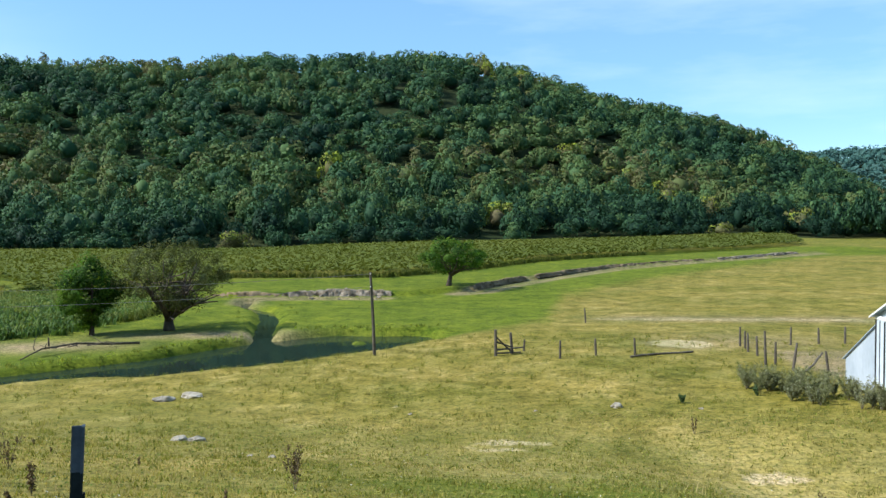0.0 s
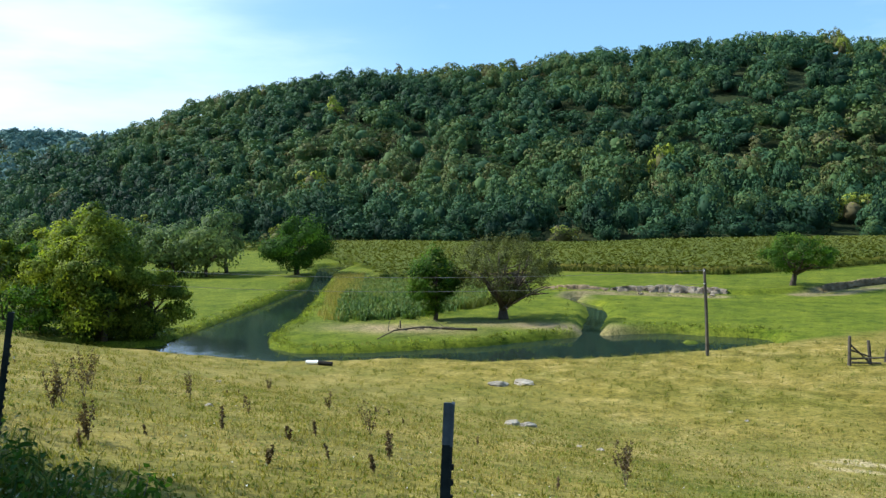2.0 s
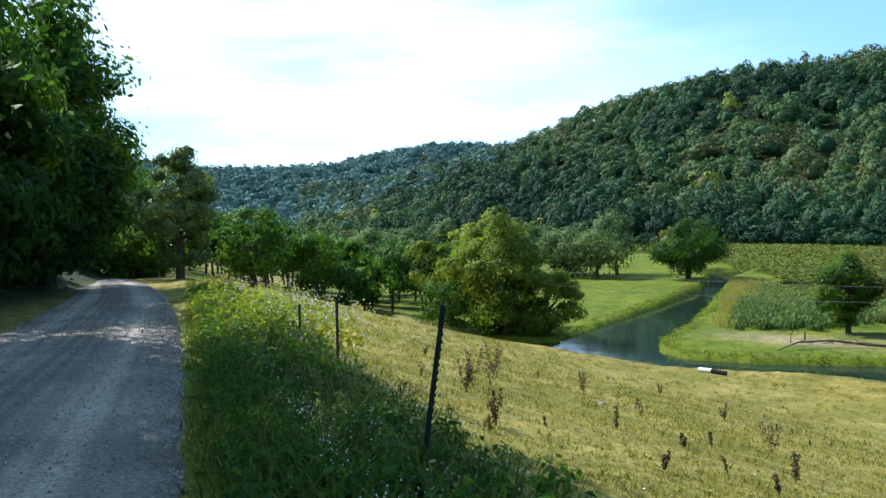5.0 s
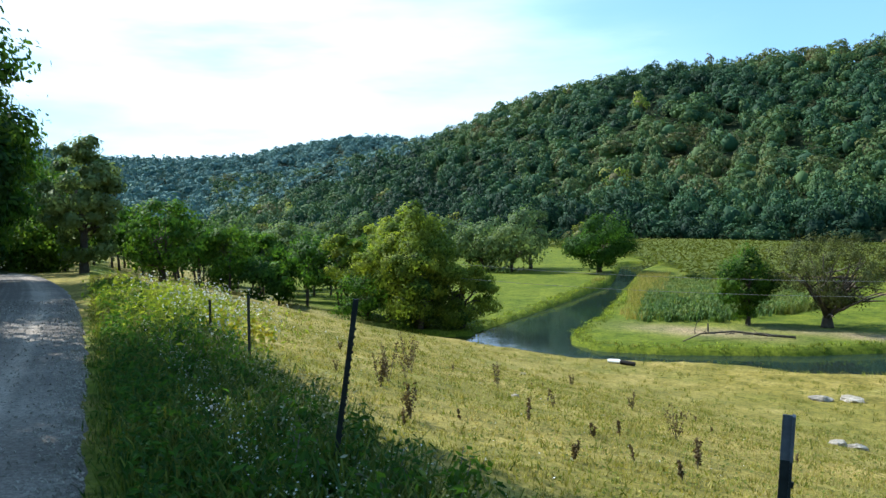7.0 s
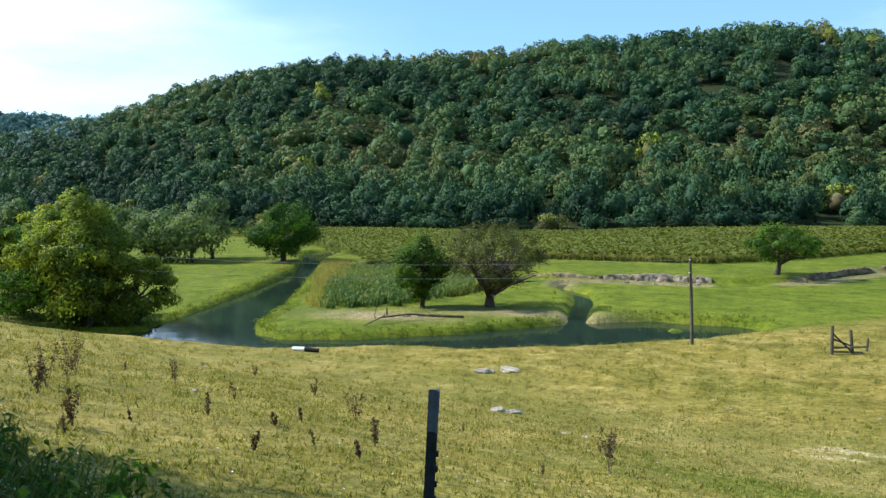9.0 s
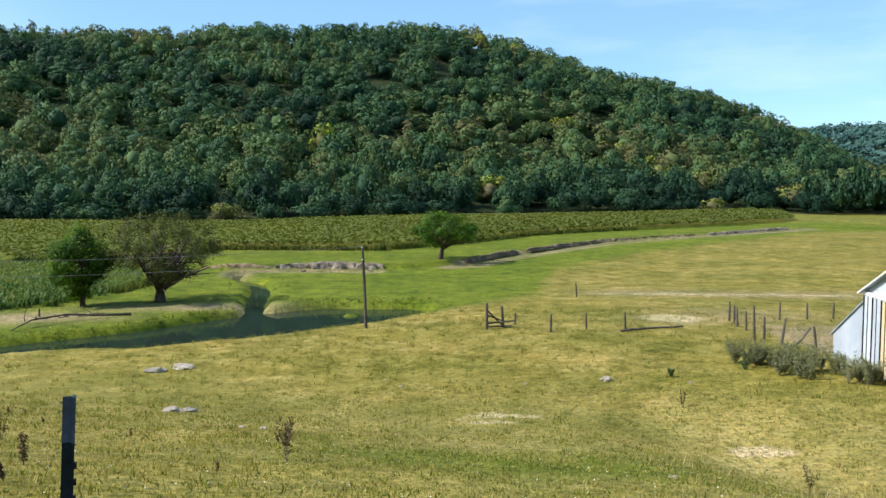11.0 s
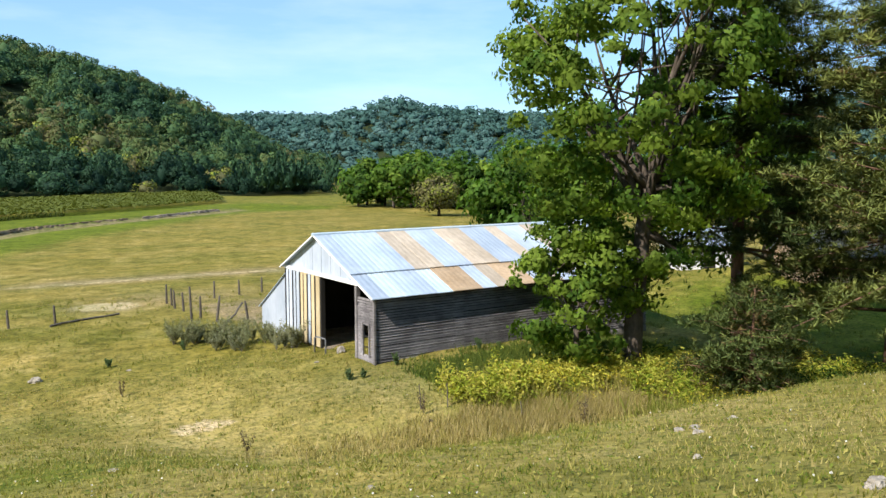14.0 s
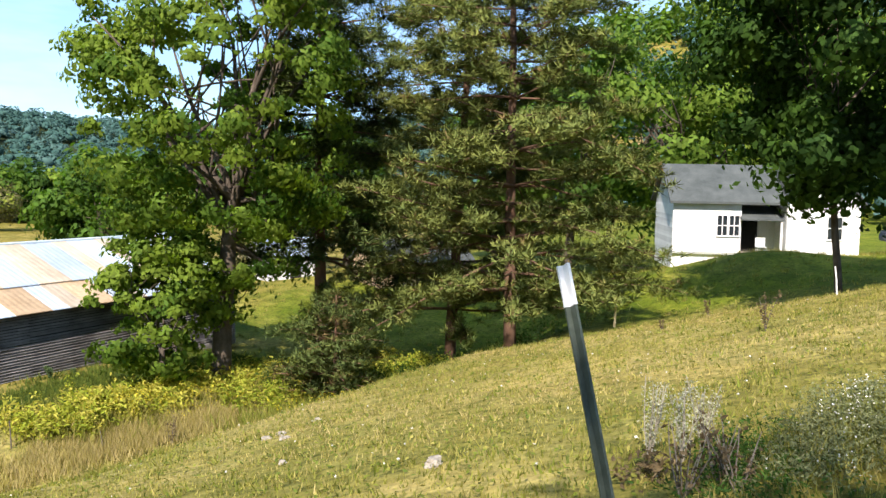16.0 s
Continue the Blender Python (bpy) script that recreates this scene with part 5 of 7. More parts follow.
    box("step", W + 0.1, W + 2.4, -0.3, 1.6, -0.3, 0.1, M_ROCK, h, "pale concrete porch slab", 0.02)
    v = [(W - 0.1, -0.5, 2.2), (W + 2.4, -0.5, 2.2), (W + 2.4, 1.6, 2.95), (W - 0.1, 1.6, 2.95)]
    v += [(x, y, z - 0.1) for x, y, z in v]
    mesh_object("porch_roof", v, [(0, 1, 2, 3), (7, 6, 5, 4), (0, 4, 5, 1), (1, 5, 6, 2), (2, 6, 7, 3), (3, 7, 4, 0)], M_SHINGLE, h, "low grey porch roof")
    box("porch_post", W + 2.2, W + 2.32, -0.42, -0.3, 0.1, 2.15, M_WHITE, h)
    # wing whose gable faces the front
    X0, X1, Y = W + 2.45, W + 6.6, -0.7
    wing = box("wall", X0, X1, Y + 0.05, D, 0, 3.2, M_WHITE, h)
    mid = (X0 + X1) / 2
    clad(X0, X1, 0.1, 3.2, Y, wing)
    clad(X0, X1, 3.14, 5.9, Y, wing, lambda z: (mid - (mid - X0) * (5.9 - z) / 2.7, mid + (X1 - mid) * (5.9 - z) / 2.7))
    gv = [(X0, Y + 0.05, 3.15), (X1, Y + 0.05, 3.15), (mid, Y + 0.05, 5.85), (X0, D, 3.15), (X1, D, 3.15), (mid, D, 5.85)]
    mesh_object("gable", gv, [(0, 1, 2), (3, 5, 4), (0, 3, 4, 1)], M_WHITE, h)
    v = [(X0 - 0.35, Y - 0.35, 2.9), (mid, Y - 0.35, 6.0), (X1 + 0.35, Y - 0.35, 2.9), (X0 - 0.35, D + 0.3, 2.9), (mid, D + 0.3, 6.0), (X1 + 0.35, D + 0.3, 2.9)]
    v += [(x, y, z + 0.14) for x, y, z in v]
    mesh_object("roof", v, [(0, 3, 4, 1), (1, 4, 5, 2), (6, 7, 10, 9), (7, 8, 11, 10), (0, 1, 7, 6), (1, 2, 8, 7), (3, 9, 10, 4), (4, 10, 11, 5), (0, 6, 9, 3), (2, 5, 11, 8)], M_SHINGLE, h, "grey shingle roof")
    window(h, "window", X0 + 2.3, X0 + 3.1, 1.1, 2.4, Y - 0.09)
    window(h, "window", mid - 0.4, mid + 0.4, 3.9, 4.9, Y - 0.09)
    return h


house()


def shed(name, label, x, y, rz, L, W, H, mat_wall, mat_roof):
    z = float(land(x, y)) - 0.1
    s = empty(name, x, y, z, rz)
    tagged(s, label, "shed")
    box("wall", 0, L, 0, W, 0, H, mat_wall, s)
    v = [(-0.3, -0.3, H - 0.1), (L + 0.3, -0.3, H - 0.1), (L + 0.3, W / 2, H + W * 0.32), (-0.3, W / 2, H + W * 0.32), (-0.3, W + 0.3, H - 0.1), (L + 0.3, W + 0.3, H - 0.1)]
    v += [(a, b, c - 0.12) for a, b, c in v]
    mesh_object("roof", v, [(0, 1, 2, 3), (3, 2, 5, 4), (9, 8, 7, 6), (10, 11, 8, 9), (0, 6, 7, 1), (4, 5, 11, 10), (0, 3, 9, 6), (3, 4, 10, 9), (1, 7, 8, 2), (2, 8, 11, 5)], mat_roof, s)
    for e in (0, L - 0.1):
        gv = [(e, 0, H), (e, W, H), (e, W / 2, H + W * 0.3), (e + 0.1, 0, H), (e + 0.1, W, H), (e + 0.1, W / 2, H + W * 0.3)]
        mesh_object("gable", gv, [(0, 2, 1), (3, 4, 5), (0, 1, 4, 3), (1, 2, 5, 4), (2, 0, 3, 5)], mat_wall, s)
    box("door", L * 0.4, L * 0.6, -0.04, 0.0, 0.0, 2.0, M_DARK, s)
    return s


shed("tool_shed", "small white shed with a bright metal roof", 55, 38, -30, 5, 4, 2.2, M_WHITE, M_TIN_WHITE)
shed("brown_shed", "low brown shed with a flat pitched roof", 54, 27.5, -40, 8, 5, 2.0, M_TIN_RUST_DARK, M_SHINGLE)

# ------------------------------------------------------------------ crops, grass and weeds


def inside(x, y, poly):
    ok = np.zeros(np.shape(x), bool)
    for (ax, ay), (bx, by) in zip(poly, poly[1:] + poly[:1]):
        ok ^= ((ay > y) != (by > y)) & (x < (bx - ax) * (y - ay) / (by - ay + 1e-12) + ax)
    return ok


def blades(name, label, category, x, y, height, width, tint, mat, lean=0.35, per=1, z=None, spread=0.0):
    """Upright blades: each a narrow triangle bent to one side."""
    x, y = np.repeat(x, per), np.repeat(y, per)
    n = len(x)
    x, y = x + spread * rng.normal(size=n), y + spread * rng.normal(size=n)
    z = land(x, y) - 0.02 if z is None else np.repeat(z, per)
    h, w, t = (np.repeat(np.broadcast_to(a, n // per), per) * (0.7 + 0.6 * rng.random(n)) for a in (height, width, np.ones(1)))
    a = rng.random(n) * 6.283
    dx, dy = np.cos(a), np.sin(a)
    b = rng.random(n) * 6.283
    lx, ly = np.cos(b) * lean * h * rng.random(n), np.sin(b) * lean * h * rng.random(n)
    base = np.stack([x, y, z], 1)
    side = np.stack([dx, dy, np.zeros(n)], 1) * (w / 2)[:, None]
    tip = base + np.stack([lx, ly, h], 1)
    v = np.stack([base - side, base + side, tip], 1).reshape(-1, 3)
    tn = np.repeat(np.repeat(np.broadcast_to(tint, n // per), per) + 0.10 * rng.normal(size=n), 3)
    ob = quick_mesh(name, v, np.arange(3 * n), np.full(n, 3), mat, tn)
    return tagged(ob, label, category, kind="stuff")


def leafy(name, label, category, x, y, height, leaf, tint, mat, per=12, spread=0.08, low=0.1):
    """Leafy plants: leaves set round each stem from low down to the top."""
    n = len(x) * per
    h = np.repeat(height * (0.6 + 0.6 * rng.random(len(x))), per)
    leaf = np.repeat(np.broadcast_to(leaf, len(x)), per)
    px, py = np.repeat(x, per), np.repeat(y, per)
    u = low + (1 - low) * rng.random(n) ** 0.8
    P = np.stack([px, py, land(px, py) + h * u], 1) + rng.normal(size=(n, 3)) * np.array([1, 1, 0.3]) * spread
    v, lo = leaf_quads(P, rng.normal(size=(n, 3)) * 0.7 + np.array([0, 0, 0.9]), leaf * (0.6 + 0.8 * rng.random(n)), leaf * 0.45, 0.25)
    tn = np.repeat(np.broadcast_to(tint, len(x)), per) + 0.10 * rng.normal(size=n)
    ob = quick_mesh(name, v, lo, np.full(n, 4), mat, np.repeat(tn, 4))
    return tagged(ob, label, category, kind="stuff")


def arching(name, label, x, y, length, width, tint, mat, per=4, spread=0.08):
    """Long grass blades that rise, bend over and hang."""
    n = len(x) * per
    px, py = np.repeat(x, per) + spread * rng.normal(size=n), np.repeat(y, per) + spread * rng.normal(size=n)
    ln = np.repeat(np.broadcast_to(length, len(x)), per) * (0.6 + 0.7 * rng.random(n))
    a, w = rng.random(n) * 6.283, np.repeat(np.broadcast_to(width, len(x)), per)[:, None]
    out = np.stack([np.cos(a), np.sin(a), np.zeros(n)], 1)
    side = np.stack([-np.sin(a), np.cos(a), np.zeros(n)], 1) * w / 2
    up = np.array([0, 0, 1.0])
    base = np.stack([px, py, land(px, py) - 0.02], 1)
    k = (0.25 + 0.5 * rng.random(n))[:, None]
    m1 = base + ln[:, None] * (up * 0.55 + out * 0.15 * k)
    m2 = base + ln[:, None] * (up * (0.86 - 0.12 * k) + out * 0.50 * k)
    tip = base + ln[:, None] * (up * (0.84 - 0.42 * k) + out * (0.95 * k))
    v = np.stack([base - side, base + side, m1 - side, m1 + side, m2 - side * 0.8, m2 + side * 0.8, tip], 1).reshape(-1, 3)
    q = (np.arange(n) * 7)[:, None]
    loops = (q + np.array([[0, 1, 3, 2, 2, 3, 5, 4, 4, 5, 6]])).ravel()
    tn = np.repeat(np.repeat(np.broadcast_to(tint, len(x)), per) + 0.09 * rng.normal(size=n), 7)
    return tagged(quick_mesh(name, v, loops, np.tile([4, 4, 3], n), mat, tn), label, "grass", kind="stuff")


FIELD = [(-37, 76), (-30, 77), (-29, 88), (-32, 102), (-33, 119), (-9, 121), (2, 132), (18, 152), (42, 168), (92, 208), (112, 268), (70, 245), (20, 224), (-40, 214), (-100, 210), (-170, 206), (-150, 190), (-92, 150), (-62, 116), (-52, 96), (-43, 82)]


def corn():
    """Standing corn: stalks along the field's edges, and a canopy of arching leaves over the rows."""
    n = 210000
    x, y = rng.uniform(-170, 112, n), rng.uniform(74, 270, n)
    y = np.round((y - 0.18 * x) / 1.5) * 1.5 + 0.18 * x + 0.48 * rng.normal(size=n)
    ok = inside(x, y, FIELD) & (y > 104)
    x, y = x[ok], y[ok]
    z = land(x, y) + 1.05 + 0.4 * rng.random(len(x)) + 0.12 * np.sin(x * 0.11) * np.sin(y * 0.13)
    v, lo = leaf_quads(np.stack([x, y, z], 1), rng.normal(size=(len(x), 3)) * 0.42 + np.array([0, 0, 1.0]), 1.05, 0.5, 0.2)
    tn = 0.52 + 0.12 * np.sin(x * 0.05 + 1) * np.sin(y * 0.07) + 0.05 * rng.normal(size=len(x))
    up = np.array([0, 0, 1.0]) + 0.08 * rng.normal(size=(len(x), 3))
    tagged(quick_mesh("corn_field", v, lo, np.full(len(x), 4), M_CORN, np.repeat(tn, 4), normals=np.repeat(up / np.linalg.norm(up, axis=1, keepdims=True), 4, axis=0)), "ripening green corn covering the valley floor", "corn", kind="stuff")
    ex, ey = [], []
    for (ax, ay), (bx, by) in zip(FIELD, FIELD[1:9]):
        m = int(math.hypot(bx - ax, by - ay) * 9)
        u = rng.random(m)
        ex.append(ax + (bx - ax) * u - 0.9 * rng.random(m))
        ey.append(ay + (by - ay) * u + 1.6 * rng.random(m))
    ex, ey = np.concatenate(ex), np.concatenate(ey)
    blades("corn_edge", "outer rows of standing green corn", "corn", ex, ey, 0.85, 0.12, 0.5, M_CORN, 0.6, 4, spread=0.14)
    # a denser stand of dark cane near the tip of the spit, tan reeds along the water beside it
    stand = [(-39.4, 65.8), (-33.0, 69.2), (-30.5, 80), (-36, 100), (-57, 112), (-58.5, 104), (-50, 86)]
    x, y = rng.uniform(-60, -30, 7000), rng.uniform(65, 112, 7000)
    ok = inside(x, y, stand)
    x, y = x[ok], y[ok]
    far = smooth01(y, 72, 95)
    arching("cane_patch", "dark green broad-leaved cane near the river spit", x, y, (0.95 - 0.5 * far) * (0.6 + 0.6 * rng.random(len(x))), 0.14, 0.55 + 0.4 * far + 0.25 * np.sin(x * 1.1 + 2 * np.sin(y * 0.6)), M_CANE, 4, 0.25)
    x, y = rng.uniform(-66, -36, 9000), rng.uniform(64, 112, 9000)
    e = from_line(x, y, RIVER)
    ok = (e > 2.2 - 1.2 * smooth01(y, 75, 90)) & (e < 5.4) & inside(x, y, [(-41, 66), (-36, 70), (-50, 112), (-75, 112), (-62, 92)])
    blades("reeds", "tan seeding reeds along the river's edge", "grass", x[ok], y[ok], 0.62, 0.06, 0.58 + 0.22 * rng.random(ok.sum()), M_GRASS, 0.5, 3, spread=0.25)


corn()


def grasses():
    # short grazed turf on the slope
    n = 60000
    d, az = 4.0 + 34 * rng.random(n) ** 0.8, np.radians(rng.uniform(-104, 66, n))
    x, y = -d * np.sin(az), d * np.cos(az)
    s = x * RN[0] + y * RN[1]
    ok = s > 2.6
    x, y, d = x[ok], y[ok], d[ok]
    dryness = 0.74 + 0.2 * np.sin(x * 0.5 + 2 * np.sin(y * 0.3)) - 0.25 * zone_lush(x, y)
    blades("turf", "short grazed turf, part green and part dry", "grass", x, y, 0.065, 0.02 + 0.0004 * d, dryness, M_GRASS, 0.8, 3, spread=0.06)
    # ranker tufts left standing
    n = 8000
    d, az = 6 + 58 * rng.random(n), np.radians(rng.uniform(-100, 62, n))
    x, y = -d * np.sin(az), d * np.cos(az)
    ok = (x * RN[0] + y * RN[1] > 2.6) & (from_line(x, y, RIVER) > 1)
    blades("grass_tufts", "scattered ranker tufts of pasture grass", "grass", x[ok], y[ok], 0.07 + 0.0030 * d[ok], 0.030, 0.32 + 0.45 * rng.random(ok.sum()), M_GRASS, 0.9, 11, spread=0.11)
    # dry leaf litter and pale dead blades lying flat in the turf
    n = 30000
    d, az = 4 + 34 * rng.random(n), np.radians(rng.uniform(-104, 62, n))
    x, y = -d * np.sin(az), d * np.cos(az)
    ok = x * RN[0] + y * RN[1] > 2.6
    x, y, d = x[ok], y[ok], d[ok]
    P = np.stack([x, y, land(x, y) + 0.02 + 0.03 * rng.random(len(x))], 1)
    v, lo = leaf_quads(P, rng.normal(size=P.shape) * 0.35 + np.array([0, 0, 1.0]), 0.05 + 0.0022 * d, 0.025 + 0.0012 * d)
    tagged(quick_mesh("turf_litter", v, lo, np.full(len(x), 4), M_GRASS, np.repeat(0.15 + 0.60 * rng.random(len(x)), 4)), "dry leaves and dead blades lying in the turf", "litter", kind="stuff")
    # river margins
    n = 5200
    x, y = rng.uniform(-80, 2, n), rng.uniform(46, 98, n)
    e = np.minimum(np.minimum(from_line(x, y, RIVER), from_line(x, y, RUN_OFF)), from_line(x, y, CREEK))
    ok = (e > 0.3) & (e < 1.6) & ((from_line(x, y, CREEK) > 1.8) | (y < 67)) & (y > np.interp(x, [-62, -44, -36, -25, -15, -3], [49, 55, 52, 57, 64, 69]))
    leafy("bank_plants", "bright green waterside plants along the bank", "weeds", x[ok], y[ok], 0.32, 0.20, 0.05 + 0.4 * rng.random(ok.sum()), M_GULLY, 9, 0.22, 0.0)
    n = 9000
    x, y = rng.uniform(-90, 0, n), rng.uniform(42, 100, n)
    e = np.minimum(np.minimum(from_line(x, y, RIVER), from_line(x, y, RUN_OFF)), from_line(x, y, CREEK))
    ok = (e > 0.15) & (e < 1.9) & ((from_line(x, y, CREEK) > 1.8) | (y < 67)) & (y > np.interp(x, [-62, -44, -36, -25, -15, -3], [46, 52, 49, 54, 61, 67]))
    blades("bank_grass", "lush green grass fringing the river bank", "grass", x[ok], y[ok], 0.30, 0.06, 0.30, M_GRASS, 0.8, 7, spread=0.16)
    # verge between the road and the fence
    n = 8000
    s, t = 0.06 + 2.1 * rng.random(n), 0.2 + 58 * rng.random(n) ** 1.5
    h = (0.10 + 0.40 * smooth01(s, 0.2, 1.6)) * (0.5 + 0.6 * rng.random(n))
    x, y = t * RU[0] + s * RN[0], t * RU[1] + s * RN[1]
    # tint dark near, lighter past 12 m: shade and sun put into blade colour
    blades("verge_grass", "tall rank grass on the road verge", "grass", x, y, h, 0.013 + 0.0004 * np.abs(t), 0.04 + 0.22 * rng.random(n) + 0.3 * smooth01(t, 12, 25), M_GRASS, 0.9, 6, spread=0.07)
    n = 7500
    s, t = 0.30 + 1.8 * rng.random(n), 0.8 + 50 * rng.random(n) ** 1.6
    x, y = t * RU[0] + s * RN[0], t * RU[1] + s * RN[1]
    # arching blades carry the near shade and far sun in their tint too
    arching("verge_grass", "long arching grass blades on the shaded verge", x, y, 0.22 + 0.45 * smooth01(s, 0.3, 1.6), 0.012 + 0.0005 * t, 0.08 + 0.24 * rng.random(n) + 0.36 * smooth01(t, 12, 22), M_GRASS, 4)
    n = 1500
    s, t = 0.3 + 1.8 * rng.random(n), 1.0 + 38 * rng.random(n) ** 1.5
    x, y = t * RU[0] + s * RN[0], t * RU[1] + s * RN[1]
    # leaf tint likewise holds the near shade and the sun beyond 12 m
    leafy("verge_leaves", "low leafy weeds among the verge grass", "weeds", x, y, 0.30 + 0.35 * smooth01(s, 0.3, 1.6), 0.07 + 0.0015 * t, 0.12 + 0.3 * rng.random(n) + 0.5 * smooth01(t, 12, 22), M_LEAF, 16, 0.09)
    n = 560
    s, t = 1.85 + 0.25 * rng.normal(size=n), 1.2 + 22 * rng.random(n)
    x, y = t * RU[0] + s * RN[0], t * RU[1] + s * RN[1]
    leafy("fence_weeds", "frosty grey-green weeds along the fence", "weeds", x, y, 0.62, 0.045 + 0.001 * t, 0.5 + 0.3 * rng.random(n), M_FROST, 26, 0.08, 0.2)
    n = 160
    s, t = 1.9 + 0.7 * rng.normal(size=n), 19.5 + 3.0 * rng.normal(size=n)
    x, y = t * RU[0] + s * RN[0], t * RU[1] + s * RN[1]
    # bright weed colour stands for the sunlit stretch of verge
    leafy("verge_bush", "sunlit yellow-green growth on the verge", "weeds", x, y, 1.1, 0.12, 0.35, M_GULLY, 30, 0.16)
    n = 900
    s, t = 0.1 + 2.6 * rng.random(n), -2 - 10 * rng.random(n)
    x, y = t * RU[0] + s * RN[0], t * RU[1] + s * RN[1]
    blades("verge_grass", "thin dry grass on the road verge", "grass", x, y, 0.14, 0.012, 0.75, M_GRASS, 0.9, 6, spread=0.07)
    # rank growth below the hillside's edge
    n = 1700
    u = rng.random(n)
    x, y = 18.5 + 17 * u, 21.6 - 4.2 * u + rng.normal(size=n) * 0.9
    blades("gully_weeds", "tall mixed weeds in the hollow below the slope", "weeds", x, y, 0.6, 0.05, 0.45 + 0.3 * rng.random(n), M_GRASS, 0.8, 6, spread=0.16)
    n = 900
    u = rng.random(n)
    x, y = 18.2 + 18 * u, 21.7 - 3.6 * u + rng.normal(size=n) * 0.75
    leafy("gully_plants", "broad-leaved yellow-green plants in the hollow", "weeds", x, y, 0.85, 0.20, 0.35 + 0.8 * rng.random(n), M_GULLY, 20, 0.14)
    n = 420
    u = rng.random(n)
    x, y = 24 + 12 * u, 18.0 - 3.2 * u + rng.normal(size=n) * 0.7
    leafy("gully_plants", "broad-leaved yellow-green plants below the slope's edge", "weeds", x, y, 1.0, 0.17, 0.1 + 0.8 * rng.random(n), M_GULLY, 20, 0.14)
    n = 5200
    x, y = 19 + 13 * rng.random(n), 24.2 + 0.9 * rng.normal(size=n)
    blades("barn_grass", "bright green uncut grass along the barn wall", "grass", x, y, 0.26, 0.05, 0.14 + 0.14 * rng.random(n), M_GRASS, 0.9, 5, spread=0.12)
    n = 1200
    u = rng.random(n)
    x, y = 22 + 14 * u, 15.6 - 3.0 * u + rng.normal(size=n) * 0.8
    blades("gully_weeds", "tall mixed weeds just below the slope's edge", "weeds", x, y, 0.8, 0.06, 0.36 + 0.2 * rng.random(n), M_GRASS, 0.7, 6, spread=0.16)
    n = 420
    u = rng.random(n)
    x, y = 26.5 + 11.5 * u, 17.6 - 5.6 * u + rng.normal(size=n) * 1.3
    # low tint puts the pines' shade into the undergrowth's leaf colour
    leafy("undergrowth", "dark leafy undergrowth in the shade of the pines", "weeds", x, y, 1.0, 0.15, 0.05 + 0.3 * rng.random(n), M_LEAF, 26, 0.18)
    n = 3000
    x = 22.0 + 4.2 * rng.normal(size=n)
    y = 19.5 - 0.22 * (x - 18.6) + rng.normal(size=n) * 0.7
    blades("dry_grass", "tan dry grass at the edge of the hollow", "grass", x, y, 0.32, 0.03, 0.72 + 0.3 * rng.random(n), M_GRASS, 0.7, 8, spread=0.14)


grasses()


def flower_heads(name, label, x, y, z, size, mat, per=1, spread=0.0):
    n = len(x) * per
    P = np.stack([np.repeat(x, per), np.repeat(y, per), np.repeat(z, per)], 1) + rng.normal(size=(n, 3)) * spread
    v, lo = leaf_quads(P, rng.normal(size=(n, 3)) + np.array([0, 0, 1.2]), size, size * 0.9)
    ob = quick_mesh(name, v, lo, np.full(n, 4), mat, np.repeat(rng.random(n), 4))
    return tagged(ob, label, "flowers", kind="stuff")


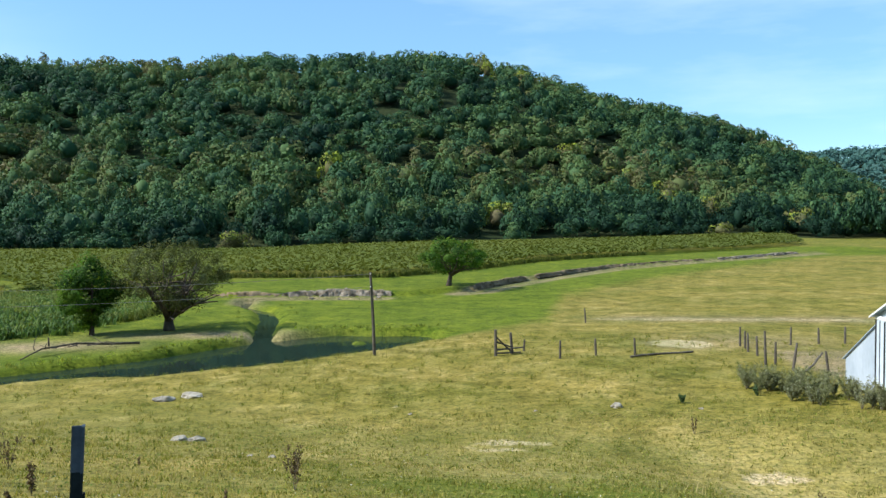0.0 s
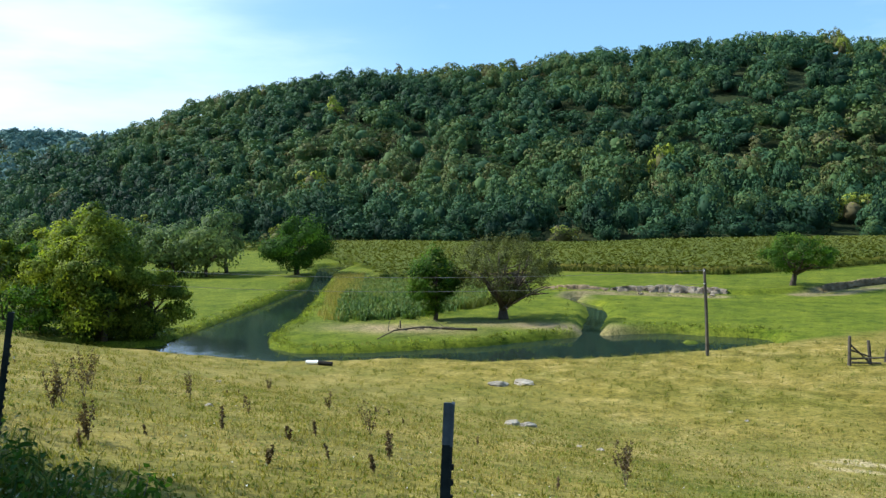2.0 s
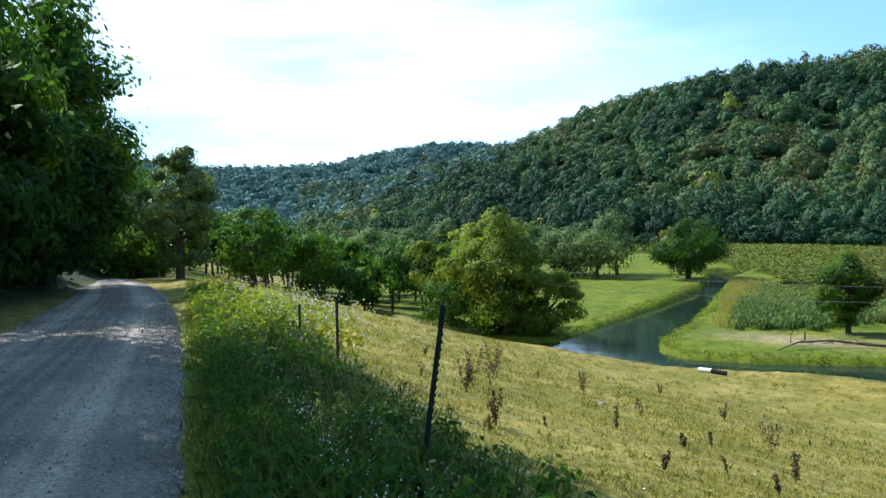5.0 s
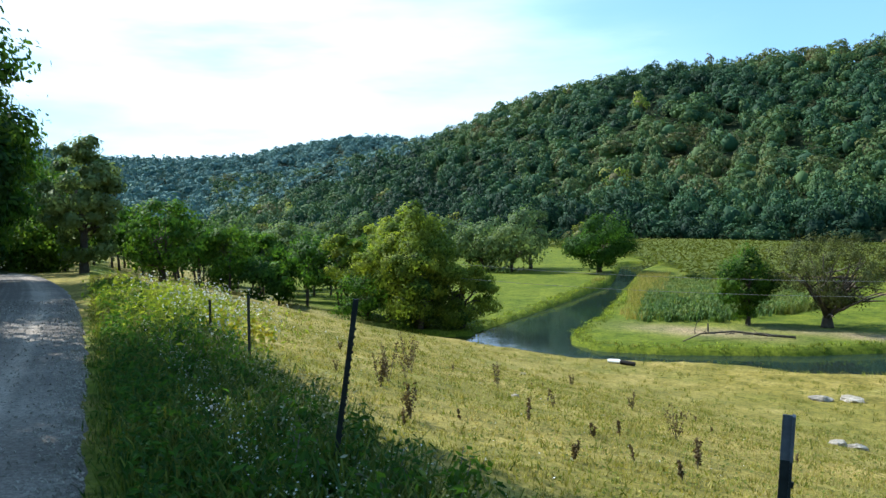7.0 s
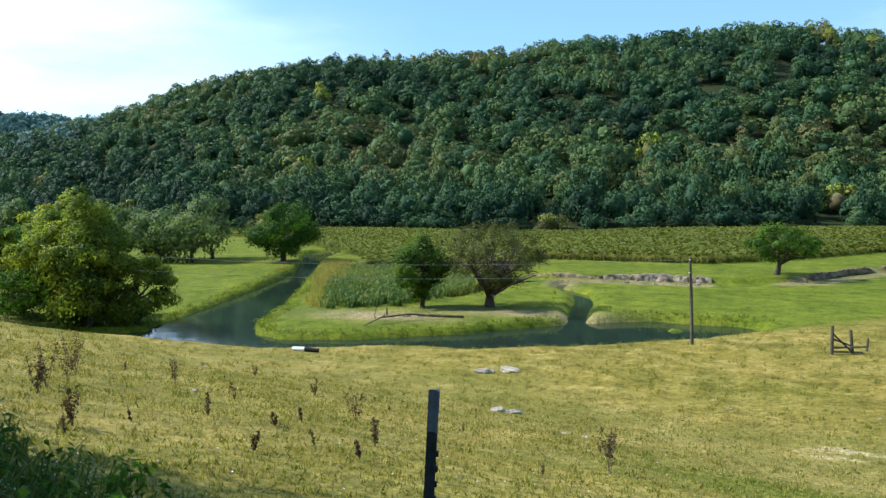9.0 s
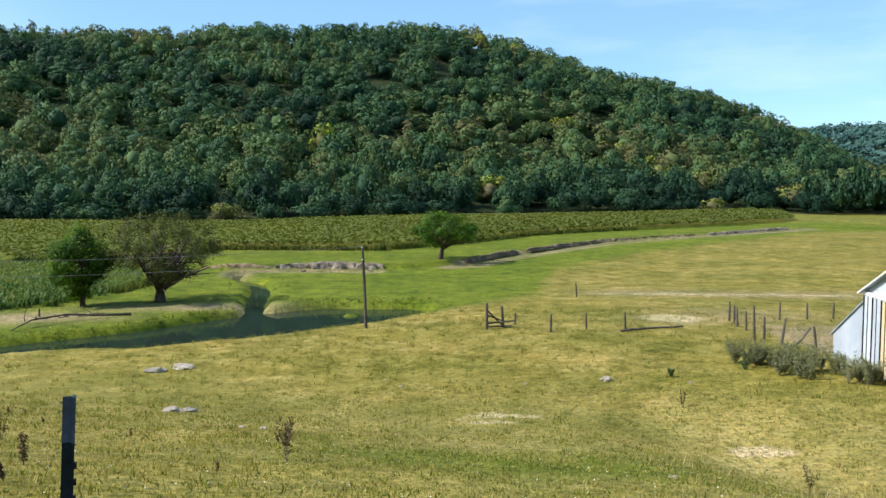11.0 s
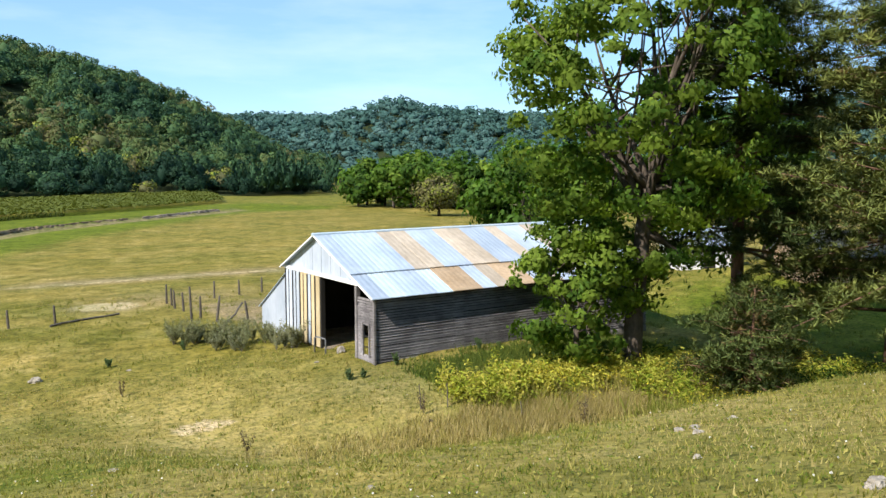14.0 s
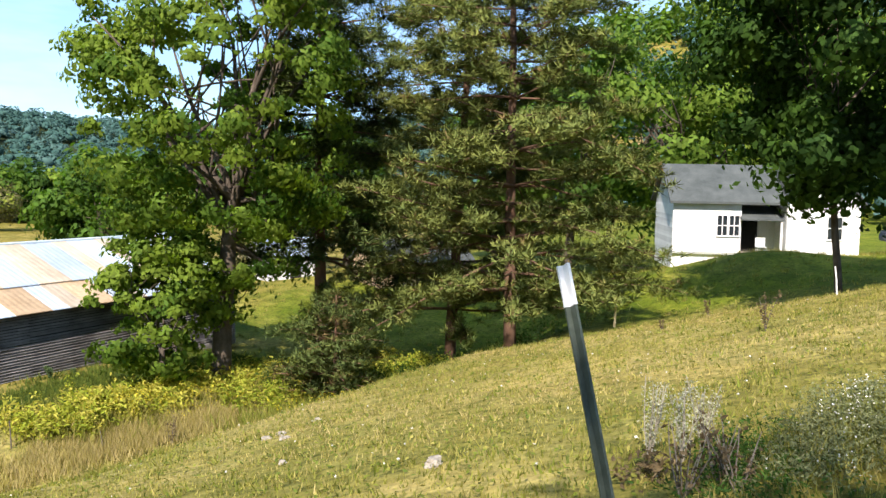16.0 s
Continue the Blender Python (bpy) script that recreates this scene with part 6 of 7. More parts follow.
def flowers():
    n = 520
    u = rng.random(n)
    x, y = 20.4 + 15.0 * u, 20.6 - 4.6 * u + rng.normal(size=n) * 0.9
    ok = np.sin(x * 0.9) + np.sin(y * 1.7 + x * 0.4) > -0.7
    x, y = x[ok], y[ok]
    flower_heads("goldenrod", "yellow flowering weeds in the hollow by the barn", x, y, land(x, y) + 0.62 + 0.3 * rng.random(len(x)), 0.05, M_FLOWER, 5, 0.10)
    u = rng.random(420)
    x, y = 23 + 12.0 * u, 15.4 - 2.8 * u + rng.normal(size=420) * 0.7
    flower_heads("goldenrod", "yellow flowering weeds below the slope's edge", x, y, land(x, y) + 0.62 + 0.3 * rng.random(420), 0.05, M_FLOWER, 4, 0.10)
    # pale specks of clover over the turf
    n = 800
    d, az = 6 + 30 * rng.random(n), np.radians(rng.uniform(-100, 60, n))
    x, y = -d * np.sin(az), d * np.cos(az)
    ok = x * RN[0] + y * RN[1] > 2.8
    x, y = x[ok], y[ok]
    flower_heads("clover", "small pale flower heads in the turf", x, y, land(x, y) + 0.06, 0.035, M_WHITE_FLOWER)
    # asters on the verge
    n = 700
    s, t = 0.9 + 1.3 * rng.random(n), 1.5 + 16 * rng.random(n)
    x, y = t * RU[0] + s * RN[0], t * RU[1] + s * RN[1]
    flower_heads("asters", "small white asters in the verge", x, y, land(x, y) + 0.36 + 0.2 * rng.random(n), 0.018, M_WHITE_FLOWER, 5, 0.05)
    n = 110
    s, t = 2.2 + 0.6 * rng.normal(size=n), 17.5 + 2.2 * rng.normal(size=n)
    x, y = t * RU[0] + s * RN[0], t * RU[1] + s * RN[1]
    flower_heads("boneset", "bush of white flowers at the fence", x, y, land(x, y) + 0.8 + 0.5 * rng.random(n), 0.05, M_WHITE_FLOWER, 8, 0.12)
    n = 26
    s, t = 2.6 + 0.3 * rng.normal(size=n), 14.5 + 0.8 * rng.normal(size=n)
    x, y = t * RU[0] + s * RN[0], t * RU[1] + s * RN[1]
    flower_heads("goldenrod", "yellow goldenrod at the fence", x, y, land(x, y) + 0.6 + 0.2 * rng.random(n), 0.10, M_FLOWER, 6, 0.08)
    n = 420
    u = rng.normal(size=n)
    x, y = 7.1 + 0.62 * u, -0.62 - 0.26 * u + 0.22 * rng.normal(size=n)
    hh = 0.34 * np.exp(-(u / 1.6) ** 2) + 0.08
    leafy("aster_leaves", "frosty grey-green aster clump on the verge", "weeds", x, y, hh, 0.035, 0.15 + 0.3 * rng.random(n), M_FROST, 30, 0.06, 0.0)
    blades("aster_stems", "grey-green stems of the aster clump", "weeds", x, y, hh * 1.05, 0.010, 0.5, M_GRASS, 0.9, 3, spread=0.05)
    flower_heads("asters", "frosty white aster clump on the verge", x[:110], y[:110], land(x[:110], y[:110]) + hh[:110] * (0.75 + 0.35 * rng.random(110)), 0.016, M_WHITE_FLOWER, 4, 0.05)
    n = 16
    x, y = 6.35 + 0.22 * rng.normal(size=n), 0.85 + 0.14 * rng.normal(size=n)
    leafy("dock_leaves", "reddish-brown withered leaves at the post", "weeds", x, y, 0.22, 0.07, 0.5, M_DRY, 12, 0.05, 0.0)
    n = 260
    x, y = 6.6 + 0.7 * rng.normal(size=n), 0.15 + 0.25 * rng.normal(size=n)
    leafy("verge_leaves", "low green leaves on the verge", "weeds", x, y, 0.12, 0.05, 0.2, M_LEAF, 8, 0.06, 0.0)


flowers()


def weed(name, label, x, y, h, tint, leafy=40, stems=4, spread=0.12, leaf=0.07, mat=None, stalk=None):
    """A dried weed: several stems with small leaves and seed heads towards the top."""
    ob = empty(name, x, y, float(land(x, y)) - 0.03)
    tagged(ob, label, "weed")
    pieces, P = [], []
    for k in range(stems):
        a = rng.random() * 6.283
        pts, rad = limb((0, 0, 0), (spread * 2 * math.cos(a), spread * 2 * math.sin(a), 1), h * (0.7 + 0.35 * rng.random()), 0.008, 0.003, 0, 5, 0.06)
        pieces.append(tube_data(pts, rad, 4))
        for q in range(leafy):
            u = 0.25 + 0.75 * rng.random()
            i = min(4, int(u * 5))
            P.append(pts[i].lerp(pts[i + 1], u * 5 - i) + Vector(rng.normal(size=3)) * 0.035 * h)
    for v, f in pieces:
        mesh_object("stem", v, f, stalk or M_DEADWOOD, ob)
    P = np.array(P)
    lv, lo = leaf_quads(P, rng.normal(size=(len(P), 3)), leaf * (0.6 + 0.8 * rng.random(len(P))), leaf * 0.5)
    quick_mesh("leaves", lv, lo, np.full(len(P), 4), mat or M_NEEDLE, np.repeat(tint + 0.1 * rng.normal(size=len(P)), 4), ob)
    return ob


def weeds():
    dry = "brown dried weed stalk standing in the pasture"
    for x, y, h in ((-9.1, 16.7, 0.95), (-6.6, 12.8, 0.62), (-15.5, 18.0, 0.9), (-20.6, 28.8, 0.6), (-14.0, 22.9, 0.6), (-9.6, 12.0, 0.45), (-8.5, 12.5, 0.3), (-14.5, 13.4, 1.1), (-13.1, 11.6, 0.9),
                    (-6.6, 9.2, 0.35), (-9.0, 14.2, 0.4), (-12.2, 10.6, 0.75), (-16.2, 15.2, 1.1), (-9.2, 8.6, 0.6), (-5.6, 10.4, 0.3), (-21.1, 16.6, 0.4), (-3.4, 17.7, 0.9), (-3.0, 15.7, 0.8), (10.3, 22.0, 0.9), (18.4, 0.2, 0.9), (20.5, 17.8, 1.2),
                    (16.7, 21.7, 1.0), (9.9, 32.4, 0.7), (27.5, 2.0, 0.6), (24.0, 3.0, 0.5)):
        weed("dry_weed", dry, x, y, h, 0.45, 40, 4 if h > 0.5 else 2, mat=M_DRY)
    for k in range(18):
        d, az = 9 + 24 * rng.random(), radians(rng.uniform(5, 55))
        x, y = -d * math.sin(az), d * math.cos(az)
        if x * RN[0] + y * RN[1] > 3:
            weed("dry_weed", dry, x, y, rng.uniform(0.18, 0.4), 0.5, 18, 2, mat=M_DRY)
    for x, y, h in ((7.1, 1.0, 0.9), (6.9, 0.7, 0.8), (7.4, 0.6, 0.85)):
        weed("pale_weed", "pale bleached weed with feathery seed heads", x, y, h * 0.85, 0.97, 90, 7, 0.09, 0.026, M_FROST, M_ROCK)
    for x, y in ((5.8, 0.6), (5.9, 0.25), (6.2, 0.4)):
        weed("dark_weed", "dark brown stiff weed stalks on the verge", x, y, 0.55, 0.2, 10, 8, 0.25, 0.06, M_DRY)
    green = "grey-green weed bush beside the corral"
    for k in range(40):
        u = rng.random()
        weed("weed_bush", green, 15.6 + 3.2 * u + 0.6 * rng.normal(), 40.6 - 7.4 * u + 0.5 * rng.normal(), rng.uniform(0.6, 1.5), rng.uniform(0.3, 0.75), 110, 10, 0.20, 0.075, M_FROST)
    for x, y, h in ((16.8, 26.6, 0.6), (17.3, 26.4, 0.5), (19.3, 26.9, 0.7), (23.3, 26.2, 0.75), (24.3, 26.1, 0.4), (11, 37.8, 0.6), (14.8, 38.5, 0.7)):
        weed("weed_bush", "green weed clump by the barn wall", x, y, h * 0.8, 0.35, 90, 8, 0.14, 0.09, M_GROVE)
    for k in range(34):
        s, t = rng.uniform(0.9, 2.1), rng.uniform(2.0, 24)
        weed("verge_weed", "leafy weed in the road verge", t * RU[0] + s * RN[0], t * RU[1] + s * RN[1], rng.uniform(0.55, 1.05), rng.uniform(0.2, 0.6), 60, 5, 0.16, 0.075, M_LEAF)


weeds()

# ------------------------------------------------------------------ fences and posts


def steel_post(label, top, foot, tip_mat, mat, tip=0.15):
    """A studded T-section steel post with a painted tip."""
    top, foot = Vector(top), Vector(foot)
    up = (top - foot).normalized()
    length = (top - foot).length
    p = new("fence_post")
    p.matrix_basis = Matrix.Translation(foot) @ up.to_track_quat("Z", "Y").to_matrix().to_4x4()
    tagged(p, label, "fence post", "roadside fence")

    def tee(z0, z1, g):
        a, _ = box_data(-0.020 - g, 0.020 + g, -0.004 - g, 0.004 + g, z0, z1)
        b, f = box_data(-0.004 - g, 0.004 + g, 0.004 + g, 0.034 + g, z0, z1)
        return [(a, f), (b, f)]

    studs = [box_data(-0.007, 0.007, -0.012, -0.004, z, z + 0.02) for z in np.arange(0.25, length - tip - 0.05, 0.055)]
    mesh_object("shaft", *join_data(tee(-0.35, length - tip, 0.0) + studs), mat, p)
    mesh_object("tip", *join_data(tee(length - tip, length, 0.0008)), tip_mat, p)
    return p


def fence_line():
    posts = []
    for label, top, dx, dy, mats in (
            ("dark studded steel fence post with a grey tip", (-1.18, 2.82, 9.32), -0.085, -0.035, (M_STEEL_GREY, M_STEEL_DARK)),
            ("leaning dark steel fence post in the verge", (-4.61, 3.83, 9.40), -0.155, -0.184, (M_STEEL_DARK, M_STEEL_DARK)),
            ("dark steel fence post among the weeds", (-9.80, 6.17, 8.92), -0.02, 0.0, (M_STEEL_DARK, M_STEEL_DARK)),
            ("dark steel fence post among the weeds", (-12.92, 7.35, 8.57), 0.0, 0.0, (M_STEEL_DARK, M_STEEL_DARK))):
        foot = (top[0] + dx, top[1] + dy, float(land(top[0] + dx, top[1] + dy)))
        posts.append((steel_post(label, top, foot, *mats), Vector(foot), Vector(top)))
    top, low = Vector((2.64, 0.69, 9.75)), Vector((2.44, 0.50, 9.15))
    foot = top + (low - top) * ((top.z - 8.05) / (top.z - low.z))
    c = steel_post("leaning green steel fence post with a white tip", top, foot, M_WHITE, M_STEEL_GREEN, 0.13)
    mesh_object("wire_clip", *join_data([tube_data([(-0.03, -0.02, 0.98), (0.0, -0.025, 0.985), (0.03, 0.0, 0.98)], [0.006] * 3, 5)]), M_FLOWER, c, "yellow wire clip")
    stops = [posts[3], posts[2], posts[1], posts[0], (c, foot, top)]
    pts = []
    for (o, f0, t0), (p, f1, t1) in zip(stops, stops[1:]):
        for k in range(12):
            u = k / 12
            q = f0.lerp(f1, u) + (t0 - f0).lerp(t1 - f1, u).normalized() * 0.42
            pts.append(q + Vector((0, 0, -0.10 * 4 * u * (1 - u))))
    barbs = []
    for k in range(3, len(pts) - 1, 1):
        for u in (0.2, 0.7):
            q = pts[k].lerp(pts[k + 1], u) if k + 1 < len(pts) else pts[k]
            barbs.append(tube_data([q + Vector((0, 0, -0.014)), q + Vector((0.004, 0.004, 0.014))], [0.0015, 0.001], 3))
    w = mesh_object("barbed_wire", *join_data([tube_data(pts, [0.0024] * len(pts), 5)] + barbs), M_WIRE)
    tagged(w, "slack barbed wire strung low between steel posts", "wire")


fence_line()


def wood_post(x, y, h, r, lean=(0, 0), label="grey weathered wooden fence post", group="corral fence"):
    pts, rad = [], []
    for k in range(5):
        u = k / 4
        pts.append((lean[0] * h * u, lean[1] * h * u, -0.3 + (h + 0.3) * u))
        rad.append(r * (1.08 - 0.18 * u + 0.05 * rng.normal()))
    rad[-1] *= 0.82
    p = mesh_object("wooden_post", *tube_data(pts, rad, 9), M_POST)
    p.matrix_basis = pose(x, y, float(land(x, y)))
    return tagged(p, label, "fence post", group)


def pole_between(name, label, a, b, r, mat=None, cat="rail"):
    a, b = Vector(a), Vector(b)
    pts = [a.lerp(b, k / 5) + Vector(rng.normal(size=3)) * r * 0.4 for k in range(6)]
    p = mesh_object(name, *tube_data(pts, [r * (1 + 0.12 * rng.normal()) for k in range(6)], 8), mat or M_POST)
    return tagged(p, label, cat)


def corral():
    for x, y, h, lx, ly in ((7.2, 51.5, 1.15, 0.02, 0), (9.6, 52.0, 1.1, -0.05, 0), (12.1, 51.9, 1.1, -0.05, 0), (12.3, 71.4, 1.3, -0.08, 0), (20.0, 55.1, 1.35, 0, 0), (19.8, 53.6, 1.2, 0, 0.05), (19.6, 52.5, 1.25, -0.05, 0),
                            (19.7, 51.2, 1.25, -0.06, 0), (18.6, 47.1, 2.1, -0.04, 0), (19.4, 47.7, 1.35, 0, 0), (19.5, 45.6, 1.55, 0.16, 0), (21.3, 45.0, 1.2, -0.18, 0), (23.8, 55.9, 1.25, 0, 0), (26.2, 56.9, 1.15, -0.03, 0), (28.1, 57.0, 1.2, 0, 0),
                            (30.2, 57.2, 1.2, 0.03, 0), (5.2, 54.9, 0.8, 0.1, 0), (-35.5, 70.5, 0.9, 0, 0), (-31.6, 63.8, 0.7, 0, 0)):
        wood_post(x, y, h, 0.075, (lx, ly))
    z = float(land(19.9, 44.0))
    pole_between("fallen_rail", "broken fence rail leaning on the corral", (19.0, 43.6, z - 0.05), (20.7, 44.6, z + 1.1), 0.06)
    z = float(land(13, 51.8))
    pole_between("fallen_rail", "long grey pole lying in the grass", (11.6, 50.9, z + 0.06), (16.0, 52.6, float(land(16, 52.6)) + 0.06), 0.07)
    # brace at the old gateway
    zg = float(land(3.2, 53.2))
    g = empty("gate_brace", 3.2, 53.2, zg)
    tagged(g, "grey wooden fence brace with crossed rails", "gate")
    for dx, dy, h, ln in ((0, 0, 1.75, 0.0), (1.15, 0.6, 1.45, -0.12)):
        mesh_object("post", *tube_data([(dx, dy, -0.2), (dx + ln * 0.5, dy, h / 2), (dx + ln, dy, h)], [0.11, 0.10, 0.09], 9), M_POST, g)
    for a, b in (((0, 0, 0.95), (1.2, 0.6, 0.45)), ((0, 0, 0.4), (1.9, 0.7, 0.45)), ((0.05, 0, 1.25), (1.1, 0.55, 0.15)), ((0.1, -0.1, 0.2), (1.7, 0.5, 0.15))):
        mesh_object("rail", *tube_data([a, b], [0.06, 0.05], 7), M_POST, g)
    return g


corral()


def power_pole():
    x, y = -5.0, 55.4
    z = float(land(x, y))
    p = empty("utility_pole", x, y, z)
    tagged(p, "thin dark wooden line pole standing by the pond", "pole")
    mesh_object("shaft", *tube_data([(0, 0, -0.4), (-0.05, 0, 2.0), (-0.12, 0, 4.2), (-0.20, 0, 5.75)], [0.12, 0.11, 0.10, 0.085], 10), M_POST, p)
    for h in (5.62, 4.75):
        mesh_object("insulator", *tube_data([(-0.18, -0.08, h), (-0.18, -0.16, h), (-0.18, -0.17, h + 0.06)], [0.03, 0.045, 0.02], 8), M_WHITE, p, "pale insulator")
    for h, far in ((5.62, (-47.5, 50.5, 5.6)), (4.75, (-47.5, 50.5, 4.4))):
        a, b = Vector((x - 0.18, y - 0.12, z + h)), Vector(far)
        pts = [a.lerp(b, k / 24) + Vector((0, 0, -0.55 * 4 * (k / 24) * (1 - k / 24))) for k in range(25)]
        w = mesh_object("power_line", *tube_data(pts, [0.014] * 25, 5), M_WIRE)
        tagged(w, "thin sagging grey overhead line", "wire")


power_pole()

# ------------------------------------------------------------------ stones, logs, banks
flat = "flat pale limestone lying in the pasture"
stone("stone", flat, -15.3, 43.3, 0.55, 0.32, 0.19, 1, rz=10)
stone("stone", flat, -14.0, 44.0, 0.58, 0.36, 0.2, 2, rz=-15)
stone("stone", flat, -10.2, 30.4, 0.30, 0.22, 0.16, 4, rz=20)
stone("stone", flat, -9.7, 30.9, 0.36, 0.2, 0.13, 5, rz=30)
stone("stone", "whitish stone on the grazed slope", 7.6, 3.2, 0.13, 0.09, 0.07, 6)
stone("stone", "small whitish stone on the grazed slope", 9.1, 6.0, 0.07, 0.05, 0.04, 7)
stone("stone", "small whitish stone on the grazed slope", 5.9, 8.8, 0.07, 0.05, 0.04, 8)
for x, y in ((11.6, 8.0), (11.4, 7.5), (13.6, 8.2), (11.9, 7.9)):
    stone("stone", "small whitish stone on the grazed slope", x, y, 0.10, 0.07, 0.04, x)
stone("stone", "small pale stone in the pasture", 8.0, 38.1, 0.26, 0.18, 0.17, 9)
for k in range(12):
    d, az = 14 + 30 * rng.random(), radians(rng.uniform(-60, 40))
    stone("pebble", "small pale stone in the grass", -d * math.sin(az), d * math.cos(az), 0.09 + 0.06 * rng.random(), 0.08, 0.05, 20 + k)
for k in range(9):
    stone("clod", "dark clod of churned earth", 16.3 + rng.normal() * 0.5, 20.4 + rng.normal() * 0.4, 0.09, 0.08, 0.04, 60 + k, M_BARK)


def logs():
    z = float(land(-29, 46.2))
    l = empty("birch_log", -29.9, 46.1, z + 0.14)
    tagged(l, "short log lying by the water, bleached at one end", "log")
    mesh_object("pale_end", *tube_data([(0, 0, 0), (0.9, 0.05, 0.02)], [0.15, 0.15], 10), M_WHITE, l, "white bleached wood")
    mesh_object("dark_end", *tube_data([(0.9, 0.05, 0.02), (1.9, 0.15, -0.02)], [0.15, 0.13], 10), M_DARK, l, "dark charred bark")
    # dead limb lying on the spit
    z = -0.2
    pieces = [tube_data([(-30.6, 57.6, z - 0.1), (-30.0, 59.4, z + 0.35), (-28.4, 61.6, z + 0.4), (-26.6, 62.8, z + 0.15), (-24.2, 63.4, z + 0.1)], [0.04, 0.06, 0.08, 0.10, 0.11], 8)]
    for k in range(10):
        a = Vector((-30.4 + 0.6 * k, 59.2 + 0.55 * k - 0.03 * k * k, z + 0.3))
        pts, rad = limb(a, (rng.normal(), rng.normal(), 0.25), rng.uniform(1.0, 2.4), 0.045, 0.012, 0.05, 5, 0.25)
        pieces.append(tube_data(pts, rad, 5))
    f = mesh_object("fallen_limb", *join_data(pieces), M_BARK, smooth=True)
    tagged(f, "dead dark tree limb lying on the river spit", "log")


logs()


def cut_bank(label, line, height, mat, seed, foot=-0.95):
    """A broken earth face: a ragged strip of steps from the foot to the overhanging turf."""
    r = np.random.default_rng(seed)
    pts = []
    for (ax, ay), (bx, by) in zip(line, line[1:]):
        n = max(2, int(math.hypot(bx - ax, by - ay) / 0.3))
        pts += [(ax + (bx - ax) * k / n, ay + (by - ay) * k / n) for k in range(n)]
    rows_b = 6
    v, f = [], []
    for i, (x, y) in enumerate(pts):
        taper = min(1.0, i / 4, (len(pts) - 1 - i) / 4)
        hh = height * (0.85 + 0.30 * math.sin(i * 0.21 + seed) * math.sin(i * 0.07) + 0.25 * r.random()) * (0.4 + 0.6 * taper)
        for k in range(rows_b):
            u = k / (rows_b - 1)
            v.append((x + 0.10 * r.normal(), y + 0.75 * u + 0.13 * r.normal(), foot + (hh - foot) * min(1.0, max(0.0, u + 0.08 * r.normal()))))
    for i in range(len(pts) - 1):
        for k in range(rows_b - 1):
            a = i * rows_b + k
            f.append((a, a + rows_b, a + rows_b + 1, a + 1))
    # a back, so that it is a body of earth
    n0 = len(v)
    for i, (x, y) in enumerate(pts):
        v.append((x, y + 2.6, v[i * rows_b + rows_b - 1][2] - 0.15))
        v.append((x, y + 2.6, -1.5))
    for i in range(len(pts) - 1):
        t, b0 = i * rows_b + rows_b - 1, n0 + 2 * i
        f.append((t, t + rows_b, b0 + 2, b0))
        f.append((b0, b0 + 2, b0 + 3, b0 + 1))
    ob = mesh_object("cut_bank", v, f, mat, smooth=True)
    return tagged(ob, label, "river bank", kind="structure")


cut_bank("pale eroded sandy river bank", [(-20, 97.6), (-15.5, 98.0), (-11, 98.4), (-6.5, 98.6)], 0.5, M_SAND, 3)
cut_bank("brown undercut earth bank of the creek", [(-29, 96.6), (-24, 97.2), (-20, 97.6)], 0.4, M_BANK_DARK, 5)
cut_bank("dark undercut bank below the lone tree", [(3.5, 105.6), (8, 113.8), (12, 119.8)], 0.28, M_BANK_DARK, 6, -0.5)
cut_bank("brown broken creek bank at the corn's edge", [(13.5, 121.8), (21, 132.0), (29, 141.2), (40, 149.0), (50, 155.6)], 0.22, M_BANK_DARK, 7, -0.35)
cut_bank("pale broken creek bank", [(53, 157.6), (64, 166.2), (70, 171.0), (77, 176.4)], 0.22, M_SAND, 8, -0.3)

for k in range(13):
    u = rng.random()
    stone("bank_stone", "pale rubble fallen from the eroded bank", -18.5 + 12.0 * u, 96.9 + 0.8 * u + 0.35 * rng.normal(), rng.uniform(0.15, 0.32), rng.uniform(0.12, 0.25), rng.uniform(0.08, 0.16), 90 + k, M_SAND)

# ------------------------------------------------------------------ round the house


def bird_box():
    x, y = 37.4, 6.8
    z = float(land(x, y))
    b = empty("bird_box", x, y, z, -80)
    tagged(b, "brown box on a pale post at the edge of the lawn", "box")
    mesh_object("post", *tube_data([(0, 0, -0.2), (0.03, 0, 0.6), (0.05, 0, 1.15)], [0.06, 0.055, 0.05], 8), M_SHEET_TAN, b, "pale post")
    box("body", -0.22, 0.3, -0.2, 0.2, 1.15, 1.5, M_POST, b, "", 0.015)
    mesh_object("lid", [(-0.3, -0.28, 1.48), (0.38, -0.28, 1.48), (0.38, 0.28, 1.48), (-0.3, 0.28, 1.48), (-0.3, 0, 1.72), (0.38, 0, 1.72)],
                [(0, 1, 5, 4), (2, 3, 4, 5), (0, 4, 3), (1, 2, 5), (0, 3, 2, 1)], M_POST, b)


bird_box()


def stake(label, x, y, h, r, lean, mat):
    p = mesh_object("stake", *tube_data([(0, 0, -0.2), (lean * 0.4, 0.05 * h, h * 0.5), (lean, 0.12 * h, h)], [r, r * 0.9, r * 0.8], 7), mat)
    p.matrix_basis = pose(x, y, float(land(x, y)))
    tagged(p, label, "stake")


stake("thin white stake leaning in the grass", 27.1, -1.7, 0.85, 0.025, 0.02, M_WHITE)
stake("thin dark stake in the grass below the barn", 16.9, 22.1, 0.9, 0.022, -0.02, M_POST)
stake("thin dark stake in the grass below the barn", 17.7, 21.6, 0.85, 0.022, 0.03, M_POST)
stake("short dark stake at the edge of the dry grass", 19.1, 19.3, 0.6, 0.025, -0.04, M_POST)


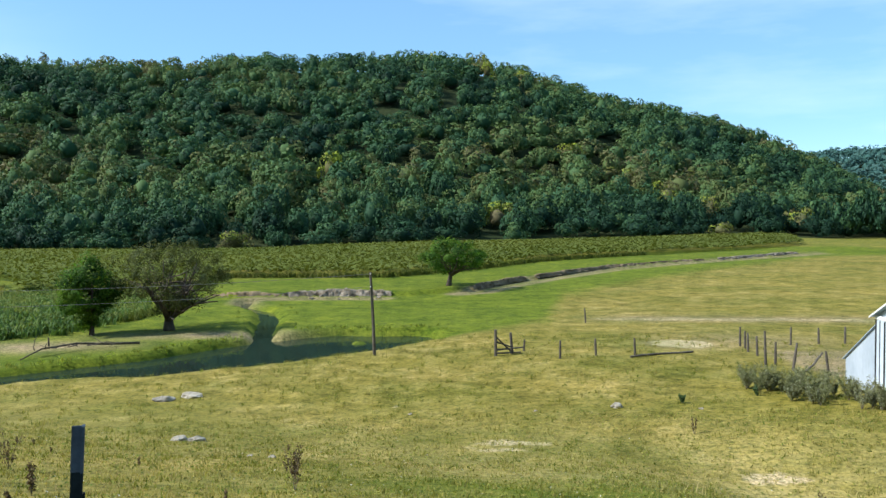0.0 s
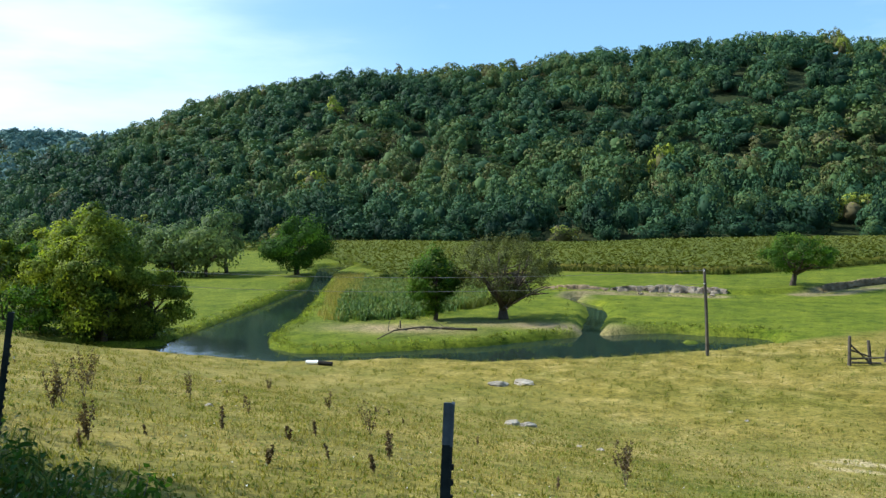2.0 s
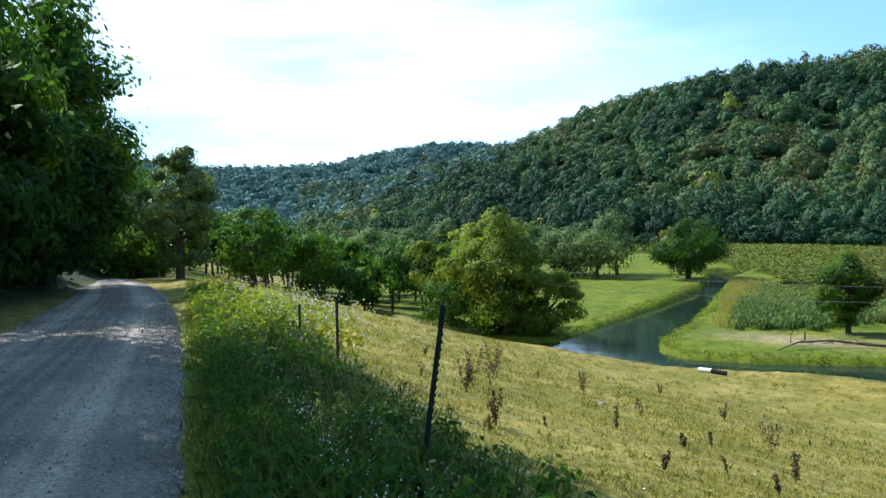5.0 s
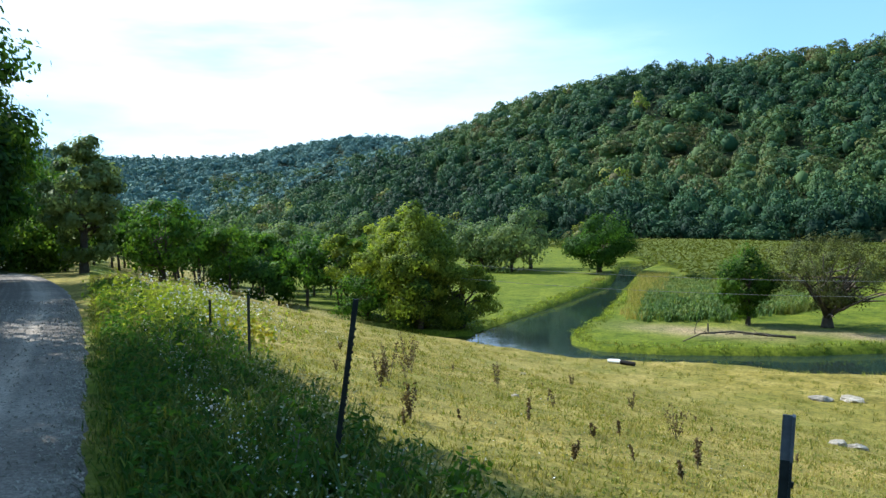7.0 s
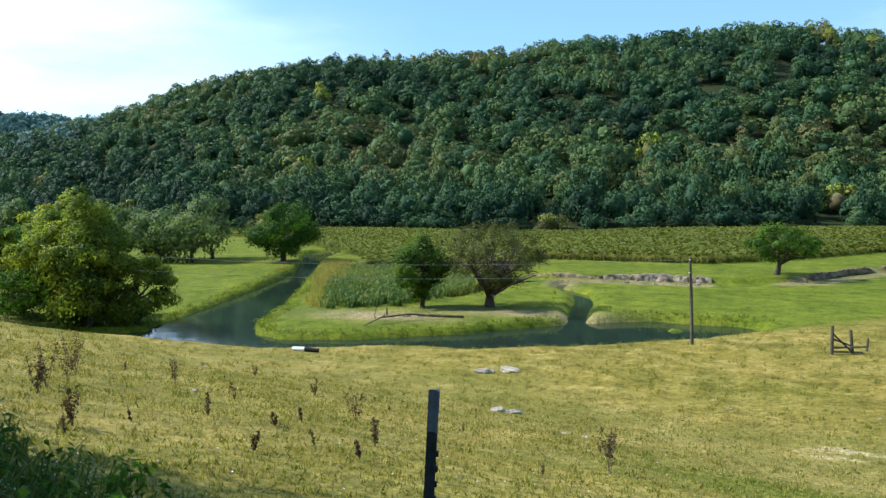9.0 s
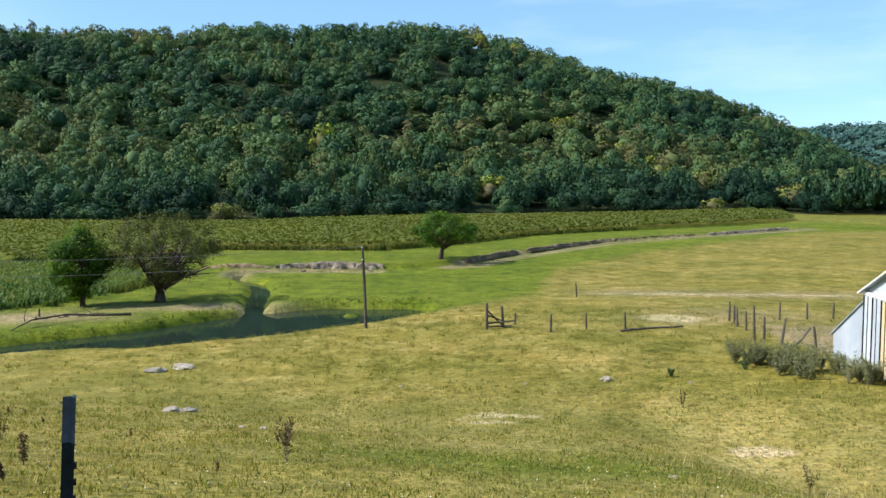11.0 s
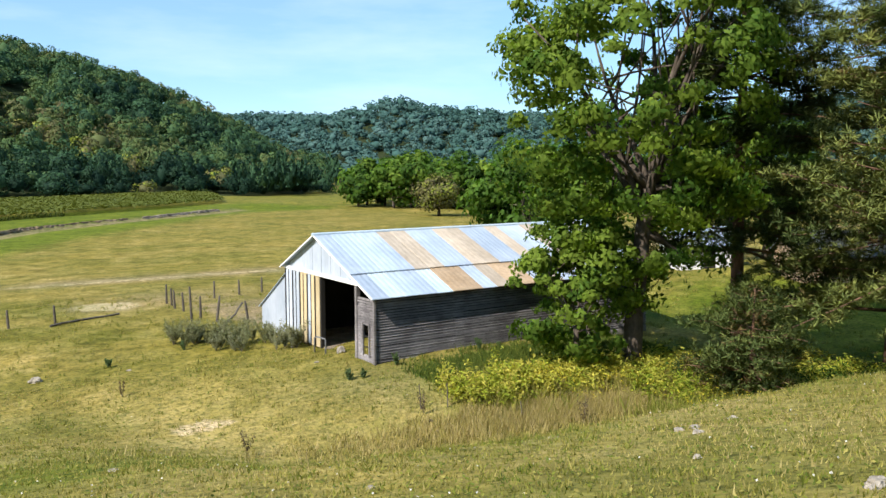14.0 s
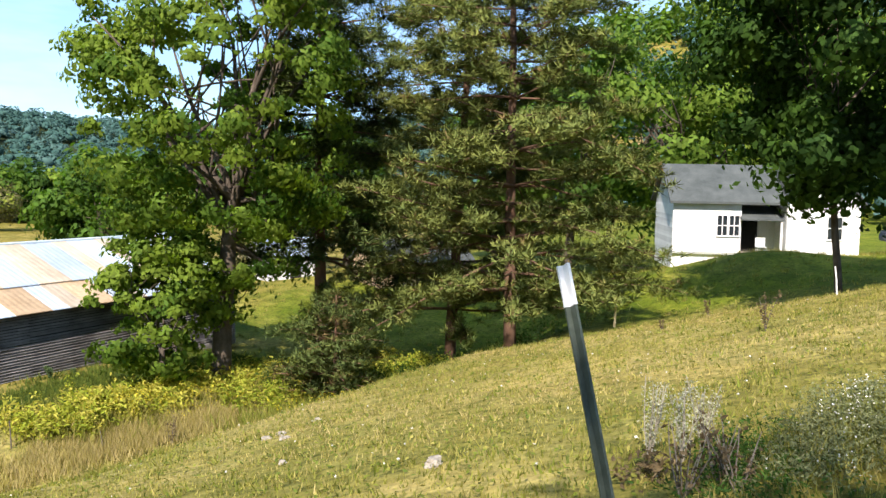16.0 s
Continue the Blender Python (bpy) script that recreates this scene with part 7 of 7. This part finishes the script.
def car():
    x, y = 52.0, -7.6
    z = float(land(x, y)) + 0.02
    c = empty("car", x, y, z, 100)
    tagged(c, "dark blue parked car beside the house", "car")
    paint = worn("dark_blue_paint", (0.012, 0.018, 0.05), (0.02, 0.03, 0.075), 2.0, 0.25, 0.3, vary=0.05, bump=0.0, spec=0.6)
    prof = [(-2.1, 0.35), (-2.15, 0.75), (-1.9, 0.92), (-1.0, 0.98), (-0.55, 1.42), (0.75, 1.45), (1.45, 1.0), (2.05, 0.92), (2.15, 0.6), (2.1, 0.35)]
    v = [(px, s * (0.86 if pz < 1.1 else 0.66), pz) for s in (-1, 1) for px, pz in prof]
    n = len(prof)
    f = [tuple(range(n - 1, -1, -1)), tuple(range(n, 2 * n))] + [(k, (k + 1) % n, n + (k + 1) % n, n + k) for k in range(n)]
    mesh_object("body", v, f, paint, c)
    for s in (-1, 1):
        gv = [(-0.75, s * 0.80, 1.02), (1.15, s * 0.80, 1.02), (0.65, s * 0.69, 1.38), (-0.5, s * 0.69, 1.38)]
        gv += [(a, b - s * 0.04, d) for a, b, d in gv]
        mesh_object("side_window", gv, [(0, 1, 2, 3), (7, 6, 5, 4), (0, 4, 5, 1), (1, 5, 6, 2), (2, 6, 7, 3), (3, 7, 4, 0)], M_GLASS, c)
        for wx in (-1.35, 1.35):
            w = mesh_object("wheel", *tube_data([(wx, s * 0.68, 0.32), (wx, s * 0.88, 0.32)], [0.32, 0.32], 20), M_DARK, c)
            mesh_object("rim", *tube_data([(wx, s * 0.875, 0.32), (wx, s * 0.895, 0.32)], [0.19, 0.17], 14), M_STEEL_GREY, w)


car()


def porch_chair():
    c = empty("lawn_chair", 52.3, 0.9, float(land(52.5, 2.0)) + 0.05, -73)
    tagged(c, "white slatted lawn chair on the porch", "chair")
    box("seat", -0.28, 0.28, -0.25, 0.25, 0.38, 0.42, M_WHITE, c)
    box("backrest", -0.28, 0.28, 0.22, 0.27, 0.42, 0.95, M_WHITE, c)
    for lx in (-0.26, 0.22):
        for ly in (-0.24, 0.2):
            box("leg", lx, lx + 0.04, ly, ly + 0.04, 0.0, 0.38, M_WHITE, c)


porch_chair()
